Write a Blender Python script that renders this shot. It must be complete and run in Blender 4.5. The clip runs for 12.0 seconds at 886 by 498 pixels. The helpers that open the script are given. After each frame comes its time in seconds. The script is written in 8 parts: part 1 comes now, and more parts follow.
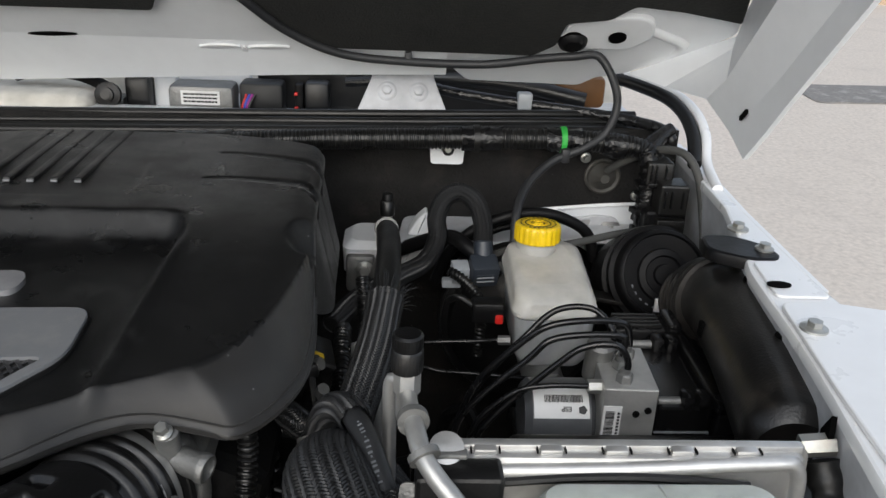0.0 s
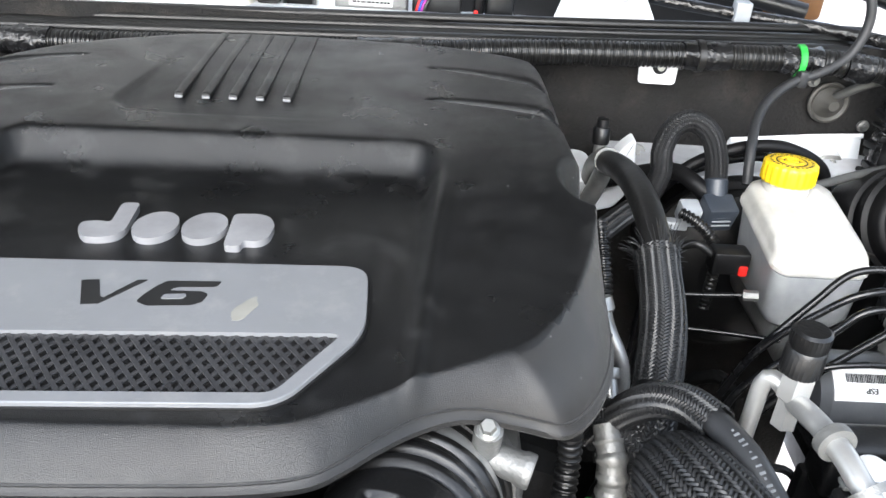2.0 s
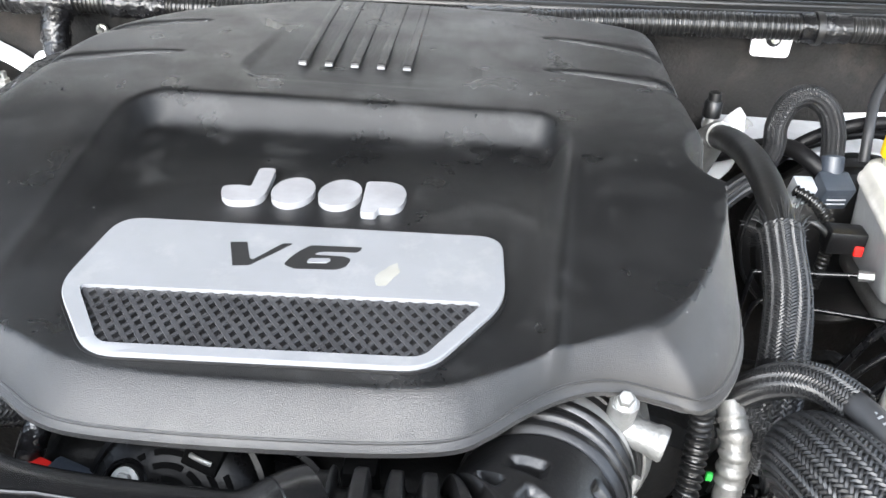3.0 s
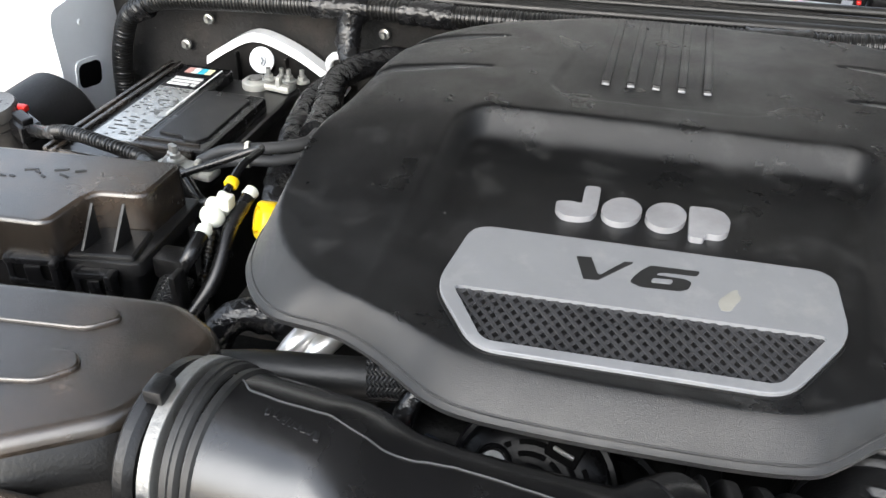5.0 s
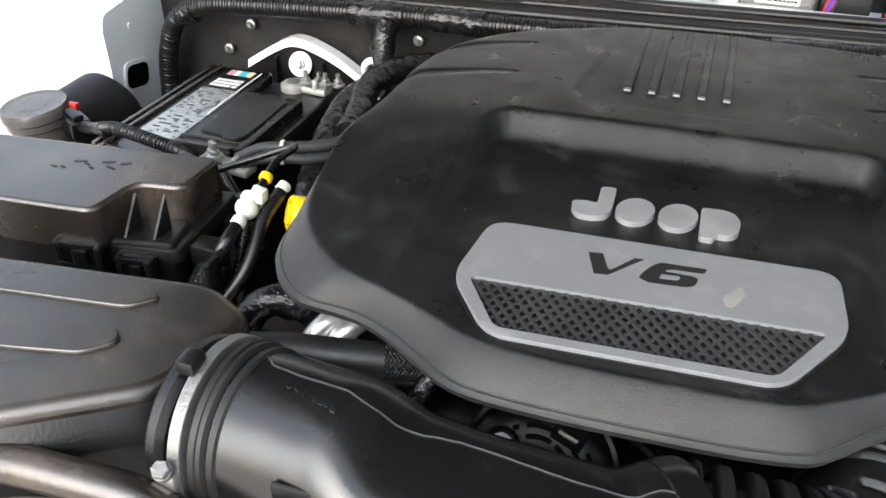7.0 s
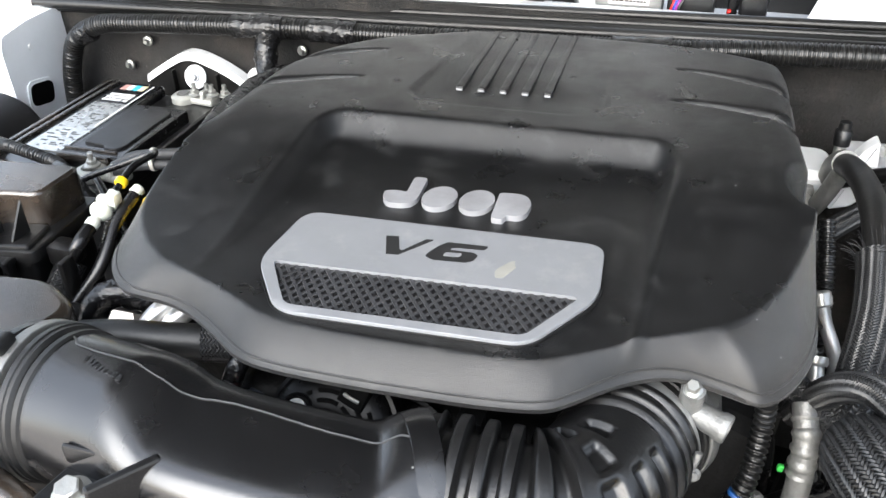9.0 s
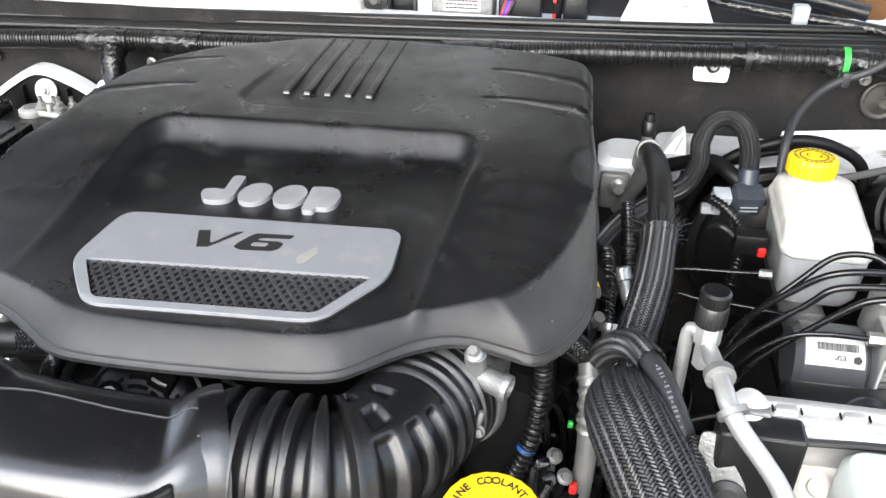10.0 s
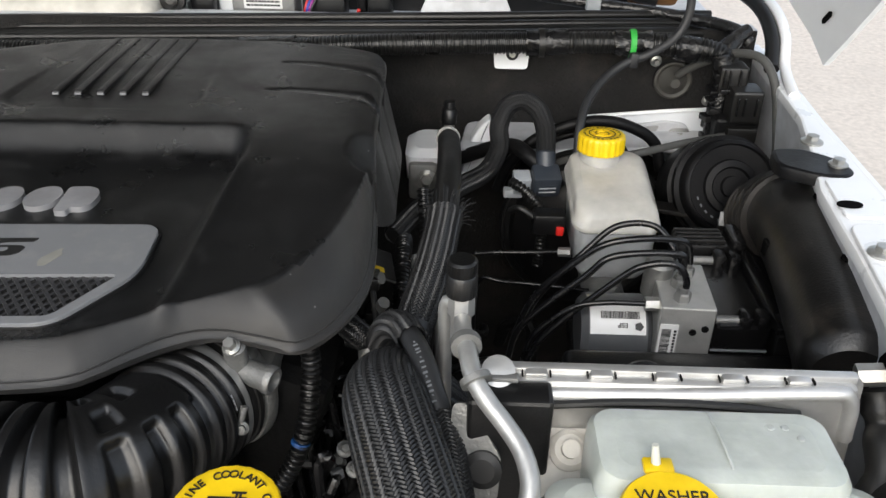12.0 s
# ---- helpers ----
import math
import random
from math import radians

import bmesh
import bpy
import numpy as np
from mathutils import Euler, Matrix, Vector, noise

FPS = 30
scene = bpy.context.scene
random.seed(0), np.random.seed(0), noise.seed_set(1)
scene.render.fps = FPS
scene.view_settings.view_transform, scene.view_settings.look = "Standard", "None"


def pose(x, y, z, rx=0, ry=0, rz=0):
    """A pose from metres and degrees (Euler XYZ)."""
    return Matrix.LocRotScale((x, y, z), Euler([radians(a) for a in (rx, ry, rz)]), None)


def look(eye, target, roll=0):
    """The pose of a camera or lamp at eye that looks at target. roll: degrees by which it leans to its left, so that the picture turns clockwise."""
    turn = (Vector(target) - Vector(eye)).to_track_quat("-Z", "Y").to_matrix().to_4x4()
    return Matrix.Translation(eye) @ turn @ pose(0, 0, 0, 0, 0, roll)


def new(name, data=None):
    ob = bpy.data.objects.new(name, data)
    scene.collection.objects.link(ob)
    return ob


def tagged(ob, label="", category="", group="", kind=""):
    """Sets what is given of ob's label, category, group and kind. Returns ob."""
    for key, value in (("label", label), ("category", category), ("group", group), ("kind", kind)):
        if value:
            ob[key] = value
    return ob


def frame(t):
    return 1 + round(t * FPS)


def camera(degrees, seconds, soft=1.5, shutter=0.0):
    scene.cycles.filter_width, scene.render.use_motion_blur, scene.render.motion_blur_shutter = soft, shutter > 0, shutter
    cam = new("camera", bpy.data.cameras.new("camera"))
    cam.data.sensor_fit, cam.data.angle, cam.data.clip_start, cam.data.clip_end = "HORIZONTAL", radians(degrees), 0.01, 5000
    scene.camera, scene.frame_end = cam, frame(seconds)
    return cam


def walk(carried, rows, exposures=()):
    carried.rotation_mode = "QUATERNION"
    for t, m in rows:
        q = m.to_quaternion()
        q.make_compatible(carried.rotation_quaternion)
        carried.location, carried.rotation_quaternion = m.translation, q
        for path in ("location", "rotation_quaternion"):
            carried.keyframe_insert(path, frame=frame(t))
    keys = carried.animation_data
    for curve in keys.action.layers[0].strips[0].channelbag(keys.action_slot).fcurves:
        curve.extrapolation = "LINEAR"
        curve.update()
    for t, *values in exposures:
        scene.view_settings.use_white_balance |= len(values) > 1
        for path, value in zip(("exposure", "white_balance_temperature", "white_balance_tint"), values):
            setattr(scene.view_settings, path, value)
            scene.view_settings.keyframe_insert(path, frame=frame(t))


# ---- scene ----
cam = camera(56.9, 12.0)
PATH = [
    (0.0, 0.3287, -0.5413, 1.3594, 66.82, -2.66, -2.84),
    (0.5, 0.3043, -0.4843, 1.3398, 66.41, -2.42, -0.57),
    (1.0, 0.2674, -0.4439, 1.3358, 65.68, -2.23, -0.02),
    (1.5, 0.1962, -0.4309, 1.3287, 63.12, -2.5, -0.03),
    (2.0, 0.1332, -0.4182, 1.3381, 59.48, -3.54, -0.22),
    (2.5, 0.1078, -0.4235, 1.3412, 57.97, -3.11, 2.21),
    (3.0, 0.0856, -0.4256, 1.3418, 56.93, -2.8, 4.17),
    (3.5, 0.0556, -0.4311, 1.3557, 56.49, -2.4, 6.02),
    (3.7, 0.0333, -0.4328, 1.3615, 56.28, -2.41, 6.82),
    (5.3, -0.0402, -0.4824, 1.381, 55.7, -1.05, 16.38),
    (5.5, -0.0395, -0.4857, 1.3826, 55.84, -1.02, 16.91),
    (6.0, -0.0368, -0.491, 1.3841, 56.05, -0.82, 18.2),
    (6.5, -0.025, -0.4957, 1.3852, 56.19, -0.97, 18.28),
    (6.7, -0.0221, -0.4978, 1.3851, 56.26, -1.04, 18.19),
    (8.3, 0.0573, -0.5053, 1.3933, 56.18, -0.1, 17.29),
    (8.5, 0.0803, -0.5065, 1.3943, 56.41, -0.15, 17.09),
    (9.0, 0.1352, -0.5185, 1.4068, 56.78, 0.59, 16.21),
    (9.5, 0.1839, -0.5381, 1.418, 57.09, 0.25, 12.77),
    (10.0, 0.2376, -0.5482, 1.4154, 57.61, -0.23, 10.06),
    (10.5, 0.2759, -0.5441, 1.3927, 57.91, -0.2, 7.73),
    (11.0, 0.3045, -0.5385, 1.3868, 58.17, -0.27, 5.59),
    (11.5, 0.3269, -0.5341, 1.3834, 58.52, -0.63, 3.4),
    (12.0, 0.338, -0.5336, 1.384, 58.84, -0.83, 1.72),
]
EXPOSURES = [(0.0, 0.40, 6240, 8), (0.5, 1.06, 5890, 8), (1.0, 1.14, 5790, 8), (1.5, 1.50, 5810, 8), (2.0, 2.06, 6010, 8), (2.5, 2.58, 5960, 8), (3.5, 2.78, 6110, 8), (5.5, 1.70, 6310, 8), (6.5, 1.66, 6360, 8), (8.5, 1.95, 6260, 8), (9.5, 2.38, 6160, 8), (10.5, 1.82, 6160, 8), (11.0, 1.53, 6210, 8), (12.0, 0.87, 6360, 8)]
walk(cam, [(t, pose(x, y, z, rx, ry, rz)) for t, x, y, z, rx, ry, rz in PATH], EXPOSURES)

# ---- world, sun and exposure ----
world = bpy.data.worlds.new("world")
scene.world = world
world.use_nodes = True
wn = world.node_tree
sky = wn.nodes.new("ShaderNodeTexSky")
sky.sky_type = "NISHITA"
sky.sun_disc = False
sky.sun_elevation, sky.sun_rotation = radians(31), radians(193)
sky.air_density, sky.dust_density, sky.ozone_density = 1.0, 3.0, 1.0
veil = wn.nodes.new("ShaderNodeMix")   # thin even cloud over the whole sky
veil.data_type = "RGBA"
veil.inputs[0].default_value = 0.55
veil.inputs[7].default_value = (4.6, 4.65, 4.8, 1)
wn.links.new(sky.outputs["Color"], veil.inputs[6])
wn.links.new(veil.outputs[2], wn.nodes["Background"].inputs["Color"])
wn.nodes["Background"].inputs["Strength"].default_value = 0.15
sun = new("sun", bpy.data.lights.new("sun", "SUN"))
sun.data.energy, sun.data.angle, sun.data.color = 1.5, radians(60), (1.0, 0.985, 0.97)
sun.matrix_world = look((-1.8, -8.0, 4.9), (0, 0, 0))


# ---- materials ----
def mat(name, col, rough=0.5, metal=0.0, grain=None, stain=None, dust=None, coat=0.0, spec=0.5, trans=0.0, sss=0.0, vary=0.0, specks=0.0, mottle=1.0, rvar=(0.08, 0.1), haze=0.0):
    """grain: (scale, bump distance); stain: (scale, colour, amount); dust: (colour, amount) in large soft patches."""
    m = bpy.data.materials.new(name)
    m.use_nodes = True
    n, l = m.node_tree.nodes, m.node_tree.links
    b = n["Principled BSDF"]
    b.inputs["Metallic"].default_value = metal
    b.inputs["Specular IOR Level"].default_value = spec
    b.inputs["Coat Weight"].default_value = coat
    b.inputs["Coat Roughness"].default_value = 0.08
    b.inputs["Transmission Weight"].default_value = trans
    b.inputs["Subsurface Weight"].default_value = sss
    b.inputs["Subsurface Radius"].default_value = (0.02, 0.02, 0.016)
    b.inputs["Subsurface Scale"].default_value = 1.0
    b.inputs["Sheen Weight"].default_value = haze   # sheen that lifts surfaces seen at a flat angle, in place of reflected light
    b.inputs["Sheen Roughness"].default_value = 0.55
    tc = n.new("ShaderNodeTexCoord")

    def noise_node(scale, detail=4.0, rough_=0.55):
        t = n.new("ShaderNodeTexNoise")
        t.inputs["Scale"].default_value, t.inputs["Detail"].default_value, t.inputs["Roughness"].default_value = scale, detail, rough_
        l.new(tc.outputs["Object"], t.inputs["Vector"])
        return t

    def ramp(src, a, b_):
        r = n.new("ShaderNodeMapRange")
        r.inputs["From Min"].default_value, r.inputs["From Max"].default_value = a, b_
        l.new(src, r.inputs["Value"])
        return r

    def mix(fac, ca, cb):
        x = n.new("ShaderNodeMix")
        x.data_type = "RGBA"
        l.new(fac, x.inputs[0])
        for sock, c in ((x.inputs[6], ca), (x.inputs[7], cb)):
            if isinstance(c, tuple):
                sock.default_value = (*c, 1)
            else:
                l.new(c, sock)
        return x.outputs[2]

    base = noise_node(35.0, 5.0)
    lo, hi = tuple(c * (1 - 0.18 * mottle) for c in col), tuple(min(1.0, c * (1 + 0.14 * mottle)) for c in col)
    colour = mix(ramp(base.outputs["Fac"], 0.3, 0.7).outputs[0], lo, hi)
    if stain:
        s = noise_node(stain[0], 6.0, 0.65)
        r = ramp(s.outputs["Fac"], 0.54, 0.72)
        r.inputs["To Max"].default_value = stain[2]
        colour = mix(r.outputs[0], colour, stain[1])
    if dust:
        s = noise_node(7.0, 6.0, 0.62)
        r = ramp(s.outputs["Fac"], 0.45, 0.7)
        r.inputs["To Max"].default_value = dust[1]
        colour = mix(r.outputs[0], colour, dust[0])
    if specks:
        v = n.new("ShaderNodeTexVoronoi")
        v.inputs["Scale"].default_value = 55.0
        l.new(tc.outputs["Object"], v.inputs["Vector"])
        near = ramp(v.outputs["Distance"], 0.055, 0.02)
        few = n.new("ShaderNodeSeparateColor")
        l.new(v.outputs["Color"], few.inputs[0])
        pick = ramp(few.outputs[0], 0.80, 0.84)
        both = n.new("ShaderNodeMath")
        both.operation = "MULTIPLY"
        l.new(near.outputs[0], both.inputs[0]), l.new(pick.outputs[0], both.inputs[1])
        amount = n.new("ShaderNodeMath")
        amount.operation = "MULTIPLY"
        amount.inputs[1].default_value = specks
        l.new(both.outputs[0], amount.inputs[0])
        colour = mix(amount.outputs[0], colour, (0.3, 0.3, 0.29))
    if vary:
        oi = n.new("ShaderNodeObjectInfo")
        r = ramp(oi.outputs["Random"], 0.0, 1.0)
        r.inputs["To Max"].default_value = vary
        colour = mix(r.outputs[0], colour, tuple(c * 0.5 for c in col))
    l.new(colour, b.inputs["Base Color"])
    rn = noise_node(18.0, 5.0)
    rr = ramp(rn.outputs["Fac"], 0.3, 0.7)
    rr.inputs["To Min"].default_value, rr.inputs["To Max"].default_value = max(0.02, rough - rvar[0]), min(1.0, rough + rvar[1])
    l.new(rr.outputs[0], b.inputs["Roughness"])
    if grain:
        g = noise_node(grain[0], 3.0, 0.5)
        bp = n.new("ShaderNodeBump")
        bp.inputs["Strength"].default_value = 0.6
        bp.inputs["Distance"].default_value = grain[1]
        l.new(g.outputs["Fac"], bp.inputs["Height"])
        l.new(bp.outputs["Normal"], b.inputs["Normal"])
    return m


DUST = (0.16, 0.15, 0.135)
M_COVER = mat("moulded_black_plastic", (0.0034, 0.0035, 0.0038), 0.33, spec=0.5, grain=(1800.0, 0.0006), stain=(30.0, (0.05, 0.05, 0.05), 0.4), dust=((0.02, 0.02, 0.0195), 0.25), specks=1.0, rvar=(0.1, 0.14), haze=0.004)
# grained skirt, browner and hazier than the top to stand for light off the yard
M_SKIRT = mat("lightened_grained_plastic", (0.005, 0.0049, 0.0048), 0.38, spec=0.52, grain=(1700.0, 0.0006), stain=(30.0, (0.025, 0.024, 0.022), 0.4), dust=((0.024, 0.021, 0.018), 0.45), specks=0.6, haze=0.10)
M_PLASTIC = mat("black_plastic", (0.0045, 0.0045, 0.0048), 0.36, grain=(420.0, 0.0004), dust=(DUST, 0.045))
M_GLOSS = mat("satin_black_plastic", (0.0045, 0.0045, 0.005), 0.25, grain=(300.0, 0.00004), dust=(DUST, 0.03))
M_DUSTY = mat("dusty_black_plastic", (0.006, 0.0058, 0.0056), 0.36, spec=0.4, grain=(420.0, 0.0005), dust=((0.05, 0.042, 0.036), 0.25), specks=0.8)
# some dust; most of the brown is painted in for a warm reflection
M_LID = mat("dusty_brown_sheen_lid_plastic", (0.013, 0.0105, 0.0083), 0.21, grain=(1300.0, 0.0003), stain=(7.0, (0.075, 0.056, 0.041), 0.6), dust=((0.115, 0.083, 0.060), 0.62), spec=0.9, specks=0.3)
M_RELAY = mat("dusty_black_relay", (0.006, 0.0058, 0.0055), 0.40, grain=(420.0, 0.0004), stain=(24.0, (0.04, 0.035, 0.03), 0.35), dust=((0.03, 0.027, 0.023), 0.35))
M_GROMMET = mat("dusty_grey_grommet", (0.045, 0.043, 0.038), 0.55, grain=(250.0, 0.0004), stain=(40.0, (0.11, 0.10, 0.085), 0.5))
M_RUBBER = mat("black_rubber", (0.006, 0.006, 0.006), 0.46, grain=(250.0, 0.0004), dust=(DUST, 0.06))
M_BELLOWS = mat("moulded_black_rubber", (0.0045, 0.0045, 0.0048), 0.36, grain=(350.0, 0.0003), dust=((0.04, 0.038, 0.035), 0.18))
M_SEAL = mat("seal_rubber", (0.0045, 0.0045, 0.0045), 0.36, spec=0.4, grain=(200.0, 0.0003), dust=(DUST, 0.03))
M_CONDUIT = mat("corrugated_conduit", (0.005, 0.005, 0.005), 0.32, dust=(DUST, 0.03))
M_GREYRUBBER = mat("grey_dusty_rubber", (0.055, 0.055, 0.052), 0.6, grain=(250.0, 0.0004), stain=(20.0, (0.09, 0.09, 0.085), 0.5))
M_HOSE = mat("dusty_black_hose", (0.02, 0.021, 0.023), 0.5, grain=(250.0, 0.0003), dust=(DUST, 0.08))
M_TAPE = mat("wrinkled_vinyl_tape", (0.006, 0.006, 0.0065), 0.22, grain=(140.0, 0.004))
M_DULL = mat("dull_black_plastic", (0.0035, 0.0035, 0.004), 0.45, spec=0.2, grain=(300.0, 0.0004), dust=(DUST, 0.03))
M_FAN = mat("worn_black_housing", (0.0022, 0.0022, 0.0024), 0.3, spec=0.1, grain=(120.0, 0.0006), dust=(DUST, 0.012))
# grey for the shade inside the brace's recess, painted on
M_RECESS_SHADE = mat("recess_shade_grey", (0.30, 0.30, 0.295), 0.5, grain=(200.0, 0.0003), stain=(18.0, (0.16, 0.15, 0.14), 0.6))
M_BRAID = mat("braided_sleeve", (0.015, 0.0153, 0.016), 0.42, spec=0.5, mottle=2.0)
M_DUCT = mat("dust_streaked_plastic", (0.0055, 0.0052, 0.005), 0.36, spec=0.5, grain=(500.0, 0.0005), stain=(26.0, (0.07, 0.058, 0.047), 0.35), dust=((0.05, 0.043, 0.036), 0.4), specks=1.0)
M_PLATE = mat("silver_paint", (0.20, 0.205, 0.215), 0.38, metal=0.2, mottle=0.25, grain=(900.0, 0.0001), stain=(40.0, (0.32, 0.32, 0.31), 0.25))
M_LETTER = mat("satin_silver_letters", (0.30, 0.30, 0.31), 0.37, metal=0.4)
M_CAST = mat("cast_aluminium", (0.22, 0.22, 0.213), 0.5, metal=0.65, grain=(300.0, 0.0012), stain=(30.0, (0.3, 0.29, 0.27), 0.5))
M_ALU = mat("bright_aluminium", (0.58, 0.575, 0.56), 0.36, metal=0.75, grain=(160.0, 0.0004), stain=(40.0, (0.5, 0.5, 0.48), 0.4))
M_MOTOR = mat("grey_satin_motor", (0.075, 0.078, 0.083), 0.36, grain=(300.0, 0.0002))
M_BLOCK = mat("machined_aluminium", (0.43, 0.43, 0.415), 0.38, metal=0.6, grain=(400.0, 0.0004), stain=(60.0, (0.36, 0.35, 0.33), 0.5))
M_PIPE = mat("pale_aluminium_pipe", (0.38, 0.38, 0.37), 0.36, metal=0.6, grain=(300.0, 0.0003))
M_STEEL = mat("zinc_steel", (0.42, 0.42, 0.40), 0.40, metal=0.85, grain=(200.0, 0.0004), stain=(60.0, (0.35, 0.32, 0.28), 0.5))
M_CLAMP = mat("dull_lead_clamp", (0.40, 0.40, 0.37), 0.42, metal=0.5, grain=(180.0, 0.0012), stain=(40.0, (0.55, 0.55, 0.5), 0.4))
# kept near black so its colour carries the deep shade low in the bay
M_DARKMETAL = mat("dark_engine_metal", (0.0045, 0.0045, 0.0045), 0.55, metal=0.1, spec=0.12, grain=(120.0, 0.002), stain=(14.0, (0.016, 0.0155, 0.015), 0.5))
M_WHITE = mat("white_car_paint", (0.76, 0.77, 0.78), 0.3, coat=0.5, grain=(60.0, 0.0001), stain=(8.0, (0.72, 0.73, 0.735), 0.12), mottle=0.15)
M_INNER = mat("dull_white_inner_paint", (0.74, 0.76, 0.78), 0.42, coat=0.1, stain=(5.0, (0.70, 0.72, 0.735), 0.15), mottle=0.15)
M_APRON = mat("grey_white_apron_paint", (0.5, 0.51, 0.53), 0.45, stain=(12.0, (0.36, 0.35, 0.34), 0.5))
M_BEIGE = mat("cowl_beige_panel", (0.55, 0.53, 0.48), 0.5, stain=(9.0, (0.36, 0.33, 0.28), 0.6))
M_FELT = mat("firewall_felt", (0.0065, 0.006, 0.0056), 0.9, grain=(260.0, 0.003), stain=(14.0, (0.04, 0.033, 0.027), 0.5), dust=((0.018, 0.0155, 0.013), 0.5), specks=0.35)
M_PAD = mat("hood_insulation_felt", (0.011, 0.0115, 0.0105), 0.95, grain=(330.0, 0.003), stain=(5.0, (0.02, 0.02, 0.0185), 0.5))
M_YELLOW = mat("yellow_plastic", (0.74, 0.50, 0.008), 0.35, grain=(300.0, 0.0002), stain=(60.0, (0.6, 0.4, 0.02), 0.25))
M_RES = mat("milky_plastic", (0.45, 0.44, 0.405), 0.38, sss=0.35, grain=(200.0, 0.0003), stain=(14.0, (0.48, 0.465, 0.40), 0.4))
M_RESLOW = mat("milky_plastic_with_fluid", (0.32, 0.33, 0.335), 0.36, sss=0.3, grain=(200.0, 0.0003))
M_BOTTLE = mat("translucent_bottle_plastic", (0.44, 0.47, 0.44), 0.36, sss=0.4, grain=(120.0, 0.0006), stain=(10.0, (0.40, 0.47, 0.44), 0.4))
M_INK = mat("black_ink", (0.012, 0.012, 0.012), 0.5)
M_HOLE = mat("deep_black", (0.002, 0.002, 0.002), 0.9, spec=0.05)
M_INTAKE = mat("waxed_black_plastic", (0.0045, 0.0045, 0.005), 0.25, spec=0.9, grain=(300.0, 0.00005), dust=(DUST, 0.02), specks=0.5, rvar=(0.05, 0.06))
M_LABEL = mat("white_label", (0.68, 0.68, 0.67), 0.4, mottle=0.3, stain=(50.0, (0.6, 0.6, 0.58), 0.3))
M_PRINT = mat("white_print", (0.5, 0.5, 0.49), 0.5)
M_GREYPRINT = mat("faint_grey_print", (0.16, 0.17, 0.18), 0.5)
M_GREEN = mat("green_tape", (0.035, 0.36, 0.05), 0.45)
M_RED = mat("red_clip", (0.6, 0.02, 0.015), 0.35)
M_GREYCON = mat("grey_connector", (0.33, 0.35, 0.37), 0.4, grain=(200.0, 0.0005))
M_BLUECON = mat("slate_connector", (0.028, 0.034, 0.044), 0.4, grain=(200.0, 0.0005))
M_WHITECON = mat("white_nylon", (0.55, 0.56, 0.50), 0.38, sss=0.15)
M_AMBER = mat("amber_plastic", (0.13, 0.055, 0.012), 0.5)
M_GROUND = mat("pale_concrete", (0.55, 0.49, 0.43), 0.85, grain=(60.0, 0.004), stain=(1.3, (0.45, 0.40, 0.355), 0.6), dust=((0.60, 0.54, 0.475), 0.5))
M_GRAVEL = mat("grey_gravel", (0.2, 0.19, 0.18), 0.9, grain=(30.0, 0.02), stain=(8.0, (0.42, 0.4, 0.37), 0.9))
M_TAN = mat("tan_wall_paint", (0.5, 0.38, 0.26), 0.8, grain=(20.0, 0.004), stain=(2.0, (0.4, 0.3, 0.2), 0.5))


# ---- geometry helpers ----
def V(*p):
    return Vector(p)


def spline(pts, step=0.004):
    """A smooth line through the points, sampled about every step metres."""
    p = [Vector(q) for q in pts]
    p = [p[0] * 2 - p[1]] + p + [p[-1] * 2 - p[-2]]
    out = []
    for i in range(1, len(p) - 2):
        a, b, c, d = p[i - 1:i + 3]
        n = max(2, int((c - b).length / step))
        for k in range(n):
            t = k / n
            out.append(0.5 * ((2 * b) + (c - a) * t + (2 * a - 5 * b + 4 * c - d) * t * t + (3 * b - a - 3 * c + d) * t ** 3))
    out.append(p[-2])
    return out


def frames_along(line):
    """Tangent, normal and binormal at each point, carried without twist."""
    n = len(line)
    tan = [(line[min(i + 1, n - 1)] - line[max(i - 1, 0)]).normalized() for i in range(n)]
    ref = V(0, 0, 1) if abs(tan[0].z) < 0.9 else V(1, 0, 0)
    nor = (ref - tan[0] * ref.dot(tan[0])).normalized()
    out = []
    for t in tan:
        nor = (nor - t * nor.dot(t)).normalized()
        out.append((t, nor, t.cross(nor)))
    return out


def sweep(bm, line, radius, seg=14, cap=True):
    """A tube along the line. radius: a number, or a function of (metres along, index)."""
    fr, rings, s = frames_along(line), [], 0.0
    for i, p in enumerate(line):
        s += (p - line[i - 1]).length if i else 0.0
        r = radius(s, i) if callable(radius) else radius
        t, a, b = fr[i]
        rings.append([bm.verts.new(p + (a * math.cos(2 * math.pi * k / seg) + b * math.sin(2 * math.pi * k / seg)) * r) for k in range(seg)])
    for u, v in zip(rings, rings[1:]):
        for k in range(seg):
            bm.faces.new((u[k], u[(k + 1) % seg], v[(k + 1) % seg], v[k]))
    if cap:
        bm.faces.new(rings[0][::-1]), bm.faces.new(rings[-1])
    return bm


def tube(pts, r, seg=14, step=0.005, cap=True):
    return sweep(bmesh.new(), spline(pts, step), r, seg, cap)


def ringed(pts, r, pitch=0.0048, depth=0.0016, seg=18):
    """Corrugated conduit."""
    line = spline(pts, pitch / 6)
    return sweep(bmesh.new(), line, lambda s, i: r - depth * (0.5 + 0.5 * math.tanh(3.0 * math.cos(2 * math.pi * s / pitch))), seg)


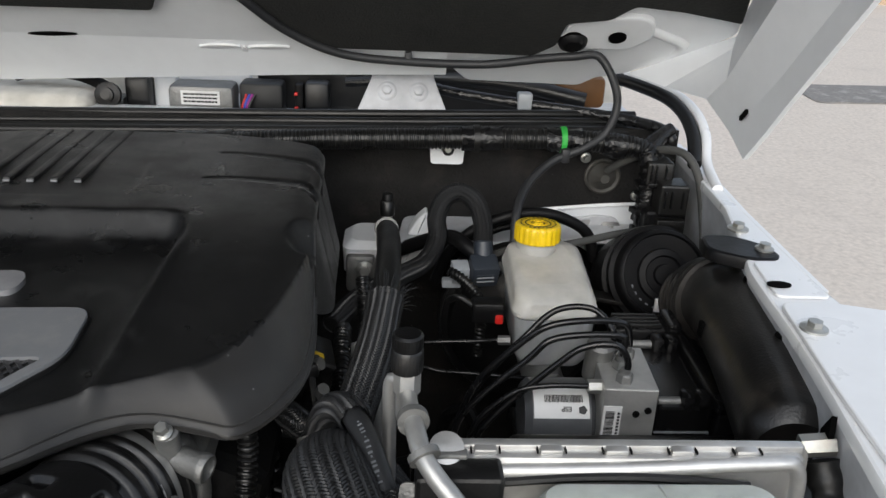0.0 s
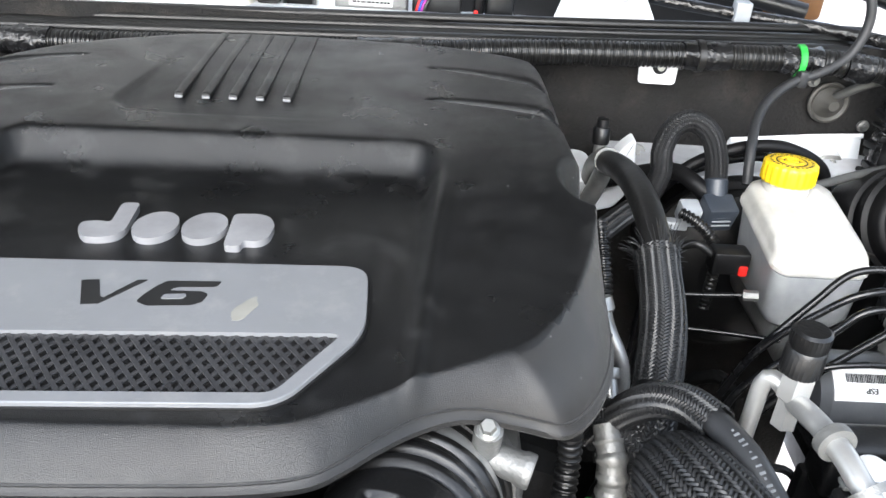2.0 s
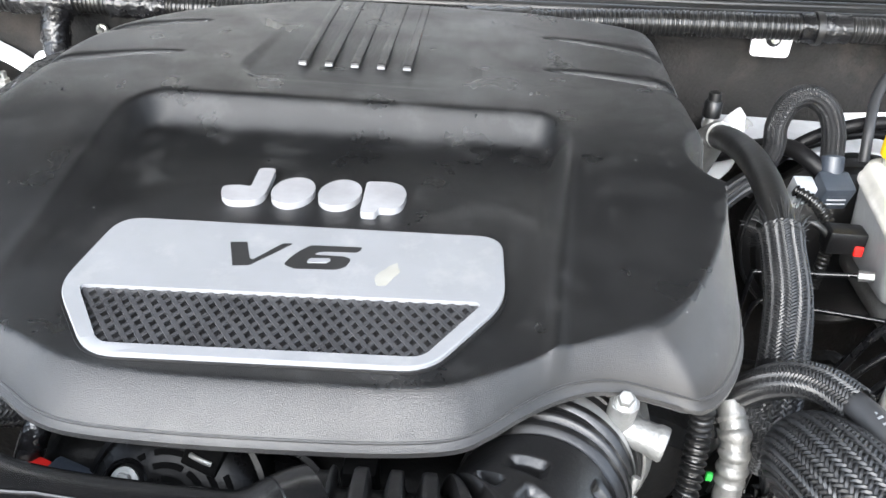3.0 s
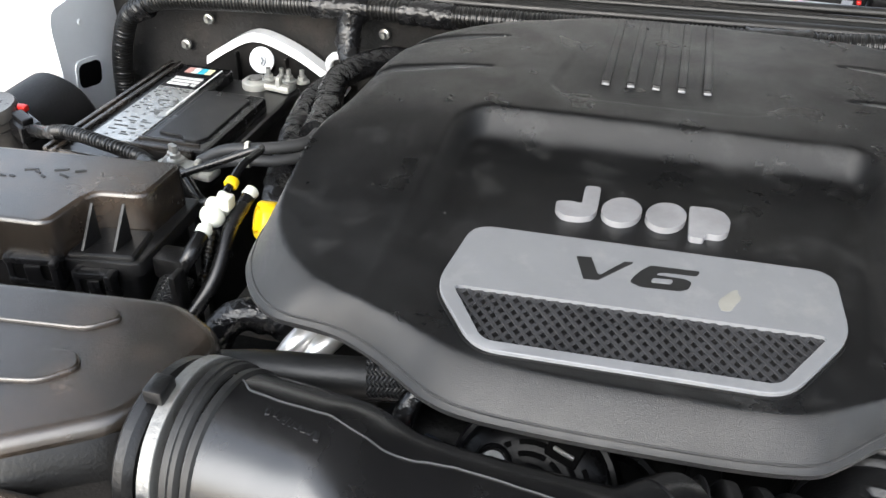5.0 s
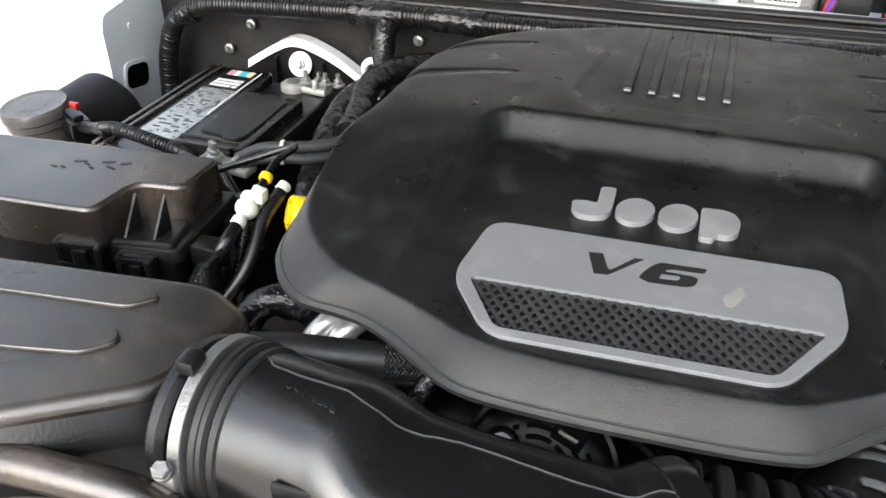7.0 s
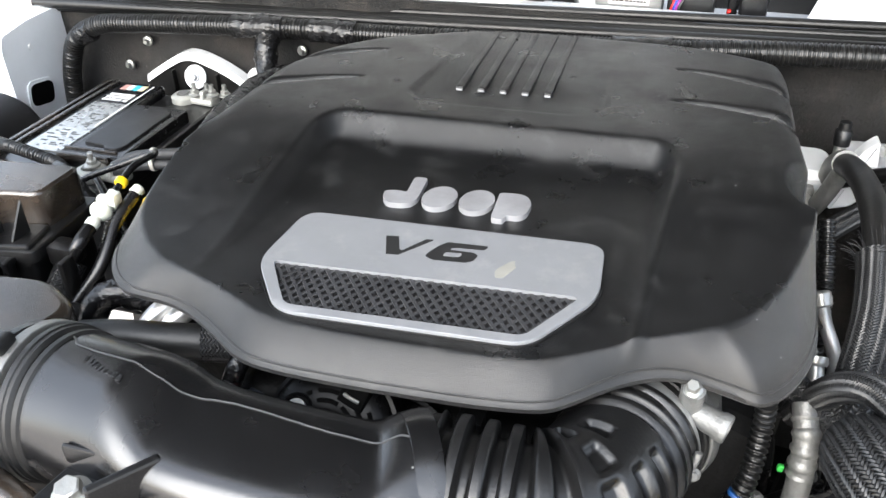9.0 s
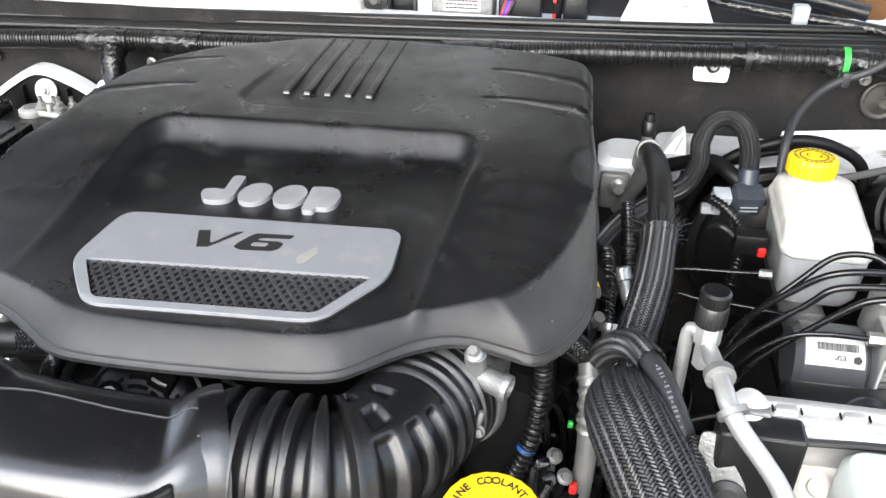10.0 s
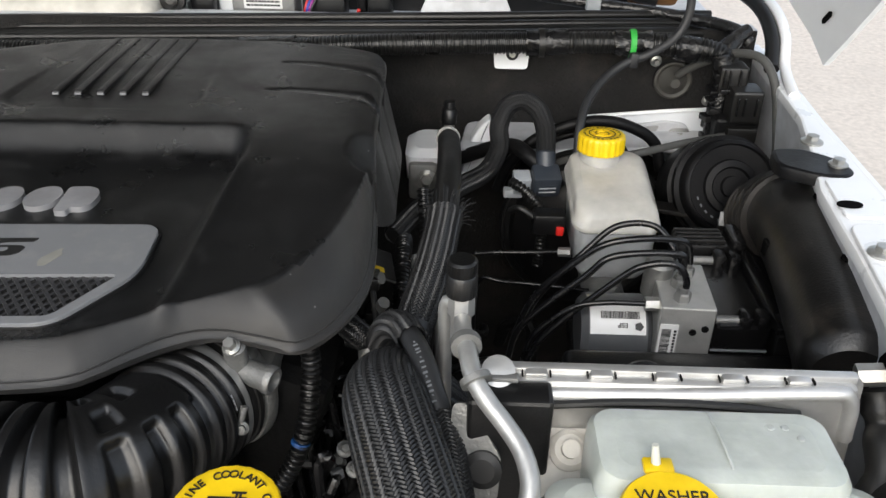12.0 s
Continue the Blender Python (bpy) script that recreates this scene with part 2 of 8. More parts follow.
def braid(pts, r, n=20, lay=None, width=0.62, lift=0.0008, taper=None):
    """A woven sleeve of flat strands, half of them wound either way, two over and two under, so that columns of chevrons run along it."""
    line = spline(pts, 0.002)
    fr = frames_along(line)
    lay = lay or 2 * math.pi * r * 0.85
    gap = 2 * math.pi * r / n
    pos = [0.0]
    for p, q in zip(line, line[1:]):
        pos.append(pos[-1] + (q - p).length)
    total, ds = pos[-1], lay / n / 2.5
    count = max(4, int(total / ds))
    bm = bmesh.new()
    idx = 0
    samples = []
    for k in range(count + 1):
        s = total * k / count
        while idx < len(pos) - 2 and pos[idx + 1] < s:
            idx += 1
        u = (s - pos[idx]) / max(1e-9, pos[idx + 1] - pos[idx])
        t, a, b = fr[idx]
        samples.append((s, line[idx].lerp(line[idx + 1], u), a, b, taper(s / total) if taper else 1.0))
    for way in (1, -1):
        for j in range(n):
            prev = None
            for s, p, a, b, tp in samples:
                th = 2 * math.pi * (j / n + way * s / lay)
                off = way * lift * math.tanh(2.0 * math.cos(0.5 * math.pi * (2 * j + way * 2 * n * s / lay - 0.5)))
                row = []
                for e in (-0.5, 0.0, 0.5):
                    ph = th + e * width * gap / r * 1.3
                    rad = r * tp + off + (0.0006 if e == 0 else 0.0)
                    row.append(bm.verts.new(p + (a * math.cos(ph) + b * math.sin(ph)) * rad))
                if prev:
                    bm.faces.new((prev[0], prev[1], row[1], row[0]))
                    bm.faces.new((prev[1], prev[2], row[2], row[1]))
                prev = row
    return bm


def rbox(c, size, bevel=0.004, m=None, seg=2, taper=1.0):
    """A box with rounded edges. taper: how far its top is drawn in."""
    bm = bmesh.new()
    bmesh.ops.create_cube(bm, size=1.0)
    for v in bm.verts:
        k = taper if v.co.z > 0 else 1.0
        v.co = V(v.co.x * size[0] * k, v.co.y * size[1] * k, v.co.z * size[2])
    if bevel:
        bmesh.ops.bevel(bm, geom=bm.edges[:] + bm.verts[:], offset=bevel, segments=seg, profile=0.5, affect="EDGES")
    bm.transform(Matrix.Translation(c) @ (m or Matrix()))
    return bm


def lathe(profile, m, seg=32, wave=None):
    """Turned about z: profile of (radius, height), placed by m. wave: (count, depth) of flutes at the outer radius."""
    bm = bmesh.new()
    top = max(r for r, z in profile)
    rings = []
    for r, z in profile:
        ring = []
        for k in range(seg):
            a = 2 * math.pi * k / seg
            q = r + (wave[1] * (0.5 + 0.5 * math.cos(wave[0] * a)) if wave and r > top * 0.96 else 0.0)
            ring.append(bm.verts.new(m @ V(q * math.cos(a), q * math.sin(a), z)))
        rings.append(ring)
    for u, v in zip(rings, rings[1:]):
        for k in range(seg):
            bm.faces.new((u[k], u[(k + 1) % seg], v[(k + 1) % seg], v[k]))
    bm.faces.new(rings[0][::-1]), bm.faces.new(rings[-1])
    return bm


def rod(p, q, r, r2=None, seg=20, bevel=0.0):
    """A cylinder from p to q."""
    p, q = Vector(p), Vector(q)
    h = (q - p).length
    m = Matrix.Translation(p) @ (q - p).to_track_quat("Z", "Y").to_matrix().to_4x4()
    r2 = r if r2 is None else r2
    e = bevel
    prof = [(r, 0), (r2, h)] if not e else [(r - e, 0), (r, e), (r2, h - e), (r2 - e, h)]
    return lathe(prof, m, seg)


def prism(poly, z0, z1, m=None, bevel=0.0, seg=2):
    """An upright slab over a polygon in the xy plane."""
    bm = bmesh.new()
    lo = [bm.verts.new((x, y, z0)) for x, y in poly]
    hi = [bm.verts.new((x, y, z1)) for x, y in poly]
    n = len(poly)
    bm.faces.new(lo[::-1])
    f = bm.faces.new(hi)
    for k in range(n):
        bm.faces.new((lo[k], lo[(k + 1) % n], hi[(k + 1) % n], hi[k]))
    bmesh.ops.recalc_face_normals(bm, faces=bm.faces)
    if bevel:
        bmesh.ops.bevel(bm, geom=list(f.edges), offset=bevel, segments=seg, profile=0.5, affect="EDGES")
    if m:
        bm.transform(m)
    return bm


def rounded(poly, r, n=5):
    """The polygon with its corners rounded."""
    out = []
    for i, p in enumerate(poly):
        p, a, b = Vector(p).to_2d(), Vector(poly[i - 1]).to_2d(), Vector(poly[(i + 1) % len(poly)]).to_2d()
        u, v = (a - p), (b - p)
        k = min(r, u.length * 0.45, v.length * 0.45)
        s, e = p + u.normalized() * k, p + v.normalized() * k
        for j in range(n + 1):
            t = j / n
            q = s * (1 - t) ** 2 + p * 2 * t * (1 - t) + e * t * t
            out.append((q.x, q.y))
    return out


def hexbolt(p, axis=(0, 0, 1), r=0.007, h=0.006, flange=1.5):
    """A flanged hexagon bolt head."""
    m = Matrix.Translation(p) @ Vector(axis).to_track_quat("Z", "Y").to_matrix().to_4x4()
    bm = lathe([(r * flange, 0), (r * flange, h * 0.25), (r * 1.05, h * 0.42)], m, 24)
    bm2 = lathe([(r, h * 0.4), (r, h * 0.92), (r * 0.86, h)], m, 6)
    return joined(bm, bm2)


def joined(*bms):
    out = bms[0]
    for b in bms[1:]:
        me = bpy.data.meshes.new("tmp")
        b.to_mesh(me)
        out.from_mesh(me)
        bpy.data.meshes.remove(me)
        b.free()
    return out


def flat_faces(me):
    """Keeps a large flat face flat where a fine rounded edge meets it."""
    near = {}
    for p in me.polygons:
        for k in p.edge_keys:
            near.setdefault(k, []).append(p)
    for e in me.edges:
        ps = near.get(e.key, ())
        if len(ps) == 2:
            a, b = sorted((ps[0].area, ps[1].area))
            if b > 12 * a and ps[0].normal.dot(ps[1].normal) < 0.998:
                e.use_edge_sharp = True


def mesh_of(name, bm, material, smooth=True, angle=40):
    bmesh.ops.recalc_face_normals(bm, faces=bm.faces)
    me = bpy.data.meshes.new(name)
    bm.to_mesh(me)
    bm.free()
    me.materials.append(material)
    if smooth:
        me.shade_smooth()
        me.set_sharp_from_angle(angle=radians(angle))
        flat_faces(me)
    return me


BASE = {}


def thing(name, base, label, category, group="", kind=""):
    """An Empty at the thing's base, for its parts."""
    ob = new(name)
    ob.empty_display_size = 0.02
    ob.location = base
    BASE[ob.name] = Vector(base)
    return tagged(ob, label, category, group, kind)


def part(name, bm, material, parent, label="", smooth=True, angle=40):
    """One mesh under a thing, or under a part of one; its vertices are given in the world."""
    base = BASE[parent.name]
    bm.transform(Matrix.Translation(-base))
    ob = new(name, mesh_of(name, bm, material, smooth, angle))
    ob.parent = parent
    BASE[ob.name] = base
    return tagged(ob, label)


def solo(name, bm, material, label, category, group="", kind="", smooth=True, angle=40):
    """A thing of one mesh, with its origin at its foot."""
    co = [v.co for v in bm.verts]
    base = V(sum(c.x for c in co) / len(co), sum(c.y for c in co) / len(co), min(c.z for c in co))
    bm.transform(Matrix.Translation(-base))
    ob = new(name, mesh_of(name, bm, material, smooth, angle))
    ob.location = base
    BASE[ob.name] = base
    return tagged(ob, label, category, group, kind)


def lettering(text, size, m, depth=0.0004):
    """Letters of the built-in font as a mesh, centred, placed by m."""
    cu = bpy.data.curves.new("letters", "FONT")
    cu.body, cu.size, cu.extrude, cu.align_x, cu.align_y = text, size, depth, "CENTER", "CENTER"
    ob = bpy.data.objects.new("letters", cu)
    scene.collection.objects.link(ob)
    me = bpy.data.meshes.new_from_object(ob.evaluated_get(bpy.context.evaluated_depsgraph_get()))
    bm = bmesh.new()
    bm.from_mesh(me)
    bm.transform(m)
    bpy.data.objects.remove(ob), bpy.data.meshes.remove(me), bpy.data.curves.remove(cu)
    return bm


def facing(p, normal, up=(0, 1, 0)):
    """A pose at p whose z is the normal and whose y leans to up."""
    z = Vector(normal).normalized()
    x = Vector(up).cross(z).normalized()
    m = Matrix((x, z.cross(x), z)).transposed().to_4x4()
    return Matrix.Translation(p) @ m


def bars(m, w, h, rows, rng, thick=0.0003, fill=0.75, gaps=0.0):
    """Rows of short bars in place of small print, w by h, in the plane of m."""
    bm = bmesh.new()
    for k in range(rows):
        x, y = -w / 2, h / 2 - (k + 0.5) * h / rows
        while x < w / 2:
            n = min(rng.uniform(0.05, 0.16) * w, w / 2 - x)
            if rng.random() >= gaps:
                joined(bm, rbox((x + n / 2, y, 0), (n * 0.86, h / rows * fill, thick), 0))
            x += n
    bm.transform(m)
    return bm


# ---- ground and distance ----
bm = bmesh.new()
bmesh.ops.create_grid(bm, x_segments=40, y_segments=40, size=150)
ground = tagged(new("ground", mesh_of("ground", bm, M_GROUND)), "pale beige weathered concrete yard", "ground", "", "structure")
solo("gravel_strip", prism(rounded([(3.7, 5.75), (7.5, 6.1), (7.5, 6.75), (3.75, 6.45)], 0.1), -0.02, 0.012), M_GRAVEL, "rough grey gravel strip set in the concrete", "gravel", kind="stuff")
solo("low_wall", rbox((12.5, 14.2, 0.3), (16.0, 0.3, 0.75), 0.02), M_TAN, "low tan painted wall at the far edge of the yard", "wall", kind="structure")

# ---- body of the vehicle round the bay ----
fw = thing("firewall", (0, 0.52, 0.3), "dark brown-black felt-covered firewall behind the engine", "firewall", kind="structure")
bm = bmesh.new()
NX, NZ = 90, 44
grid = []
for i in range(NX + 1):
    col = []
    for k in range(NZ + 1):
        x, z = -0.79 + 1.50 * i / NX, 0.30 + 0.79 * k / NZ
        y = 0.505 + 0.006 * noise.noise(V(x * 5, z * 6, 1.0)) + 0.004 * noise.noise(V(x * 17, z * 15, 4.0))
        y += 0.02 * (1 - min(1.0, abs(x - 0.02) / 0.4)) if z < 0.95 else 0.0
        col.append(bm.verts.new((x, y, z)))
    grid.append(col)
for i in range(NX):
    for k in range(NZ):
        bm.faces.new((grid[i][k], grid[i + 1][k], grid[i + 1][k + 1], grid[i][k + 1]))
part("insulation_sheet", bm, M_FELT, fw)
part("panel", rbox((-0.04, 0.545, 0.69), (1.52, 0.03, 0.79), 0.004), M_APRON, fw, "painted sheet-metal panel")
for x, z in ((-0.62, 1.005), (-0.37, 1.012), (-0.66, 0.965), (0.585, 1.052), (0.66, 1.0)):
    part("push_pin", lathe([(0.0075, 0), (0.007, 0.003), (0.004, 0.004), (0.003, 0.009)], facing((x, 0.497, z), (0, -1, 0), (0, 0, 1)), 16), M_STEEL, fw, "bright push-in fastener")

cowl = thing("cowl", (0, 0.6, 1.04), "recessed white cowl panel with beige pockets behind the seal", "cowl", kind="structure")
part("cowl_floor", rbox((-0.03, 0.662, 1.055), (1.46, 0.25, 0.02), 0.004), M_APRON, cowl)
part("cowl_ledge", rbox((-0.03, 0.556, 1.078), (1.44, 0.034, 0.014), 0.004), M_WHITE, cowl, "white painted ledge")
part("rear_panel", rbox((-0.03, 0.785, 1.13), (1.46, 0.03, 0.17), 0.006), M_BEIGE, cowl, "beige inner panel")
part("beige_trough", rbox((-0.20, 0.61, 1.075), (0.26, 0.14, 0.05), 0.02, seg=3), M_BEIGE, cowl, "beige moulded trough")
part("cream_panel", rbox((-0.34, 0.655, 1.10), (0.72, 0.012, 0.11), 0.004), M_BEIGE, cowl, "cream inner cowl panel")
part("plate_step", rbox((0.075, 0.64, 1.115), (0.10, 0.02, 0.05), 0.003), M_INNER, cowl)
# black slab paints the recess's shade; the cowl has no hollow here
part("dark_recess", rbox((0.36, 0.665, 1.10), (0.46, 0.012, 0.11), 0.004), M_PLASTIC, cowl, "black panel put in for the dark cowl recess")
part("windscreen_base", rbox((-0.03, 0.83, 1.2), (1.5, 0.06, 0.05), 0.01), M_WHITE, cowl)

# rubber seal: a flange with two beads, rising a little towards its end
seal = thing("cowl_seal", (0, 0.48, 1.06), "long black rubber weather seal along the cowl edge", "seal")


def seal_line(dy, dz):
    return [(x, 0.476 + dy + 0.03 * max(0.0, (x - 0.35) / 0.32) ** 2, 1.094 + dz + 0.021 * (x + 0.15) / 0.8 - 0.006 * max(0.0, (x - 0.45) / 0.2) ** 2) for x in (-0.80, -0.6, -0.4, -0.2, 0.0, 0.2, 0.35, 0.5, 0.6, 0.66)]


part("upper_bead", tube(seal_line(0.050, -0.012), 0.0062, 12), M_SEAL, seal)
part("lower_bead", tube(seal_line(0.014, -0.026), 0.0078, 12), M_SEAL, seal)
part("middle_lip", tube(seal_line(0.034, -0.018), 0.0058, 10), M_SEAL, seal)
part("flange", tube(seal_line(0.030, -0.030), 0.013, 10), M_SEAL, seal)

# fenders
fr = thing("fender", (0.8, 0.1, 0.5), "white painted fender with flat top and bolted ledge", "fender", "fenders")
edge = [(0.715, 0.56), (0.70, 0.30), (0.675, 0.19), (0.659, 0.127), (0.653, 0.075), (0.648, 0.02), (0.641, -0.035), (0.634, -0.08), (0.627, -0.12), (0.620, -0.16), (0.608, -0.24)]
outer = [(1.02, -0.24), (1.02, -0.02), (0.86, 0.02), (0.715, 0.055), (0.712, 0.10), (0.718, 0.30), (0.735, 0.56)]
part("fender_top", prism(edge + outer, 1.048, 1.058, bevel=0.003), M_WHITE, fr)
part("raised_ledge", prism(rounded([(0.656, 0.058), (0.70, 0.058), (1.0, -0.03), (1.0, -0.23), (0.622, -0.23), (0.638, -0.075)], 0.012), 1.0585, 1.062, bevel=0.0015), M_WHITE, fr)
part("ledge_plate", prism(rounded([(0.668, 0.145), (0.705, 0.145), (0.708, 0.07), (0.66, 0.07)], 0.008), 1.0585, 1.061, bevel=0.001), M_WHITE, fr)
bm = bmesh.new()
loops = []
for d, z in ((0.0, 1.05), (0.004, 1.03), (0.010, 0.95), (0.012, 0.75), (0.02, 0.45)):
    loops.append([bm.verts.new((x + d, y, z)) for x, y in edge])
for a, b in zip(loops, loops[1:]):
    for k in range(len(edge) - 1):
        bm.faces.new((a[k], a[k + 1], b[k + 1], b[k]))
part("inner_apron", bm, M_APRON, fr, "pale blue-grey inner apron")
part("side_skin", prism([(0.712, 0.10), (0.718, 0.30), (0.735, 0.56), (0.745, 0.56), (0.728, 0.30), (0.722, 0.10)], 0.55, 1.052), M_WHITE, fr)
part("apron_hole", prism([(-0.008, 0), (0, 0.016), (0.008, 0), (0, -0.016)], -0.002, 0.002, facing((0.628, -0.094, 1.036), (-1, 0.17, 0.1), (0, 0, 1))), M_HOLE, fr)
for p in ((0.688, 0.231, 1.058), (0.662, 0.009, 1.062)):
    part("fender_bolt", hexbolt(p, r=0.0064, h=0.008, flange=1.7), M_STEEL, fr, "zinc flange bolt")
part("oval_hole", prism([(0.011 * math.cos(a), 0.0065 * math.sin(a)) for a in np.linspace(0, 2 * math.pi, 24)[:-1]], 0, 0.0012, pose(0.670, 0.091, 1.0612)), M_HOLE, fr)
BEAD = [(0.714, 0.36, 1.058), (0.7238, 0.43, 1.0690), (0.7319, 0.47, 1.0942), (0.7294, 0.51, 1.114), (0.7155, 0.55, 1.1272), (0.6834, 0.58, 1.1368), (0.6516, 0.60, 1.1434)]
part("fender_edge_bead", tube(BEAD, 0.0065, 12), M_WHITE, fr, "white rounded cowl-side bead")
part("side_seal", tube([V(*p) + V(-0.014, 0.004, -0.004) for p in BEAD[1:]], 0.009, 10), M_SEAL, fr, "black rubber side seal")

fl = thing("fender", (-0.9, 0.1, 0.5), "white painted fender with pressed grey inner panel", "fender", "fenders")
part("fender_top", prism([(-0.79, -0.25), (-0.79, 0.05), (-0.88, 0.05), (-1.08, 0.0), (-1.08, -0.25)], 1.020, 1.032, bevel=0.003), M_WHITE, fl)
bm = prism(rounded([(0.376, 1.036), (0.43, 1.044), (0.53, 1.046), (0.50, 0.70), (0.37, 0.70), (0.372, 0.90), (0.369, 1.016)], 0.008), -0.003, 0.003)
bm.transform(Matrix.Translation((-0.772, 0, 0)) @ Matrix(((0, 0, 1, 0), (1, 0, 0, 0), (0, 1, 0, 0), (0, 0, 0, 1))))
part("inner_panel", bm, M_INNER, fl, "grey-white pressed inner panel")
part("panel_ridge", tube([(-0.774, 0.478, 1.04), (-0.773, 0.478, 0.95), (-0.774, 0.470, 0.85)], 0.0035, 8), M_INNER, fl)
SLOT = Matrix(((0, 0, 1, -0.768), (1, 0, 0, 0.420), (0, 1, 0, 0.937), (0, 0, 0, 1)))
part("slot_hole", prism(rounded([(-0.026, -0.012), (0.02, -0.02), (0.026, 0.013), (-0.02, 0.02)], 0.012), -0.001, 0.002, SLOT), M_HOLE, fl)
part("pin_hole", lathe([(0.0042, 0), (0.0042, 0.002)], SLOT @ pose(0.003, 0.071, 0.0), 16), M_WHITE, fl)
part("slot_rim", prism(rounded([(-0.031, -0.018), (0.024, -0.026), (0.031, 0.017), (-0.024, 0.026)], 0.014), -0.001, 0.001, SLOT), M_INNER, fl)
part("lower_apron", prism([(-0.80, -0.25), (-0.785, -0.25), (-0.785, 0.36), (-0.80, 0.36)], 0.45, 0.87), M_APRON, fl)
part("top_strip", prism([(-0.772, 0.45), (-0.772, 0.56), (-0.81, 0.56), (-0.80, 0.45)], 1.037, 1.045, bevel=0.002), M_WHITE, fl)
part("fender_bolt", hexbolt((-0.79, 0.49, 1.045), r=0.008, h=0.01), M_STEEL, fl, "zinc flange bolt")

# hood, propped open above the bay
hood = thing("hood", (0, 0.56, 1.15), "open white hood with dark grey insulation underneath", "hood")
SLOPE = math.atan(0.9)
HM = Matrix.Translation((0, 0.552, 1.142)) @ Matrix(((1, 0, 0, 0), (0, -math.cos(SLOPE), -math.sin(SLOPE), 0), (0, math.sin(SLOPE), -math.cos(SLOPE), 0), (0, 0, 0, 1)))
# in this frame x is across, y runs up the hood from its rear lip, z points down out of its underside
part("outer_skin", prism(rounded([(-0.73, 0), (0.72, 0), (0.66, 1.22), (-0.67, 1.22)], 0.04), -0.035, -0.028, HM), M_WHITE, hood)
part("inner_panel", prism(rounded([(-0.72, -0.05), (-0.17, -0.027), (0.20, 0.010), (0.28, 0.016), (0.40, 0.024), (0.425, -0.009), (0.578, -0.013), (0.598, 0.010), (0.636, 0.024), (0.72, 0.09), (0.746, 0.122), (0.728, 0.21), (0.64, 1.2), (-0.66, 1.2)], 0.008), -0.012, 0.0, HM, bevel=0.003), M_INNER, hood, "white inner hood panel")
bm = bmesh.new()
foldx = [(-0.72, -0.05), (-0.17, -0.027), (0.20, 0.010), (0.28, 0.016), (0.395, 0.024)]
rows_ = [[bm.verts.new(HM @ V(x, 0.066 + 0.004 * (x + 0.1), 0.0)) for x, y in foldx], [bm.verts.new(HM @ V(x, y + 0.012, 0.010)) for x, y in foldx], [bm.verts.new(HM @ V(x, y + 0.001, 0.0125)) for x, y in foldx], [bm.verts.new(HM @ V(x, y - 0.001, -0.010)) for x, y in foldx]]
for a, b in zip(rows_, rows_[1:]):
    for k in range(len(foldx) - 1):
        bm.faces.new((a[k], a[k + 1], b[k + 1], b[k]))
part("rear_fold", bm, M_INNER, hood, "folded rear edge of the inner panel", angle=20)
lens = lambda w, h: [(w * math.cos(a), h * math.sin(a) * abs(math.sin(a)) ** 0.4) for a in np.linspace(0, 6.2832, 25)[:-1]]
part("long_slot", prism(lens(0.030, 0.0035), 0, 0.002, HM @ pose(-0.089, 0.0675, -0.0003, 0, 0, 3)), M_HOLE, hood, "narrow dark slot")
for x, y, w, h in ((0.110, 0.058, 0.026, 0.006), (0.171, 0.060, 0.026, 0.005), (0.1405, 0.052, 0.004, 0.010)):
    part("pressed_bead", prism(lens(w, h), 0, 0.003, HM @ pose(x, y, 0.0018, 8, 0, 4), bevel=0.0012), M_WHITE, hood)
HL = HM @ pose(-0.212, 0.088, 0.0006, 0, 0, 3)
hl = part("sticker", rbox((0, 0, 0), (0.07, 0.075, 0.0006), 0, HL), M_LABEL, hood, "white printed sticker")
part("print", lettering("126AA", 0.0125, HL @ pose(0.016, -0.016, 0.0006)), M_INK, hl)
part("barcode", bars(HL @ pose(0, -0.030, 0.0006, 0, 0, 90), 0.009, 0.06, 26, random.Random(31), fill=0.55), M_INK, hl)
part("small_print", bars(HL @ pose(0.0, 0.004, 0.0006), 0.055, 0.012, 2, random.Random(32), fill=0.5), M_INK, hl)
PADOUT = [(-0.66, 0.127), (0.05, 0.139), (0.075, 0.20), (0.125, 0.20), (0.19, 0.125), (0.235, 0.075), (0.50, 0.075), (0.525, 0.10), (0.53, 0.146), (0.578, 0.156), (0.602, 0.184), (0.659, 0.177), (0.735, 0.159), (0.7215, 0.22), (0.69, 0.55), (0.60, 1.12), (-0.6, 1.12)]
part("insulation_pad", prism(rounded(PADOUT, 0.006), 0.0, 0.012, HM, bevel=0.002), M_PAD, hood, "dark grey felt insulation pad")
part("corner_boss", prism(rounded([(0.52, 0.085), (0.62, 0.09), (0.645, 0.12), (0.63, 0.16), (0.535, 0.15)], 0.02), 0.0, 0.008, HM, bevel=0.004), M_INNER, hood)
for x, y, r in ((0.597, 0.118, 0.011), (0.543, 0.114, 0.012)):
    part("round_hole", lathe([(r, 0.0), (r, 0.0098)], HM @ pose(x, y, 0), 24), M_HOLE, hood)
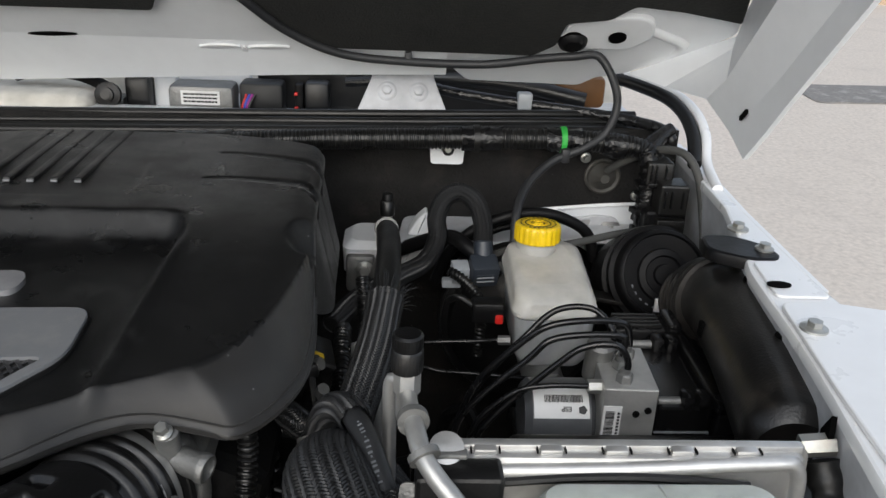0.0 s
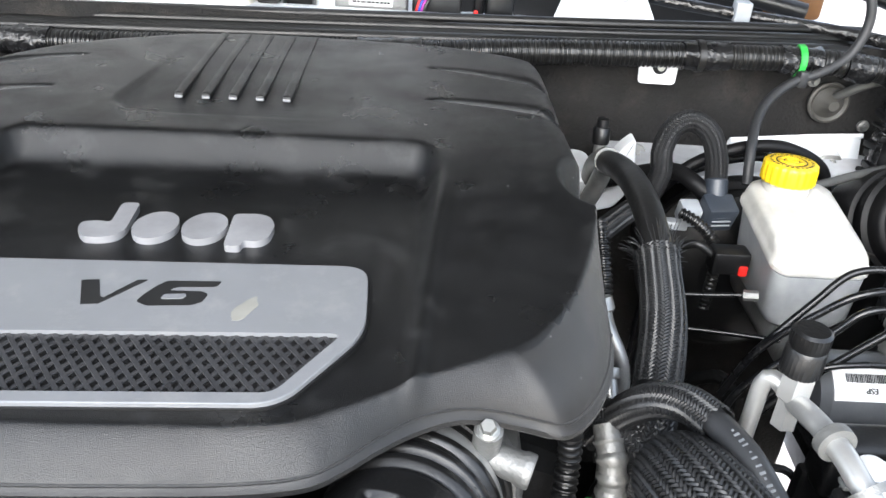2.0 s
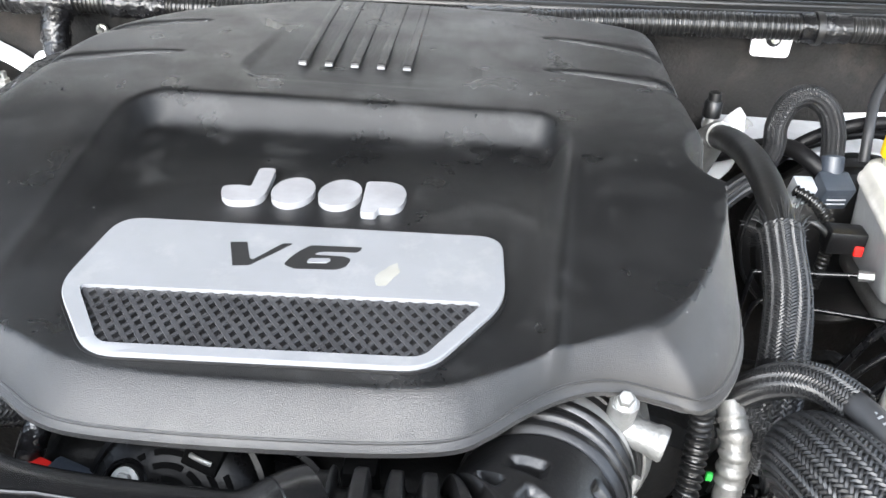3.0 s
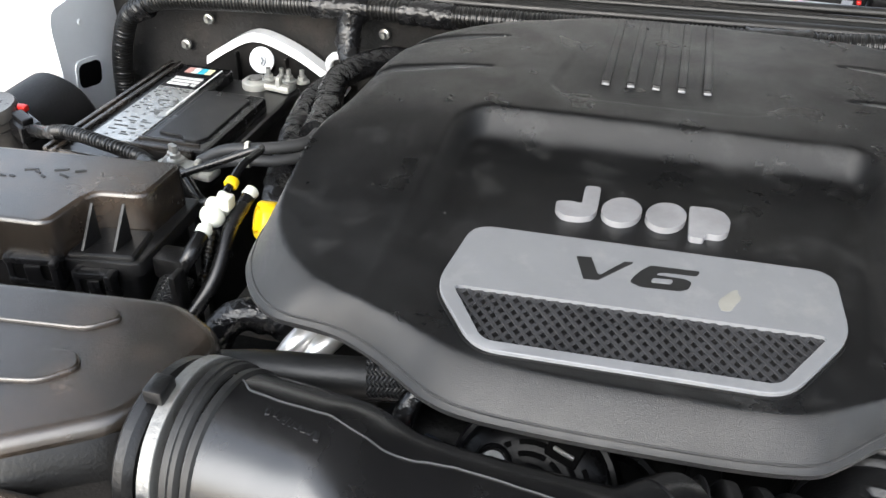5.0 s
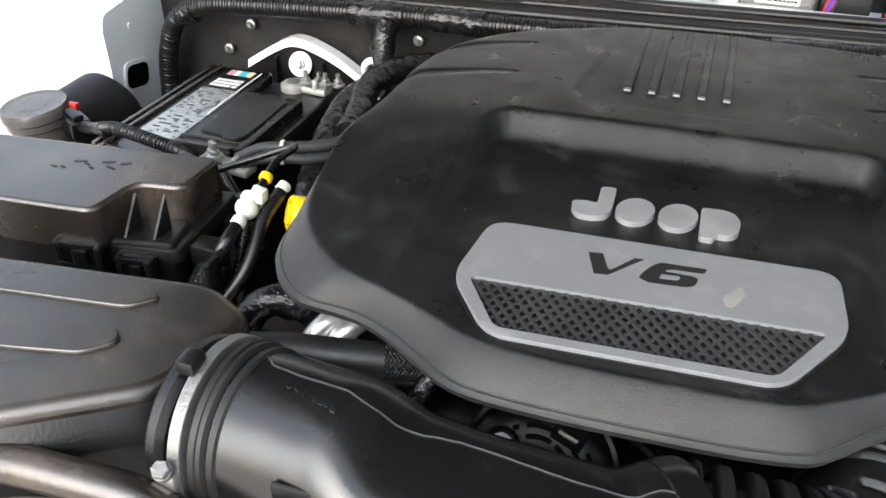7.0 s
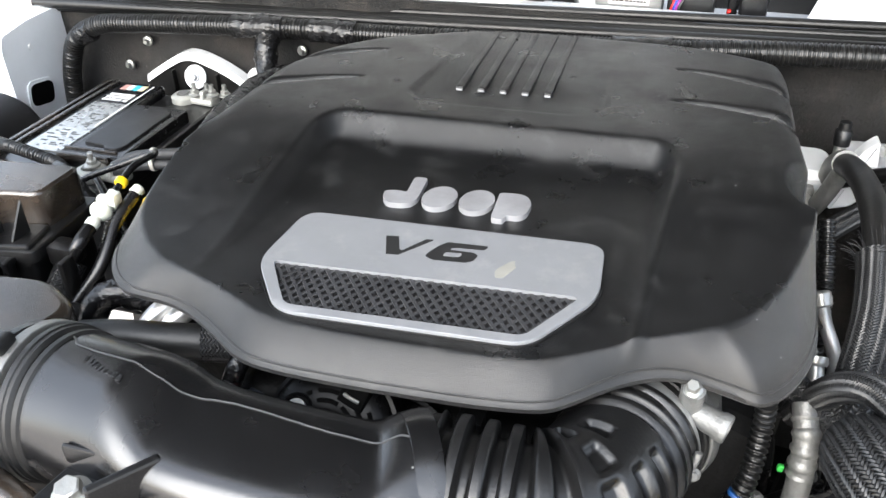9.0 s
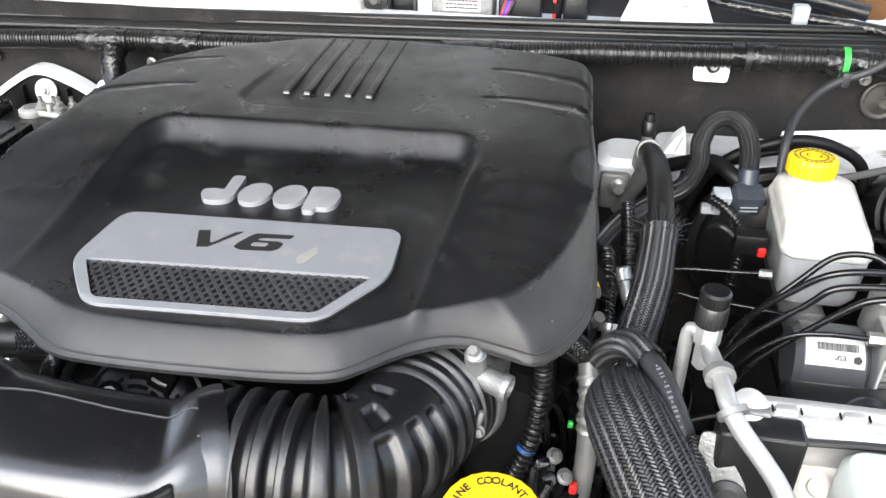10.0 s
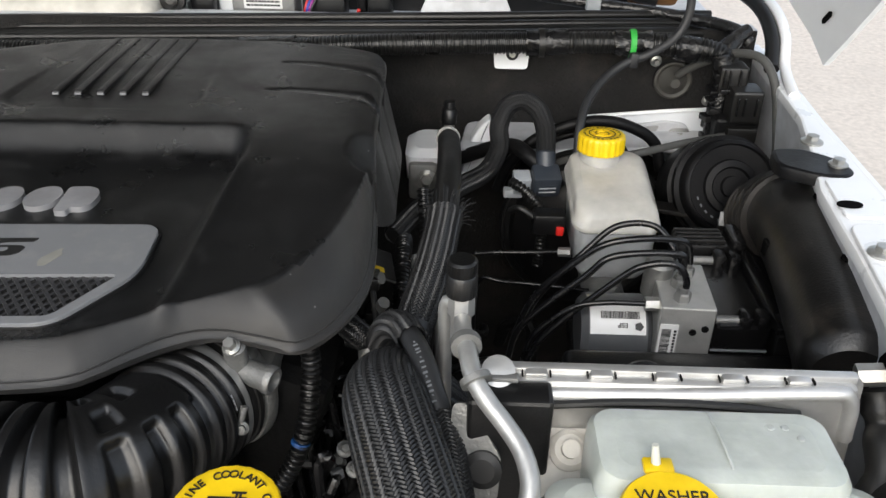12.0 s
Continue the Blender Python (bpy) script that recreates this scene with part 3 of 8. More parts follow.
rows3 = [[(0.636, 0.024, 0.0), (0.678, 0.044, 0.030), (0.705, 0.104, 0.080), (0.723, 0.116, 0.130), (0.729, 0.129, 0.171)],
         [(0.746, 0.119, 0.0), (0.730, 0.137, 0.030), (0.707, 0.160, 0.086), (0.7245, 0.170, 0.132), (0.729, 0.180, 0.168)],
         [(0.737, 0.17, 0.0), (0.724, 0.19, 0.028), (0.703, 0.215, 0.086), (0.7255, 0.235, 0.132), (0.728, 0.245, 0.163)],
         [(0.698, 0.50, 0.0), (0.700, 0.50, 0.024), (0.693, 0.50, 0.076), (0.722, 0.50, 0.122), (0.724, 0.50, 0.150)],
         [(0.632, 1.18, 0.0), (0.642, 1.18, 0.020), (0.642, 1.18, 0.055), (0.652, 1.18, 0.090), (0.654, 1.18, 0.110)]]
bm = bmesh.new()
skins = [[[bm.verts.new(HM @ V(x + d, y, z)) for x, y, z in row] for row in rows3] for d in (0.0, 0.006)]
for sk in skins:
    for a, b in zip(sk, sk[1:]):
        for k in range(4):
            bm.faces.new((a[k], a[k + 1], b[k + 1], b[k]))
for k in range(4):
    bm.faces.new((skins[0][0][k], skins[0][0][k + 1], skins[1][0][k + 1], skins[1][0][k]))
    bm.faces.new((skins[0][k][4], skins[0][k + 1][4], skins[1][k + 1][4], skins[1][k][4]))
part("side_flange", bm, M_INNER, hood, "white side flange of the hood", angle=14)
part("corner_ridge", tube([HM @ V(*p) for p in ((0.580, 0.139, -0.007), (0.612, 0.134, -0.0035), (0.655, 0.115, -0.003), (0.682, 0.100, -0.003), (0.688, 0.090, -0.0035), (0.682, 0.070, -0.007))], 0.0085, 20), M_INNER, hood)
part("side_slot", prism(rounded([(-0.0028, -0.009), (0.0028, -0.009), (0.0028, 0.009), (-0.0028, 0.009)], 0.001), 0, 0.003, HM @ pose(0.7245, 0.163, 0.133, 0, 82, 0) @ pose(0, 0, -0.003, 0, 180, 0)), M_HOLE, hood)
part("left_flange", prism([(-0.73, 0.1), (-0.72, 0.1), (-0.66, 1.15), (-0.67, 1.15)], -0.01, 0.10, HM), M_INNER, hood)
hb = thing("bracket", (0.34, 0.55, 1.075), "white hinge bracket with two bolts on the cowl", "bracket")
HB = facing((0.34, 0.545, 1.117), (0, -0.8, 0.45), (0, 0, 1))
part("plate", prism(rounded([(-0.066, -0.038), (0.066, -0.038), (0.042, 0.022), (0.04, 0.036), (-0.04, 0.036), (-0.042, 0.022)], 0.008), -0.004, 0.0, HB, bevel=0.0015), M_APRON, hb)
for dx in (-0.021, 0.021):
    part("bolt", joined(lathe([(0.013, 0), (0.013, 0.0015), (0.010, 0.003)], HB @ pose(dx, 0.004, 0), 24), lathe([(0.0065, 0.003), (0.0065, 0.008), (0.005, 0.009)], HB @ pose(dx, 0.004, 0), 6)), M_APRON, hb, "painted bolt with washer")
part("slot", prism([(0.0035 * math.cos(a), 0.008 * math.sin(a) + 0.004) for a in np.linspace(0, 6.2832, 20)[:-1]], 0, 0.0008, HB), M_APRON, hb)

# ---- engine cover ----
OUT = [(0.260, -0.015), (0.2655, 0.012), (0.267, 0.045), (0.265, 0.09), (0.258, 0.16), (0.253, 0.25), (0.251, 0.33), (0.248, 0.378), (0.238, 0.398), (0.20, 0.415), (0.14, 0.430), (0.08, 0.432), (0.0, 0.436), (-0.08, 0.428),
       (-0.15, 0.402), (-0.205, 0.372), (-0.245, 0.335), (-0.270, 0.295), (-0.283, 0.24), (-0.285, 0.17), (-0.288, 0.10), (-0.298, 0.045), (-0.302, 0.0), (-0.296, -0.035), (-0.286, -0.057), (-0.270, -0.077),
       (-0.250, -0.090), (-0.229, -0.0925), (-0.205, -0.096), (-0.180, -0.106), (-0.155, -0.121), (-0.131, -0.136), (-0.105, -0.1425), (-0.055, -0.1435), (0.0, -0.1415), (0.05, -0.138), (0.085, -0.1315), (0.102, -0.120),
       (0.118, -0.105), (0.135, -0.0915), (0.153, -0.0815), (0.172, -0.075), (0.192, -0.0718), (0.208, -0.0712), (0.222, -0.0720), (0.233, -0.0650), (0.243, -0.0525), (0.252, -0.036)]
CREASE = [(0.263, 0.15), (0.257, 0.075), (0.24, 0.018), (0.213, -0.028), (0.18, -0.053), (0.146, -0.071), (0.096, -0.102), (0.06, -0.114), (0.0, -0.118), (-0.066, -0.119), (-0.117, -0.114), (-0.165, -0.094), (-0.205, -0.080), (-0.235, -0.065), (-0.262, -0.042), (-0.281, -0.01), (-0.29, 0.04), (-0.2925, 0.10)]
WELL = (-0.022, 0.199, 0.171)   # middle, half width, back wall


def smooth(a, b, x):
    t = np.clip((x - a) / (b - a), 0, 1)
    return t * t * (3 - 2 * t)


def line_distance(px, py, pts, closed):
    best = np.full(px.shape, 9.0)
    for i in range(len(pts) if closed else len(pts) - 1):
        (ax, ay), (bx, by) = pts[i], pts[(i + 1) % len(pts)]
        vx, vy = bx - ax, by - ay
        t = np.clip(((px - ax) * vx + (py - ay) * vy) / (vx * vx + vy * vy), 0, 1)
        best = np.minimum(best, np.hypot(px - ax - t * vx, py - ay - t * vy))
    return best


def crease_side(px, py, pts):
    """Above zero on the outer side of the nearest piece of the crease."""
    best, side = np.full(px.shape, 9.0), np.full(px.shape, -1.0)
    for (ax, ay), (bx, by) in zip(pts, pts[1:]):
        vx, vy = bx - ax, by - ay
        t = np.clip(((px - ax) * vx + (py - ay) * vy) / (vx * vx + vy * vy), 0, 1)
        d = np.hypot(px - ax - t * vx, py - ay - t * vy)
        s = vx * (py - ay) - vy * (px - ax)
        side = np.where(d < best, s, side)
        best = np.minimum(best, d)
    return side


def cover_height(x, y):
    """The cover's top surface, without its rim: raised back, sunken middle, rib panel, grooves."""
    top = 1.0535 + 0.0345 * smooth(-0.09, 0.17, y) + 0.003 * smooth(0.2, 0.43, y)
    xs = x - WELL[0] - 0.03 * (y - 0.05)
    yb = y - 0.03 * x
    floor = 1.0535 + 0.0095 * smooth(-0.10, 0.12, y)
    wx = np.abs(xs) + 0.05 * np.clip(0.03 - y, -0.1, 0.3) * (xs > 0) - WELL[1] + 0.06
    wy = yb - WELL[2] + 0.05
    well_d = np.hypot(np.maximum(wx, 0) * 2.1, np.maximum(wy, 0) * 1.2) + np.minimum(np.maximum(wx, wy), 0) - 0.055
    wt_ = (well_d + 0.026) / 0.026
    well = 1 - 0.5 * (1 + np.sqrt(wt_ ** 2 + 0.10) - np.sqrt((wt_ - 1) ** 2 + 0.02))
    z = top * (1 - well) + np.minimum(floor, top) * well
    z = z + 0.0034 * np.exp(-((well_d - 0.004) / 0.011) ** 2) * (1 - smooth(0.08, 0.13, y)) * smooth(-0.11, -0.07, y) * np.where(xs > 0, 1.0, 0.15)
    px_ = np.abs(x + 0.02 - 0.03 * (y - 0.2)) - 0.10 + 0.12 * np.clip(y - 0.24, 0, 1) + 0.03
    py_ = 0.2015 - yb + 0.03
    edge_d = np.hypot(np.maximum(px_ + 0.013, 0) * 0.7, np.maximum(py_, 0)) + np.minimum(np.maximum(px_, py_), 0) - 0.03
    panel = (1 - smooth(-0.005, 0.002, edge_d)) * (1 - 0.85 * smooth(0.225, 0.33, y))
    z = z - 0.0042 * panel
    for sx in (1, -1):
        for y0, dip in ((0.340, 0.035), (0.258, 0.022)):
            u = (sx * (x + 0.02) - 0.155) / 0.11
            mid = y0 + (0.004 if sx > 0 else -0.012) - dip * np.clip(u, 0, 1) ** 1.6 - (0.03 * np.clip(u, 0, 1) if sx < 0 else 0)
            w = 0.002 + 0.012 * np.clip(u, 0, 1)
            on = (u > 0) * np.clip(u * 3, 0, 1)
            d = y - mid
            z = z - on * 0.019 * np.exp(-np.clip(d / w, 0, 9) ** 2 * 2) * (d >= 0) - on * 0.019 * np.exp(-(d / 0.0016) ** 2) * (d < 0)
    z = z - 0.026 * (1 - smooth(0.45, 1.0, np.hypot((x - 0.268) / 0.034, (y - 0.130) / 0.042)))
    z = z - 0.0012 * np.exp(-(((x + 0.19) / 0.010) ** 2 + ((y - 0.078) / 0.010) ** 2))
    return z


def outline_points(pts, n):
    """The closed outline as n points at even angles about the cover's middle."""
    dense = []
    ring = pts + pts[:3]
    for i in range(len(pts)):
        a, b, c, d = [np.array(ring[(i + k - 1) % len(pts)]) for k in range(4)]
        for k in range(24):
            t = k / 24
            dense.append(0.5 * ((2 * b) + (c - a) * t + (2 * a - 5 * b + 4 * c - d) * t * t + (3 * b - a - 3 * c + d) * t ** 3))
    dense = np.array(dense)
    ang = np.unwrap(np.arctan2(dense[:, 1] - 0.14, dense[:, 0] + 0.01))
    order = np.argsort(ang)
    want = np.linspace(ang.min(), ang.min() + 2 * math.pi, n, endpoint=False)
    return np.interp(want, ang[order], dense[order, 0], period=2 * math.pi), np.interp(want, ang[order], dense[order, 1], period=2 * math.pi)


cover = thing("engine_cover", (0, 0.14, 0.98), "large black moulded plastic engine cover with silver plate", "engine cover")
NT, NR = 720, 160
ox, oy = outline_points(OUT, NT)
rr = np.linspace(0.004, 1.0, NR)[:, None]
gx, gy = -0.01 + (ox - -0.01)[None, :] * rr, 0.14 + (oy - 0.14)[None, :] * rr
gz = cover_height(gx, gy)
d_out = line_distance(gx, gy, [(p.x, p.y) for p in spline([(x, y, 0) for x, y in OUT + OUT[:1]], 0.006)][:-1], True)
d_out[-1] = 0
crease_line = [(p.x, p.y) for p in spline([(x, y, 0) for x, y in CREASE], 0.006)]
d_cr = line_distance(gx, gy, crease_line, False)
side_cr = crease_side(gx, gy, crease_line)
# how far down the rim each place lies: 0 at the crease, 1 at the lip, relaxed until it runs smoothly
frac = np.where(side_cr > 0, d_cr / (d_cr + d_out + 1e-6), -d_cr / 0.035)
frac[-1] = np.where(side_cr[-1] > 0, 1.0, frac[-1])
k0 = int(NR * 0.55)
fb, fixed = frac[k0:], (side_cr <= 0)[k0:]
step_r = np.hypot(np.diff(gx, axis=0), np.diff(gy, axis=0))[k0:]
step_t = np.hypot(gx - np.roll(gx, 1, axis=1), gy - np.roll(gy, 1, axis=1))[k0:]
wr, wt = 1 / step_r[1:] ** 2, 1 / step_t[1:-1] ** 2
held = fixed[1:-1]
for _ in range(1500):
    mid = fb[1:-1]
    new_mid = (wr * (fb[:-2] + fb[2:]) + wt * (np.roll(mid, 1, axis=1) + np.roll(mid, -1, axis=1))) / (2 * wr + 2 * wt)
    fb[1:-1] = np.where(held, mid, new_mid)
frac = np.clip(frac, 0, 1)
rim = 1.032 - 0.015 * smooth(0.150, 0.230, gx) * (1 - smooth(0.03, 0.16, gy))
# the front skirt rolls over softly; the side flank leaves a clear crease, runs flat and turns down at its lip
flank = smooth(0.04, 0.24, gx)
fall_ = frac ** 1.25 * (1 - flank) + (0.64 * frac + 0.36 * frac ** 4) * flank
gz = gz * (1 - fall_) + rim * fall_
back = smooth(0.09, 0.17, gy)
gz = gz - back * 0.014 * (1 - np.sqrt(1 - np.clip(1 - d_out / 0.022, 0, 1) ** 2 * 0.99))
bm = bmesh.new()
vs = [[bm.verts.new((gx[i, j], gy[i, j], gz[i, j])) for j in range(NT)] for i in range(NR)]
bm.faces.new(vs[0])
for i in range(NR - 1):
    for j in range(NT):
        bm.faces.new((vs[i][j], vs[i + 1][j], vs[i + 1][(j + 1) % NT], vs[i][(j + 1) % NT])).material_index = int(fall_[i + 1, j] > 0.06)
last = vs[-1]
for grow, fall in ((1.006, 0.0012), (1.006, 0.0045), (0.99, 0.006), (0.985, None)):
    ring = []
    for j in range(NT):
        zb = gz[-1, j]
        hang = 1.022 - 0.05 * float(smooth(0.10, 0.20, oy[j]))
        z = min(hang, zb - 0.008) if fall is None else zb - fall
        flare = 0.022 * float(smooth(0.15, 0.21, oy[j]) * smooth(0.15, 0.235, ox[j])) if fall is None else 0.0
        ring.append(bm.verts.new((-0.01 + (ox[j] + 0.01) * grow + flare, 0.14 + (oy[j] - 0.14) * grow, z)))
    for j in range(NT):
        bm.faces.new((last[j], ring[j], ring[(j + 1) % NT], last[(j + 1) % NT])).material_index = 1
    last = ring
shell = part("shell", bm, M_COVER, cover, "grained black plastic shell", angle=50)
shell.data.materials.append(M_SKIRT)

lip = [j for j in range(NT) if side_cr[-1, j] > 0]
lip = lip[next((k + 1 for k in range(len(lip) - 1) if lip[k + 1] - lip[k] > 1), 0):] + lip[:next((k + 1 for k in range(len(lip) - 1) if lip[k + 1] - lip[k] > 1), 0)]
part("lip_bead", tube([(gx[-2, j], gy[-2, j], gz[-2, j] + 0.0002) for j in lip[4:-4:6]], 0.0009, 6, 0.006), M_SKIRT, cover)


def plate_z(x, y):
    return 1.0605 + 0.055 * y if y > -0.06 else 1.0572 + 0.06 * (y + 0.06)


def laid(poly, lo, hi, bevel=0.0):
    """A slab that lies on the slope of the plate."""
    b = prism(poly, 0, 1, bevel=0)
    for v in b.verts:
        v.co.z = plate_z(v.co.x, v.co.y) + (hi if v.co.z > 0.5 else lo)
    return b


PLATE = rounded([(-0.139, 0.0095), (0.105, 0.0205), (0.108, -0.044), (0.069, -0.1035), (-0.111, -0.1125), (-0.148, -0.062)], 0.016, 6)
GRILLE = [(-0.137, -0.0595), (0.0955, -0.0465), (0.0645, -0.0955), (-0.107, -0.1045)]
part("plate_rim", laid([(x * 1.012 + 0.0002, (y + 0.046) * 1.02 - 0.046) for x, y in PLATE], -0.008, 0.0002), M_PLASTIC, cover)
# the silver plate: a ring round the grille opening
bm = bmesh.new()
go = rounded(GRILLE, 0.007, 6)


def ring_faces(bm, outer_, inner_):
    """Bridges two outlines that run the same way round, by angle."""
    def sorted_ring(pts, c):
        return sorted(pts, key=lambda p: math.atan2(p[1] - c[1], p[0] - c[0]))
    c = (-0.02, -0.074)
    a, b = sorted_ring(outer_, c), sorted_ring(inner_, c)

    def at(ring, ang):
        d = V(math.cos(ang), math.sin(ang), 0)
        best = None
        for i in range(len(ring)):
            p, q = V(*ring[i], 0) - V(*c, 0), V(*ring[(i + 1) % len(ring)], 0) - V(*c, 0)
            den = d.cross(q - p).z
            if abs(den) < 1e-12:
                continue
            t, u = p.cross(q - p).z / den, p.cross(d).z / den
            if t > 0 and -1e-6 <= u <= 1 + 1e-6:
                best = t if best is None else max(best, t)
        return (c[0] + d.x * best, c[1] + d.y * best)
    angs = sorted({round(math.atan2(p[1] - c[1], p[0] - c[0]), 5) for p in a + b})
    return [at(a, g) for g in angs], [at(b, g) for g in angs]


ra, rb = ring_faces(bm, PLATE, go)
n = len(ra)
lev = [[bm.verts.new((x, y, plate_z(x, y) + h)) for x, y in ring] for ring, h in ((ra, -0.002), (ra, 0.0026), ([(x * 0.996 - 0.0001, (y + 0.046) * 0.99 - 0.046) for x, y in ra], 0.003), (rb, 0.003), (rb, -0.004))]
for a, b in zip(lev, lev[1:]):
    for k in range(n):
        bm.faces.new((a[k], a[(k + 1) % n], b[(k + 1) % n], b[k]))
plate = part("nameplate", bm, M_PLATE, cover, "scuffed silver plastic plate", angle=30)
part("grille_backing", laid([(x, y) for x, y in GRILLE], -0.0075, -0.004), M_HOLE, cover)
# crossed bars of the grille
M_MESH = mat("grey_black_mesh_plastic", (0.034, 0.034, 0.036), 0.34)
bm = bmesh.new()
gp = [V(*p, 0) for p in GRILLE]


def clip_bar(p, d):
    hits = []
    for i in range(4):
        a, b = gp[i], gp[(i + 1) % 4]
        den = d.cross(b - a).z
        if abs(den) > 1e-9:
            t, u = (a - p).cross(b - a).z / den, (a - p).cross(d).z / den
            if 0 <= u <= 1:
                hits.append(t)
    return (min(hits), max(hits)) if len(hits) > 1 else None


for way in (1, -1):
    d = V(math.cos(radians(54 * way + 3)), math.sin(radians(54 * way + 3)), 0)
    side = V(-d.y, d.x, 0)
    for k in range(-40, 41):
        p = V(-0.02, -0.075, 0) + side * (k * 0.0066)
        span = clip_bar(p, d)
        if span and span[1] - span[0] > 0.003:
            mid, ln = p + d * (span[0] + span[1]) / 2, span[1] - span[0]
            b = bmesh.new()
            for t in (span[0], span[1]):
                q = p + d * t
                z = plate_z(q.x, q.y)
                for w, h in ((-0.0021, -0.0045), (-0.0013, 0.0010 - 0.0003 * (way > 0)), (0.0013, 0.0010 - 0.0003 * (way > 0)), (0.0021, -0.0045)):
                    bm.verts.new((q.x + side.x * w, q.y + side.y * w, z + h))
            bm.verts.ensure_lookup_table()
            v = bm.verts[-8:]
            for i in range(3):
                bm.faces.new((v[i], v[i + 1], v[i + 5], v[i + 4]))
            b.free()
tagged(part("mesh", bm, M_MESH, cover, "black diamond mesh", smooth=False), kind="stuff")
# the engine's mark, sunk dark into the plate
VX = [(-0.063, -0.0094), (-0.0531, -0.008), (-0.0473, -0.0242), (-0.045, -0.0251), (-0.0311, -0.0068), (-0.0253, -0.006), (-0.046, -0.0303), (-0.0556, -0.0316)]
SX = [(-0.0258, -0.0268), (-0.0235, -0.0205), (-0.0192, -0.0129), (-0.0136, -0.0062), (0.0185, -0.0042), (0.0162, -0.0092), (-0.0039, -0.0108), (-0.0080, -0.0122), (-0.0092, -0.0139), (-0.0089, -0.0156), (0.0091, -0.0149), (0.0133, -0.0172), (0.0114, -0.0242), (0.0062, -0.0277), (-0.0188, -0.03)]
for nm, poly in (("mark_v", VX), ("mark_six", rounded(SX, 0.0016, 3))):
    part(nm, laid(poly, 0.0026, 0.0033), M_INK, plate, "dark sunken numeral" if nm == "mark_six" else "dark sunken letter")
    # shifted black copy paints the shade along the cut's far edge
    part("cut_edge", laid([(x, y + 0.0009) for x, y in poly], 0.0026, 0.00315), M_PLASTIC, plate, "black rim painted as shade of the cut")
part("mark_bar", laid(rounded([(-0.0124, -0.0229), (-0.0114, -0.0193), (0.0006, -0.0178), (0.0014, -0.0199), (-0.0006, -0.0225), (-0.0117, -0.0236)], 0.001, 3), 0.003, 0.0038), M_PLATE, plate)
bm = laid([(0.0372 + (0.0048 + 0.0008 * math.cos(2 * a)) * math.cos(a) + 0.004 * math.sin(a) + 0.0006 * math.sin(5 * a), -0.0288 + 0.0115 * math.sin(a) + 0.0008 * math.cos(4 * a)) for a in np.linspace(0, 6.2832, 28)[:-1]], 0.0028, 0.0032)
part("glue_stain", bm, mat("yellowed_glue_stain", (0.245, 0.24, 0.215), 0.36), plate, "yellowish dried stain")
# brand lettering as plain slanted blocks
BLK = [[(-0.0683, 0.082), (-0.0564, 0.083), (-0.0562, 0.0625), (-0.0561, 0.0495), (-0.0599, 0.0419), (-0.0685, 0.0385), (-0.0799, 0.0383), (-0.086, 0.0458), (-0.087, 0.0558), (-0.0757, 0.0585), (-0.068, 0.0565)]]
for cx0, cy0 in ((-0.0386, 0.0565), (-0.0067, 0.0583)):
    BLK.append([(cx0 + 0.0144 * math.cos(a) + 0.002 * math.sin(a), cy0 + 0.0168 * math.sin(a)) for a in np.linspace(0, 6.2832, 25)[:-1]])
BLK.append([(0.0094, 0.0752), (0.0184, 0.0758), (0.0251, 0.0767), (0.0342, 0.0736), (0.0389, 0.0633), (0.0374, 0.0489), (0.0314, 0.0426), (0.0214, 0.0430), (0.0205, 0.0363), (0.01, 0.0361)])
for poly in BLK:
    b = prism(rounded(poly, 0.004, 4) if len(poly) < 12 else poly, 0, 1)
    for v in b.verts:
        v.co.z = 1.0585 + 0.06 * (v.co.y - 0.02) + (0.0055 if v.co.z > 0.5 else 0.0)
    part("badge_block", b, M_LETTER, cover, "raised satin silver block")
for k in range(5):
    x = -0.072 + 0.0225 * k
    RM = Matrix.Translation((x + 0.001, 0.327 + 0.001 * k, 1.0866)) @ pose(0, 0, 0, 0.9, 0, -0.5)
    bar = part("rib", rbox(RM.translation, (0.0084, 0.172, 0.0085), 0.0022, pose(0, 0, 0, 0.9, 0, -0.5)), M_COVER, cover)
    part("rib_tip", rbox((x + 0.0003, 0.2405 + 0.001 * k, 1.0862), (0.0070, 0.0022, 0.0026), 0.001), M_PLATE, bar, "grey rib end")

# ---- engine block and dark lower parts of the bay ----
eng = thing("engine", (0, 0.1, 0.25), "dark engine block and accessories under the cover", "engine")
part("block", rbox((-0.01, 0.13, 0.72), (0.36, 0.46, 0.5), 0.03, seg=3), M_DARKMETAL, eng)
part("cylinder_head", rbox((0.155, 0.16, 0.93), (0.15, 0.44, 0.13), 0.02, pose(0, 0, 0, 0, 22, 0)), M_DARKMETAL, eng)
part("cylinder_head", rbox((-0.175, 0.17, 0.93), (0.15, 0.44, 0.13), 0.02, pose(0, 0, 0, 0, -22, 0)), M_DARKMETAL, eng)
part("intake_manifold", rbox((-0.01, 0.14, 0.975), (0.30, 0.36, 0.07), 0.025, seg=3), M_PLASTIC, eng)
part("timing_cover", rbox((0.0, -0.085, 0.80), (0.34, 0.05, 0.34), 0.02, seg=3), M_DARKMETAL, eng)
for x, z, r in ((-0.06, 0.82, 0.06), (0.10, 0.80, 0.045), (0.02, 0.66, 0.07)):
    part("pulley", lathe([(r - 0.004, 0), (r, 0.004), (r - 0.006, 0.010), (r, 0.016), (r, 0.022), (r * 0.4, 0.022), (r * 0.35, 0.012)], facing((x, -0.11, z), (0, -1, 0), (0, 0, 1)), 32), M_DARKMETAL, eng)
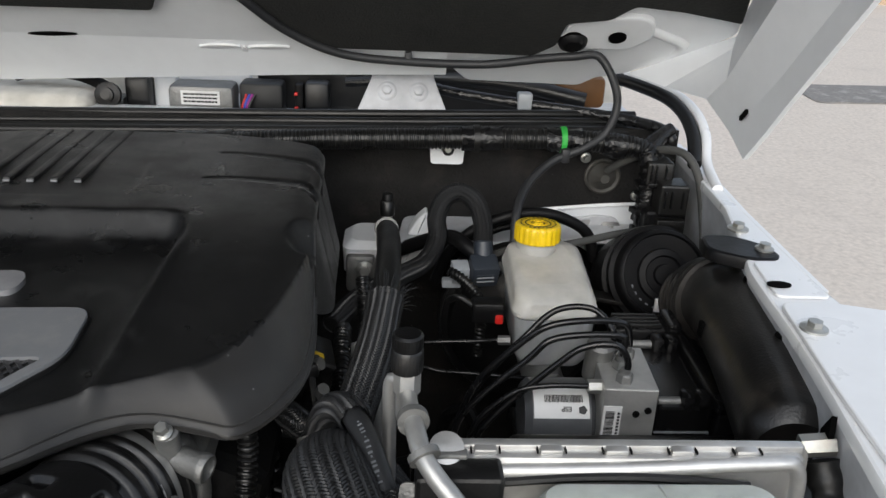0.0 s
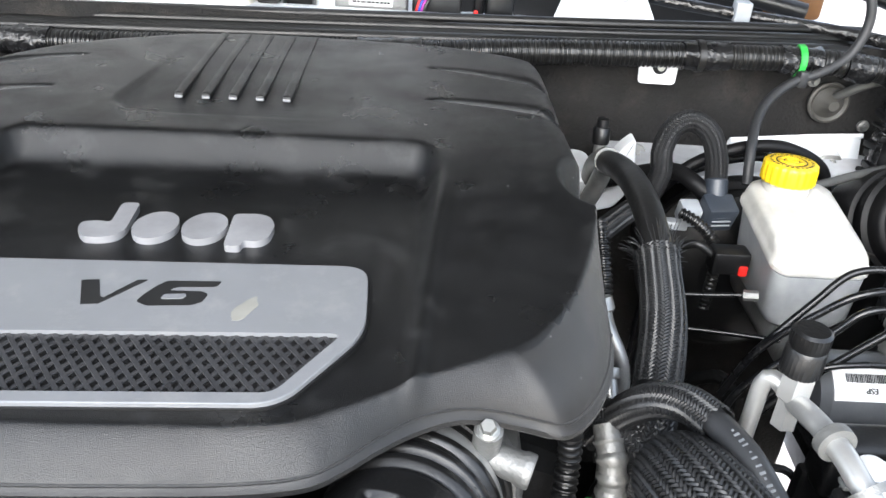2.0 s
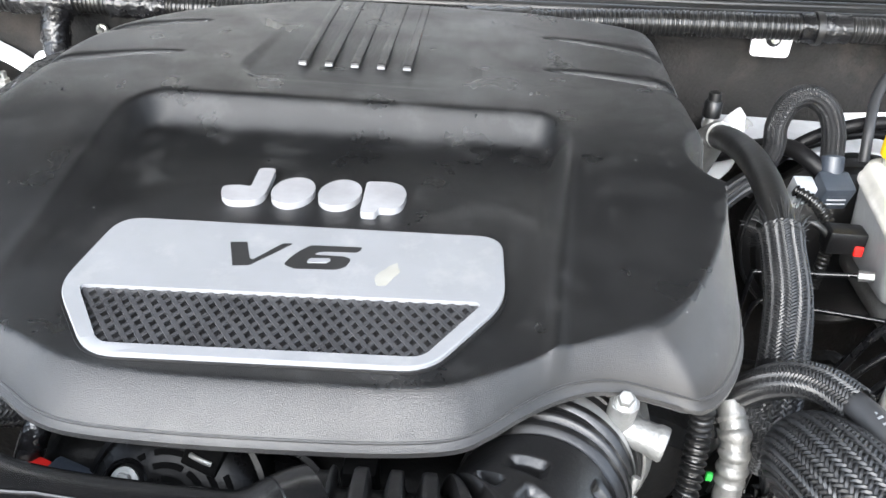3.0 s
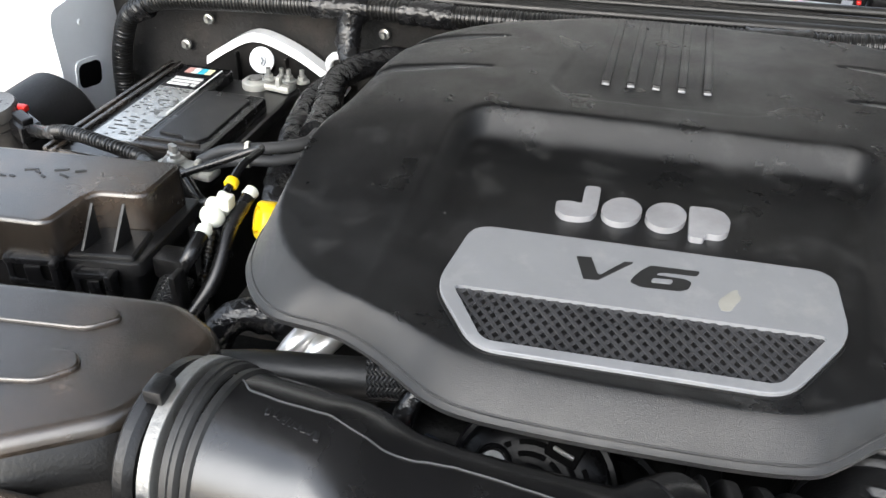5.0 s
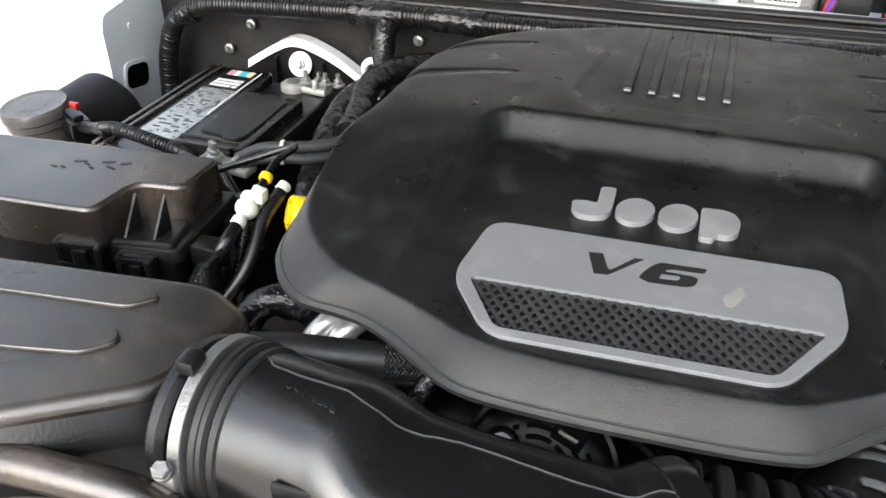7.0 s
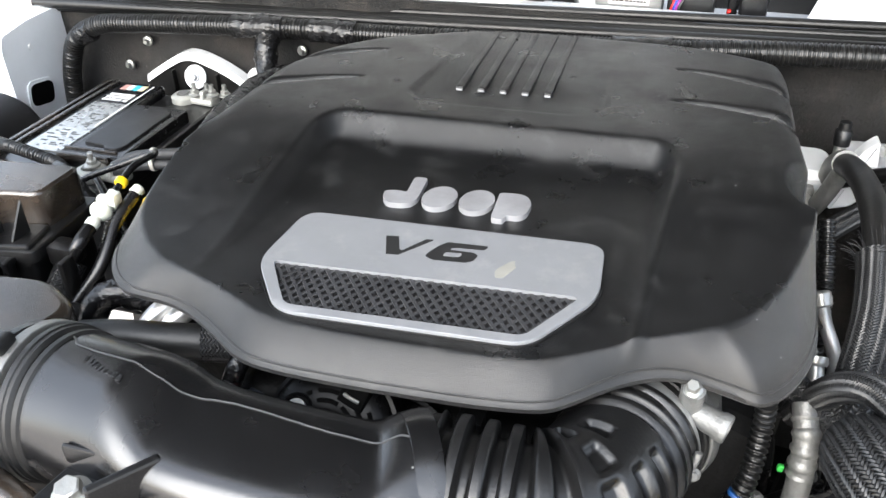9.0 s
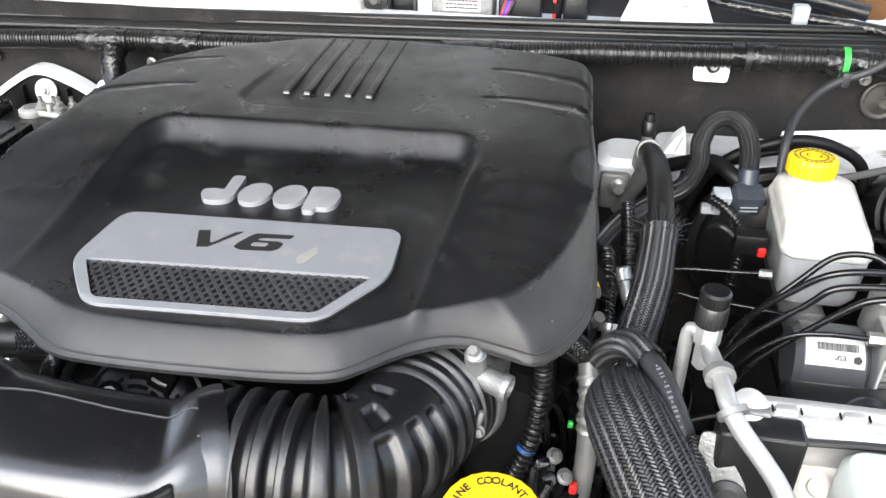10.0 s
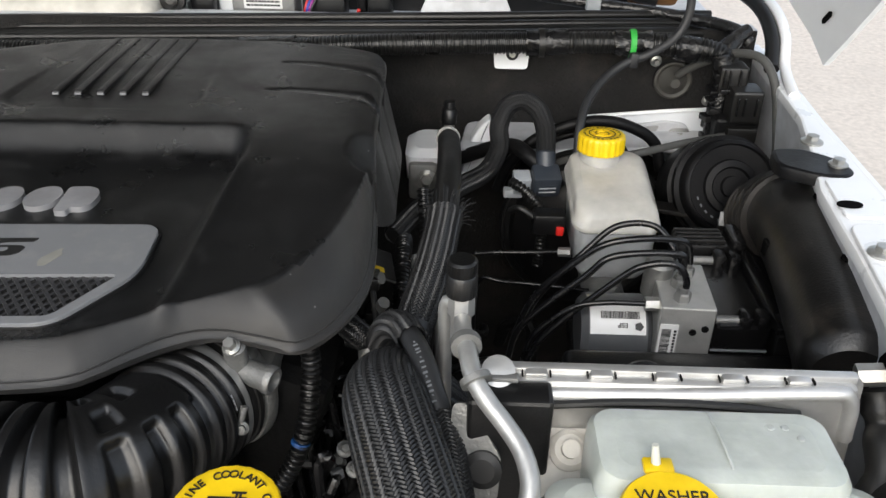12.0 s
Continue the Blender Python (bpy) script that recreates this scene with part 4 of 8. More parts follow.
# added sheet that keeps the bright ground from showing through the bay
solo("splash_shield", rbox((-0.03, -0.05, 0.42), (1.44, 1.3, 0.02), 0.005), M_DARKMETAL, "black sheet added to close the bottom of the bay", "shield")
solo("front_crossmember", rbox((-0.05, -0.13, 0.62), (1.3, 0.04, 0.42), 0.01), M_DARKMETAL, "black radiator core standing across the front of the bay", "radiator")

alt = thing("alternator", (-0.09, -0.13, 0.9), "black accessory housing with slots and bolts under the cover", "alternator")
AM = facing((-0.066, -0.146, 0.980), (-0.1, -0.75, 0.65), (0, 0.65, 0.75))
part("body", lathe([(0.050, -0.06), (0.056, -0.05), (0.056, -0.018), (0.0535, -0.010), (0.0505, -0.0095), (0.049, -0.006), (0.044, -0.002), (0.034, 0.001), (0.020, 0.003), (0.013, 0.003), (0.012, 0.0015)], AM, 48), M_FAN, alt)
for r, z, spans in ((0.0165, 0.0032, ((35, 100), (115, 170), (200, 340))), (0.0235, 0.0026, ((28, 62), (70, 112))), (0.0305, 0.0014, ((20, 44), (70, 108), (118, 126))), (0.0375, 0.0, ((16, 34), (78, 112)))):
    for a0, a1 in spans:
        arc = [radians(a0 + (a1 - a0) * k / 10) for k in range(11)]
        ring = [((r + 0.0017) * math.cos(a), (r + 0.0017) * math.sin(a)) for a in arc] + [((r - 0.0017) * math.cos(a), (r - 0.0017) * math.sin(a)) for a in arc[::-1]]
        part("vent_slot", prism(rounded(ring, 0.0008, 2), z - 0.002, z + 0.0004, AM), M_HOLE, alt)
part("shoulder", lathe([(0.043, -0.05), (0.043, -0.022), (0.040, -0.012), (0.032, -0.005), (0.018, -0.001), (0.004, 0.0)], AM @ pose(0.046, -0.006, -0.012, -8, 14, 0), 40), M_FAN, alt)
part("flange", lathe([(0.0455, -0.026), (0.0462, -0.024), (0.0462, -0.020), (0.0455, -0.019), (0.043, -0.019)], AM @ pose(0.046, -0.006, -0.012, -8, 14, 0), 40), M_FAN, alt)
BOSS = AM @ pose(-0.023, 0.0125, 0.003)
part("bolt_boss", lathe([(0.0125, -0.006), (0.0125, 0.0005), (0.0115, 0.0015), (0.0100, 0.0012), (0.0095, -0.001), (0.003, -0.001)], BOSS, 28), M_FAN, alt)
part("bolt", hexbolt(BOSS @ V(0, 0, 0), AM.to_3x3() @ V(0, 0, 1), 0.0055, 0.006), M_CAST, alt, "zinc bolt")
part("socket", rbox((0, 0, 0), (0.021, 0.016, 0.010), 0.0015, AM @ pose(0.0185, 0.030, -0.001, 0, 0, -18)), M_HOLE, alt)
part("clip", tube([AM @ V(0.0125 + 0.006 * k / 5 * 2, 0.0305 - 0.004 * k / 5, 0.005 + 0.0015 * math.sin(0.63 * k)) for k in range(6)], 0.0014, 8, 0.002), M_STEEL, alt, "bright metal clip")
solo("ribbed_sensor", rbox((0.035, -0.118, 0.985), (0.02, 0.02, 0.03), 0.004), M_DARKMETAL, "dark sensor standing behind the intake hose", "sensor")

# ---- brake reservoir, booster and anti-lock unit ----
res = thing("brake_fluid_reservoir", (0.50, 0.26, 0.92), "milky white brake fluid reservoir with yellow cap", "reservoir")


def loft(sections, n=8, top=True):
    """Rounded rectangles (cx, cy, half x, half y, corner, z) joined one over another."""
    b = bmesh.new()
    rings = []
    for cx_, cy_, hx, hy, r, z in sections:
        ring = []
        for sx, sy, a0 in ((1, 1, 0), (-1, 1, 90), (-1, -1, 180), (1, -1, 270)):
            for k in range(n + 1):
                a = radians(a0 + 90 * k / n)
                zz = z(cy_ + sy * (hy - r) + r * math.sin(a)) if callable(z) else z
                ring.append(b.verts.new((cx_ + sx * (hx - r) + r * math.cos(a), cy_ + sy * (hy - r) + r * math.sin(a), zz)))
        rings.append(ring)
    m_ = len(rings[0])
    for u, v in zip(rings, rings[1:]):
        for k in range(m_):
            b.faces.new((u[k], u[(k + 1) % m_], v[(k + 1) % m_], v[k]))
    b.faces.new(rings[0][::-1]), b.faces.new(rings[-1])
    return b


rise = lambda h: (lambda y: h + 0.16 * (y - 0.26))
part("upper_body", loft([(0.503, 0.262, 0.044, 0.060, 0.014, rise(0.972)), (0.502, 0.262, 0.046, 0.062, 0.016, rise(0.974)), (0.502, 0.262, 0.046, 0.062, 0.016, rise(0.978)), (0.502, 0.262, 0.0445, 0.0605, 0.016, rise(0.980)), (0.502, 0.263, 0.0435, 0.0595, 0.016, rise(0.986)),
      (0.501, 0.265, 0.041, 0.057, 0.018, rise(0.992)), (0.500, 0.267, 0.037, 0.052, 0.02, rise(0.9955)), (0.498, 0.27, 0.029, 0.042, 0.02, rise(0.9975))]), M_RES, res, "milky white upper half")
part("lower_body", loft([(0.503, 0.256, 0.034, 0.048, 0.014, 0.905), (0.503, 0.257, 0.040, 0.055, 0.014, 0.917), (0.502, 0.26, 0.043, 0.059, 0.014, rise(0.9715))]), M_RESLOW, res, "greyer lower half holding fluid")
CAPM = pose(0.4925, 0.301, 1.0, 0, 0, 0) @ pose(0, 0, 0, -4, 0, 0)
part("neck", lathe([(0.022, -0.006), (0.022, 0.012)], CAPM, 32), M_RES, res)
capb = part("cap", lathe([(0.0243, 0.012), (0.0249, 0.013), (0.0249, 0.0275), (0.0244, 0.0303), (0.0232, 0.0318), (0.016, 0.0316)], CAPM, 110, (22, 0.0011)), M_YELLOW, res, "yellow fluted screw cap")
part("cap_ring", lathe([(0.0115, 0.0316), (0.0115, 0.033), (0.0095, 0.033), (0.0095, 0.0318)], CAPM, 8), M_YELLOW, capb)
part("cap_ring", lathe([(0.0055, 0.0316), (0.0055, 0.0335), (0.0035, 0.0335), (0.0035, 0.032)], CAPM, 20), M_YELLOW, capb)
for r0 in (0.0148, 0.0078):
    part("print_ring", lathe([(r0, 0.0314), (r0, 0.0321), (r0 - 0.0012, 0.0321), (r0 - 0.0012, 0.0314)], CAPM, 40), M_INK, capb)
for k in range(26):
    a = 2 * math.pi * k / 26
    part("print_bar", rbox((0, 0, 0), (0.0027 if k % 4 else 0.0008, 0.0022, 0.0003), 0, CAPM @ pose(0.0195 * math.cos(a), 0.0195 * math.sin(a), 0.0321, 0, 0, math.degrees(a) + 90)), M_INK, capb)
part("fill_line", rbox((0.499, 0.2015, 0.9605), (0.02, 0.0008, 0.0012), 0), M_RESLOW, res)

boo = thing("brake_booster", (0.50, 0.40, 0.80), "round black vacuum brake booster against the firewall", "brake booster")
BM = facing((0.500, 0.395, 0.86), (-0.05, -1, 0.1), (0, 0, 1))
part("shell", lathe([(0.098, -0.09), (0.104, -0.02), (0.106, 0.0), (0.104, 0.008), (0.096, 0.010), (0.092, 0.022), (0.07, 0.035), (0.045, 0.04)], BM, 64), M_PLASTIC, boo)
part("rim", lathe([(0.1065, -0.006), (0.109, 0.0), (0.1065, 0.006)], BM, 64), M_PLASTIC, boo)
part("master_cylinder", rod((0.497, 0.33, 0.885), (0.497, 0.17, 0.885), 0.022, bevel=0.003), M_CAST, boo, "cast aluminium master cylinder")
part("vacuum_hose", tube([(0.455, 0.32, 0.955), (0.42, 0.335, 0.985), (0.395, 0.37, 0.985), (0.34, 0.41, 0.95), (0.28, 0.42, 0.92)], 0.009, 14), M_DULL, boo, "black rubber vacuum hose")

abs_ = thing("antilock_unit", (0.53, 0.08, 0.88), "aluminium brake hydraulic block with black motor and controller", "brake unit")
BLM = pose(0.5405, 0.083, 0.938, 0, 0, -3)
part("valve_block", rbox((0, 0, 0), (0.047, 0.074, 0.085), 0.0015, BLM), M_BLOCK, abs_, "machined aluminium block")
part("casting", joined(rod((0.522, 0.105, 0.955), (0.522, 0.100, 0.996), 0.013, bevel=0.003, seg=28), rod((0.530, 0.125, 0.965), (0.530, 0.120, 0.988), 0.010, bevel=0.002)), M_CAST, abs_, "round cast boss")
for dx, dz in ((0.006, 0.018), (0.016, 0.022), (0.019, -0.012), (0.0, -0.02)):
    part("port", lathe([(0.0032, 0), (0.0032, 0.0012), (0.002, 0.0012), (0.0018, 0.0002)], BLM @ facing((dx, -0.037, dz), (0, -1, 0), (0, 0, 1)), 16), M_DARKMETAL, abs_)
part("motor", rod((0.517, 0.090, 0.9245), (0.452, 0.090, 0.9245), 0.034, bevel=0.006, seg=40), M_MOTOR, abs_, "black cylindrical motor")
bm = bmesh.new()
for i in range(9):
    a = radians(100 + 52 * i / 8)
    for x in (0.459, 0.509):
        bm.verts.new((x, 0.090 + 0.0347 * math.cos(a), 0.9245 + 0.0347 * math.sin(a)))
bm.verts.ensure_lookup_table()
for i in range(8):
    bm.faces.new((bm.verts[2 * i], bm.verts[2 * i + 1], bm.verts[2 * i + 3], bm.verts[2 * i + 2]))
lab = part("label", bm, M_LABEL, abs_, "white printed label")
TXM = facing((0.486, 0.0638, 0.9480), (0.0, -0.75, 0.66), (0, 0.66, 0.75))
part("print", lettering("ESP", 0.0065, TXM @ pose(0.002, 0, 0.0008, 0, 0, 180)), M_INK, lab)
rng = random.Random(9)
bm = bmesh.new()
for k in range(26):
    joined(bm, rbox((-0.017 + 0.00135 * k, 0.0, 0), (rng.uniform(0.0004, 0.0010), 0.007, 0.0004), 0))
bm.transform(facing((0.486, 0.0705, 0.9545), (0.0, -0.58, 0.81), (0, 0.81, 0.58)))
part("barcode", bm, M_INK, lab)
part("print_mark", lathe([(0.0042, 0), (0.0042, 0.0006)], TXM @ pose(0.0165, -0.001, 0.0005), 5), M_INK, lab)
SID = BLM @ facing((-0.0145, -0.0374, -0.004), (0, -1, 0), (0, 0, 1))
lab2 = part("side_label", rbox((0, 0, 0), (0.016, 0.058, 0.0006), 0, SID), M_LABEL, abs_, "narrow white barcode label")
bm = bmesh.new()
for k in range(34):
    joined(bm, rbox((-0.002, -0.024 + 0.00145 * k, 0.0006), (0.008, rng.uniform(0.0004, 0.0011), 0.0004), 0))
for k in range(14):
    joined(bm, rbox((0.0055, -0.022 + 0.0034 * k, 0.0006), (0.0022, 0.0022, 0.0004), 0))
bm.transform(SID)
part("barcode", bm, M_INK, lab2)
ecu = part("controller", rbox((0.590, 0.104, 0.914), (0.050, 0.110, 0.096), 0.004), M_GLOSS, abs_, "black plastic controller housing")
part("flange", rbox((0.6195, 0.104, 0.964), (0.012, 0.128, 0.012), 0.003), M_GLOSS, ecu)
part("flange", rbox((0.633, 0.104, 0.958), (0.010, 0.128, 0.012), 0.003), M_GLOSS, ecu)
part("side_wall", rbox((0.628, 0.104, 0.915), (0.020, 0.122, 0.085), 0.003), M_PLASTIC, ecu)
con = part("connector", rbox((0.585, 0.180, 0.953), (0.062, 0.034, 0.044), 0.004), M_GLOSS, ecu)
for k in range(4):
    part("latch_bar", rbox((0.578, 0.168 + 0.0075 * k, 0.977), (0.046, 0.003, 0.004), 0.001), M_PLASTIC, con)
part("lock_lever", rbox((0.612, 0.176, 0.978), (0.013, 0.040, 0.010), 0.003), M_GLOSS, con)
for y, z in ((0.057, 0.962), (0.150, 0.966)):
    part("screw", rod((0.566, y, z), (0.586, y, z), 0.0042, seg=12), M_CAST, ecu, "bright screw")
    for dx in (0.592, 0.606):
        part("flange_ear", rbox((dx, y, z + 0.001), (0.011, 0.017, 0.017), 0.0035), M_GLOSS, ecu)
part("seam", rbox((0.589, 0.0485, 0.935), (0.050, 0.002, 0.002), 0.0005), M_GREYPRINT, ecu, "worn seam")
part("foot", rbox((0.53, 0.09, 0.89), (0.16, 0.11, 0.012), 0.003), M_DARKMETAL, abs_)
NUTS = [(0.5345, 0.112, 0.981), (0.5465, 0.100, 0.981), (0.5365, 0.082, 0.981), (0.5345, 0.060, 0.981)]
LINES = [[(0.519, 0.13, 1.014), (0.485, 0.134, 1.010), (0.455, 0.125, 0.985), (0.418, 0.115, 0.945), (0.40, 0.12, 0.90)],
         [(0.535, 0.098, 1.018), (0.477, 0.094, 1.017), (0.445, 0.098, 0.992), (0.412, 0.105, 0.95), (0.395, 0.11, 0.90)],
         [(0.532, 0.082, 1.013), (0.476, 0.081, 1.010), (0.452, 0.081, 0.988), (0.40, 0.085, 0.93), (0.388, 0.09, 0.88)],
         [(0.525, 0.062, 1.014), (0.500, 0.064, 1.012), (0.478, 0.066, 0.995), (0.42, 0.07, 0.93), (0.40, 0.075, 0.88)]]
for nut, pts in zip(NUTS, LINES):
    ln = part("brake_line", tube([nut, (nut[0] + 0.001, nut[1], nut[2] + 0.018)] + pts, 0.0031, 10, 0.003), M_GLOSS, abs_, "thin black coated steel line")
    part("nut", joined(lathe([(0.0076, -0.004), (0.0076, 0.006), (0.0066, 0.0075), (0.005, 0.008)], Matrix.Translation(nut), 6), lathe([(0.0046, 0.007), (0.0046, 0.012)], Matrix.Translation(nut), 12)), M_CAST, ln, "bright union nut")
ln = part("brake_line", tube([(0.508, 0.064, 0.972), (0.47, 0.064, 0.972), (0.44, 0.066, 0.963), (0.41, 0.07, 0.93), (0.40, 0.08, 0.88)], 0.0026, 10, 0.003), M_GLOSS, abs_)
part("nut", rod((0.520, 0.064, 0.972), (0.504, 0.064, 0.972), 0.0065, seg=6), M_STEEL, ln, "bright union nut")

mcl = thing("brake_pipe", (0.40, 0.23, 0.86), "thin black brake pipes with bright end fittings", "pipe", "loose brake pipes")
part("pipe", tube([(0.447, 0.228, 0.924), (0.42, 0.235, 0.918), (0.365, 0.24, 0.912), (0.355, 0.24, 0.90), (0.353, 0.235, 0.80)], 0.0025, 10), M_GLOSS, mcl)
part("fitting", rod((0.460, 0.2245, 0.926), (0.447, 0.228, 0.924), 0.0052, seg=6), M_CAST, mcl, "bright hexagon fitting")
mc2 = thing("brake_pipe", (0.40, 0.20, 0.85), "thin black brake pipes with bright end fittings", "pipe", "loose brake pipes")
part("pipe", tube([(0.50, 0.185, 0.90), (0.45, 0.21, 0.89), (0.39, 0.225, 0.885), (0.362, 0.23, 0.88), (0.358, 0.225, 0.80), (0.36, 0.20, 0.72), (0.42, 0.18, 0.715)], 0.0025, 10), M_GLOSS, mc2)
part("fitting", rod((0.505, 0.175, 0.908), (0.490, 0.187, 0.90), 0.0062, seg=6), M_STEEL, mc2, "bright hexagon fitting")

snr = thing("level_sensor_plug", (0.448, 0.25, 0.93), "black sensor plug with a red locking clip", "plug")
part("body", rbox((0.437, 0.258, 0.945), (0.036, 0.022, 0.024), 0.003), M_PLASTIC, snr)
part("clip", rbox((0.449, 0.2475, 0.939), (0.009, 0.006, 0.011), 0.002), M_RED, snr, "red locking clip")
part("lead", tube([(0.422, 0.258, 0.948), (0.405, 0.262, 0.958), (0.395, 0.27, 0.95)], 0.004, 10), M_RUBBER, snr)

# ---- firewall side: braided loop, sensor, refrigerant valve ----
loop = thing("braided_hose", (0.39, 0.35, 0.92), "black braided hose bent in a tall loop", "hose", "braided hoses")
LP = [(0.270, 0.20, 0.955), (0.295, 0.245, 0.962), (0.335, 0.30, 0.962), (0.368, 0.335, 0.966), (0.383, 0.350, 0.99), (0.382, 0.356, 1.015), (0.391, 0.361, 1.037), (0.408, 0.362, 1.045), (0.426, 0.356, 1.036), (0.435, 0.345, 1.015), (0.436, 0.333, 0.992)]
part("core", tube(LP, 0.0088, 12), M_INK, loop)
tagged(part("sleeve", braid(LP, 0.0103, 16, lay=0.038, lift=0.0006), M_BRAID, loop, "woven black sleeve"), kind="stuff")
sen = thing("pressure_sensor", (0.433, 0.31, 0.955), "slate plastic pressure sensor with grey plugs", "sensor")
part("body", rbox((0.436, 0.312, 0.968), (0.032, 0.026, 0.030), 0.003, pose(0, 0, 0, 20, 0, 8)), M_BLUECON, sen)
part("collar", rod((0.436, 0.333, 0.996), (0.436, 0.322, 0.975), 0.0115, bevel=0.002), M_BLUECON, sen)
for k in range(4):
    part("print_bar", rbox((0, 0, 0), (0.02, 0.0016, 0.0004), 0, pose(0.4375, 0.2985, 0.9735 - 0.0045 * k, 70, 0, 8)), M_GREYPRINT, sen)
part("plug", rbox((0.409, 0.315, 0.964), (0.020, 0.020, 0.022), 0.002, pose(0, 0, 0, 15, 0, 5)), M_GREYCON, sen, "pale grey plug")
part("plug", rbox((0.40, 0.318, 0.949), (0.022, 0.012, 0.010), 0.002), M_GREYCON, sen, "pale grey plug")
part("lead", ringed([(0.395, 0.300, 0.972), (0.412, 0.288, 0.966), (0.428, 0.28, 0.95), (0.432, 0.272, 0.925), (0.43, 0.27, 0.88)], 0.0062), M_CONDUIT, sen, "ribbed black lead")

vac = thing("vacuum_hose", (0.45, 0.385, 0.94), "black vacuum hoses curving behind the brake fluid reservoir", "hose", "vacuum hoses")
part("hose", tube([(0.385, 0.392, 0.915), (0.399, 0.388, 0.954), (0.428, 0.385, 0.987), (0.466, 0.385, 1.006), (0.506, 0.385, 1.013), (0.542, 0.387, 1.005), (0.572, 0.39, 0.985), (0.585, 0.39, 0.95)], 0.0070, 14), M_DULL, vac)
vac2 = thing("vacuum_hose", (0.42, 0.395, 0.94), "black vacuum hoses curving behind the brake fluid reservoir", "hose", "vacuum hoses")
part("hose", tube([(0.392, 0.40, 0.93), (0.404, 0.40, 0.968), (0.437, 0.402, 0.974), (0.473, 0.402, 0.988), (0.518, 0.404, 0.990), (0.545, 0.404, 0.96)], 0.005, 12), M_DULL, vac2)
cdt = thing("wire_conduit", (0.305, 0.20, 0.9), "short corrugated black conduit dropping beside the engine cover", "conduit")
part("tube", ringed([(0.300, 0.236, 0.992), (0.303, 0.218, 0.97), (0.306, 0.20, 0.945), (0.31, 0.185, 0.90), (0.312, 0.18, 0.85)], 0.0078), M_CONDUIT, cdt)
alp = thing("metal_pipe", (0.31, 0.15, 0.86), "pale metal pipe with a union nut below the conduit", "pipe")
part("pipe", tube([(0.299, 0.170, 0.945), (0.306, 0.160, 0.925), (0.32, 0.143, 0.895), (0.324, 0.138, 0.84)], 0.0066, 12), M_PIPE, alp)
part("nut", rod((0.297, 0.174, 0.950), (0.3015, 0.1665, 0.938), 0.0098, seg=24, bevel=0.002), M_PIPE, alp, "bright union nut")

tow = thing("engine_bracket", (0.31, 0.40, 0.86), "cast aluminium bracket and white housing beside the cover", "bracket")
part("housing", loft([(0.30, 0.435, 0.022, 0.02, 0.012, 0.905), (0.30, 0.43, 0.030, 0.034, 0.014, 0.922), (0.30, 0.425, 0.031, 0.038, 0.014, 0.958), (0.302, 0.425, 0.022, 0.03, 0.014, 0.967)]), M_INNER, tow, "white rounded housing")
part("lug", rbox((0.292, 0.39, 0.927), (0.036, 0.02, 0.05), 0.006), M_CAST, tow)
part("bolt", hexbolt((0.297, 0.380, 0.934), (0, -1, 0.2), 0.0075, 0.012), M_STEEL, tow, "zinc bolt")
part("arm", tube([(0.30, 0.385, 0.90), (0.318, 0.372, 0.945), (0.325, 0.36, 0.98), (0.326, 0.352, 0.995)], 0.010, 14), M_CAST, tow)
fun = thing("strut_tower", (0.37, 0.43, 0.85), "white pressed body bracket with a stud", "body bracket", "body brackets")
part("panel", prism(rounded([(0.335, 0.40), (0.40, 0.40), (0.60, 0.43), (0.68, 0.45), (0.68, 0.50), (0.345, 0.50)], 0.02), 0.955, 0.963, bevel=0.003), M_APRON, fun)
part("flared_panel", prism(rounded([(0.374, 0.995), (0.362, 0.984), (0.351, 0.966), (0.343, 0.94), (0.337, 0.900), (0.362, 0.908), (0.374, 0.925), (0.380, 0.955)], 0.006), -0.010, 0.012, Matrix(((1, 0, 0, 0), (0, 0, -1, 0.440), (0, 1, 0, 0), (0, 0, 0, 1))), bevel=0.003, seg=3), M_INNER, fun, "white curved panel edge")
part("stud", joined(lathe([(0.013, 0), (0.013, 0.002), (0.012, 0.0024), (0.007, 0.0026)], facing((0.387, 0.470, 0.9585), (0.0, -0.9, 0.45)), 24), lathe([(0.006, 0.0024), (0.006, 0.008), (0.003, 0.0085), (0.003, 0.013)], facing((0.387, 0.470, 0.9585), (0.0, -0.9, 0.45)), 6)), M_CAST, fun, "steel stud with nut")
brr = thing("cowl_brace", (0.60, 0.47, 0.94), "pale painted cowl brace with a bolted stud", "body bracket", "body brackets")
XZ = lambda y: Matrix(((1, 0, 0, 0), (0, 0, -1, y), (0, 1, 0, 0), (0, 0, 0, 1)))
part("plate", prism(rounded([(0.50, 0.955), (0.585, 0.930), (0.615, 0.912), (0.645, 0.908), (0.664, 0.945), (0.656, 0.992), (0.60, 0.988), (0.50, 0.978)], 0.006), -0.003, 0.003, XZ(0.486), bevel=0.0015), M_INNER, brr, "pale painted plate")
part("pressed_arm", prism(rounded([(0.535, 0.966), (0.605, 0.977), (0.632, 0.974), (0.645, 0.955), (0.640, 0.934), (0.620, 0.926), (0.598, 0.938), (0.58, 0.958)], 0.008), 0.0, 0.004, XZ(0.483), bevel=0.002), M_APRON, brr, "pressed grey arm")
# flat grey patch paints the recess's shade; nothing is sunk here
part("recess", prism(rounded([(0.552, 0.965), (0.598, 0.971), (0.592, 0.955), (0.578, 0.958)], 0.003), 0.0, 0.0012, XZ(0.479)), M_RECESS_SHADE, brr, "grey patch painted as the shade of a recess")
part("edge_fold", tube([(0.50, 0.482, 0.979), (0.60, 0.482, 0.989), (0.656, 0.482, 0.993)], 0.003, 8), M_WHITE, brr)
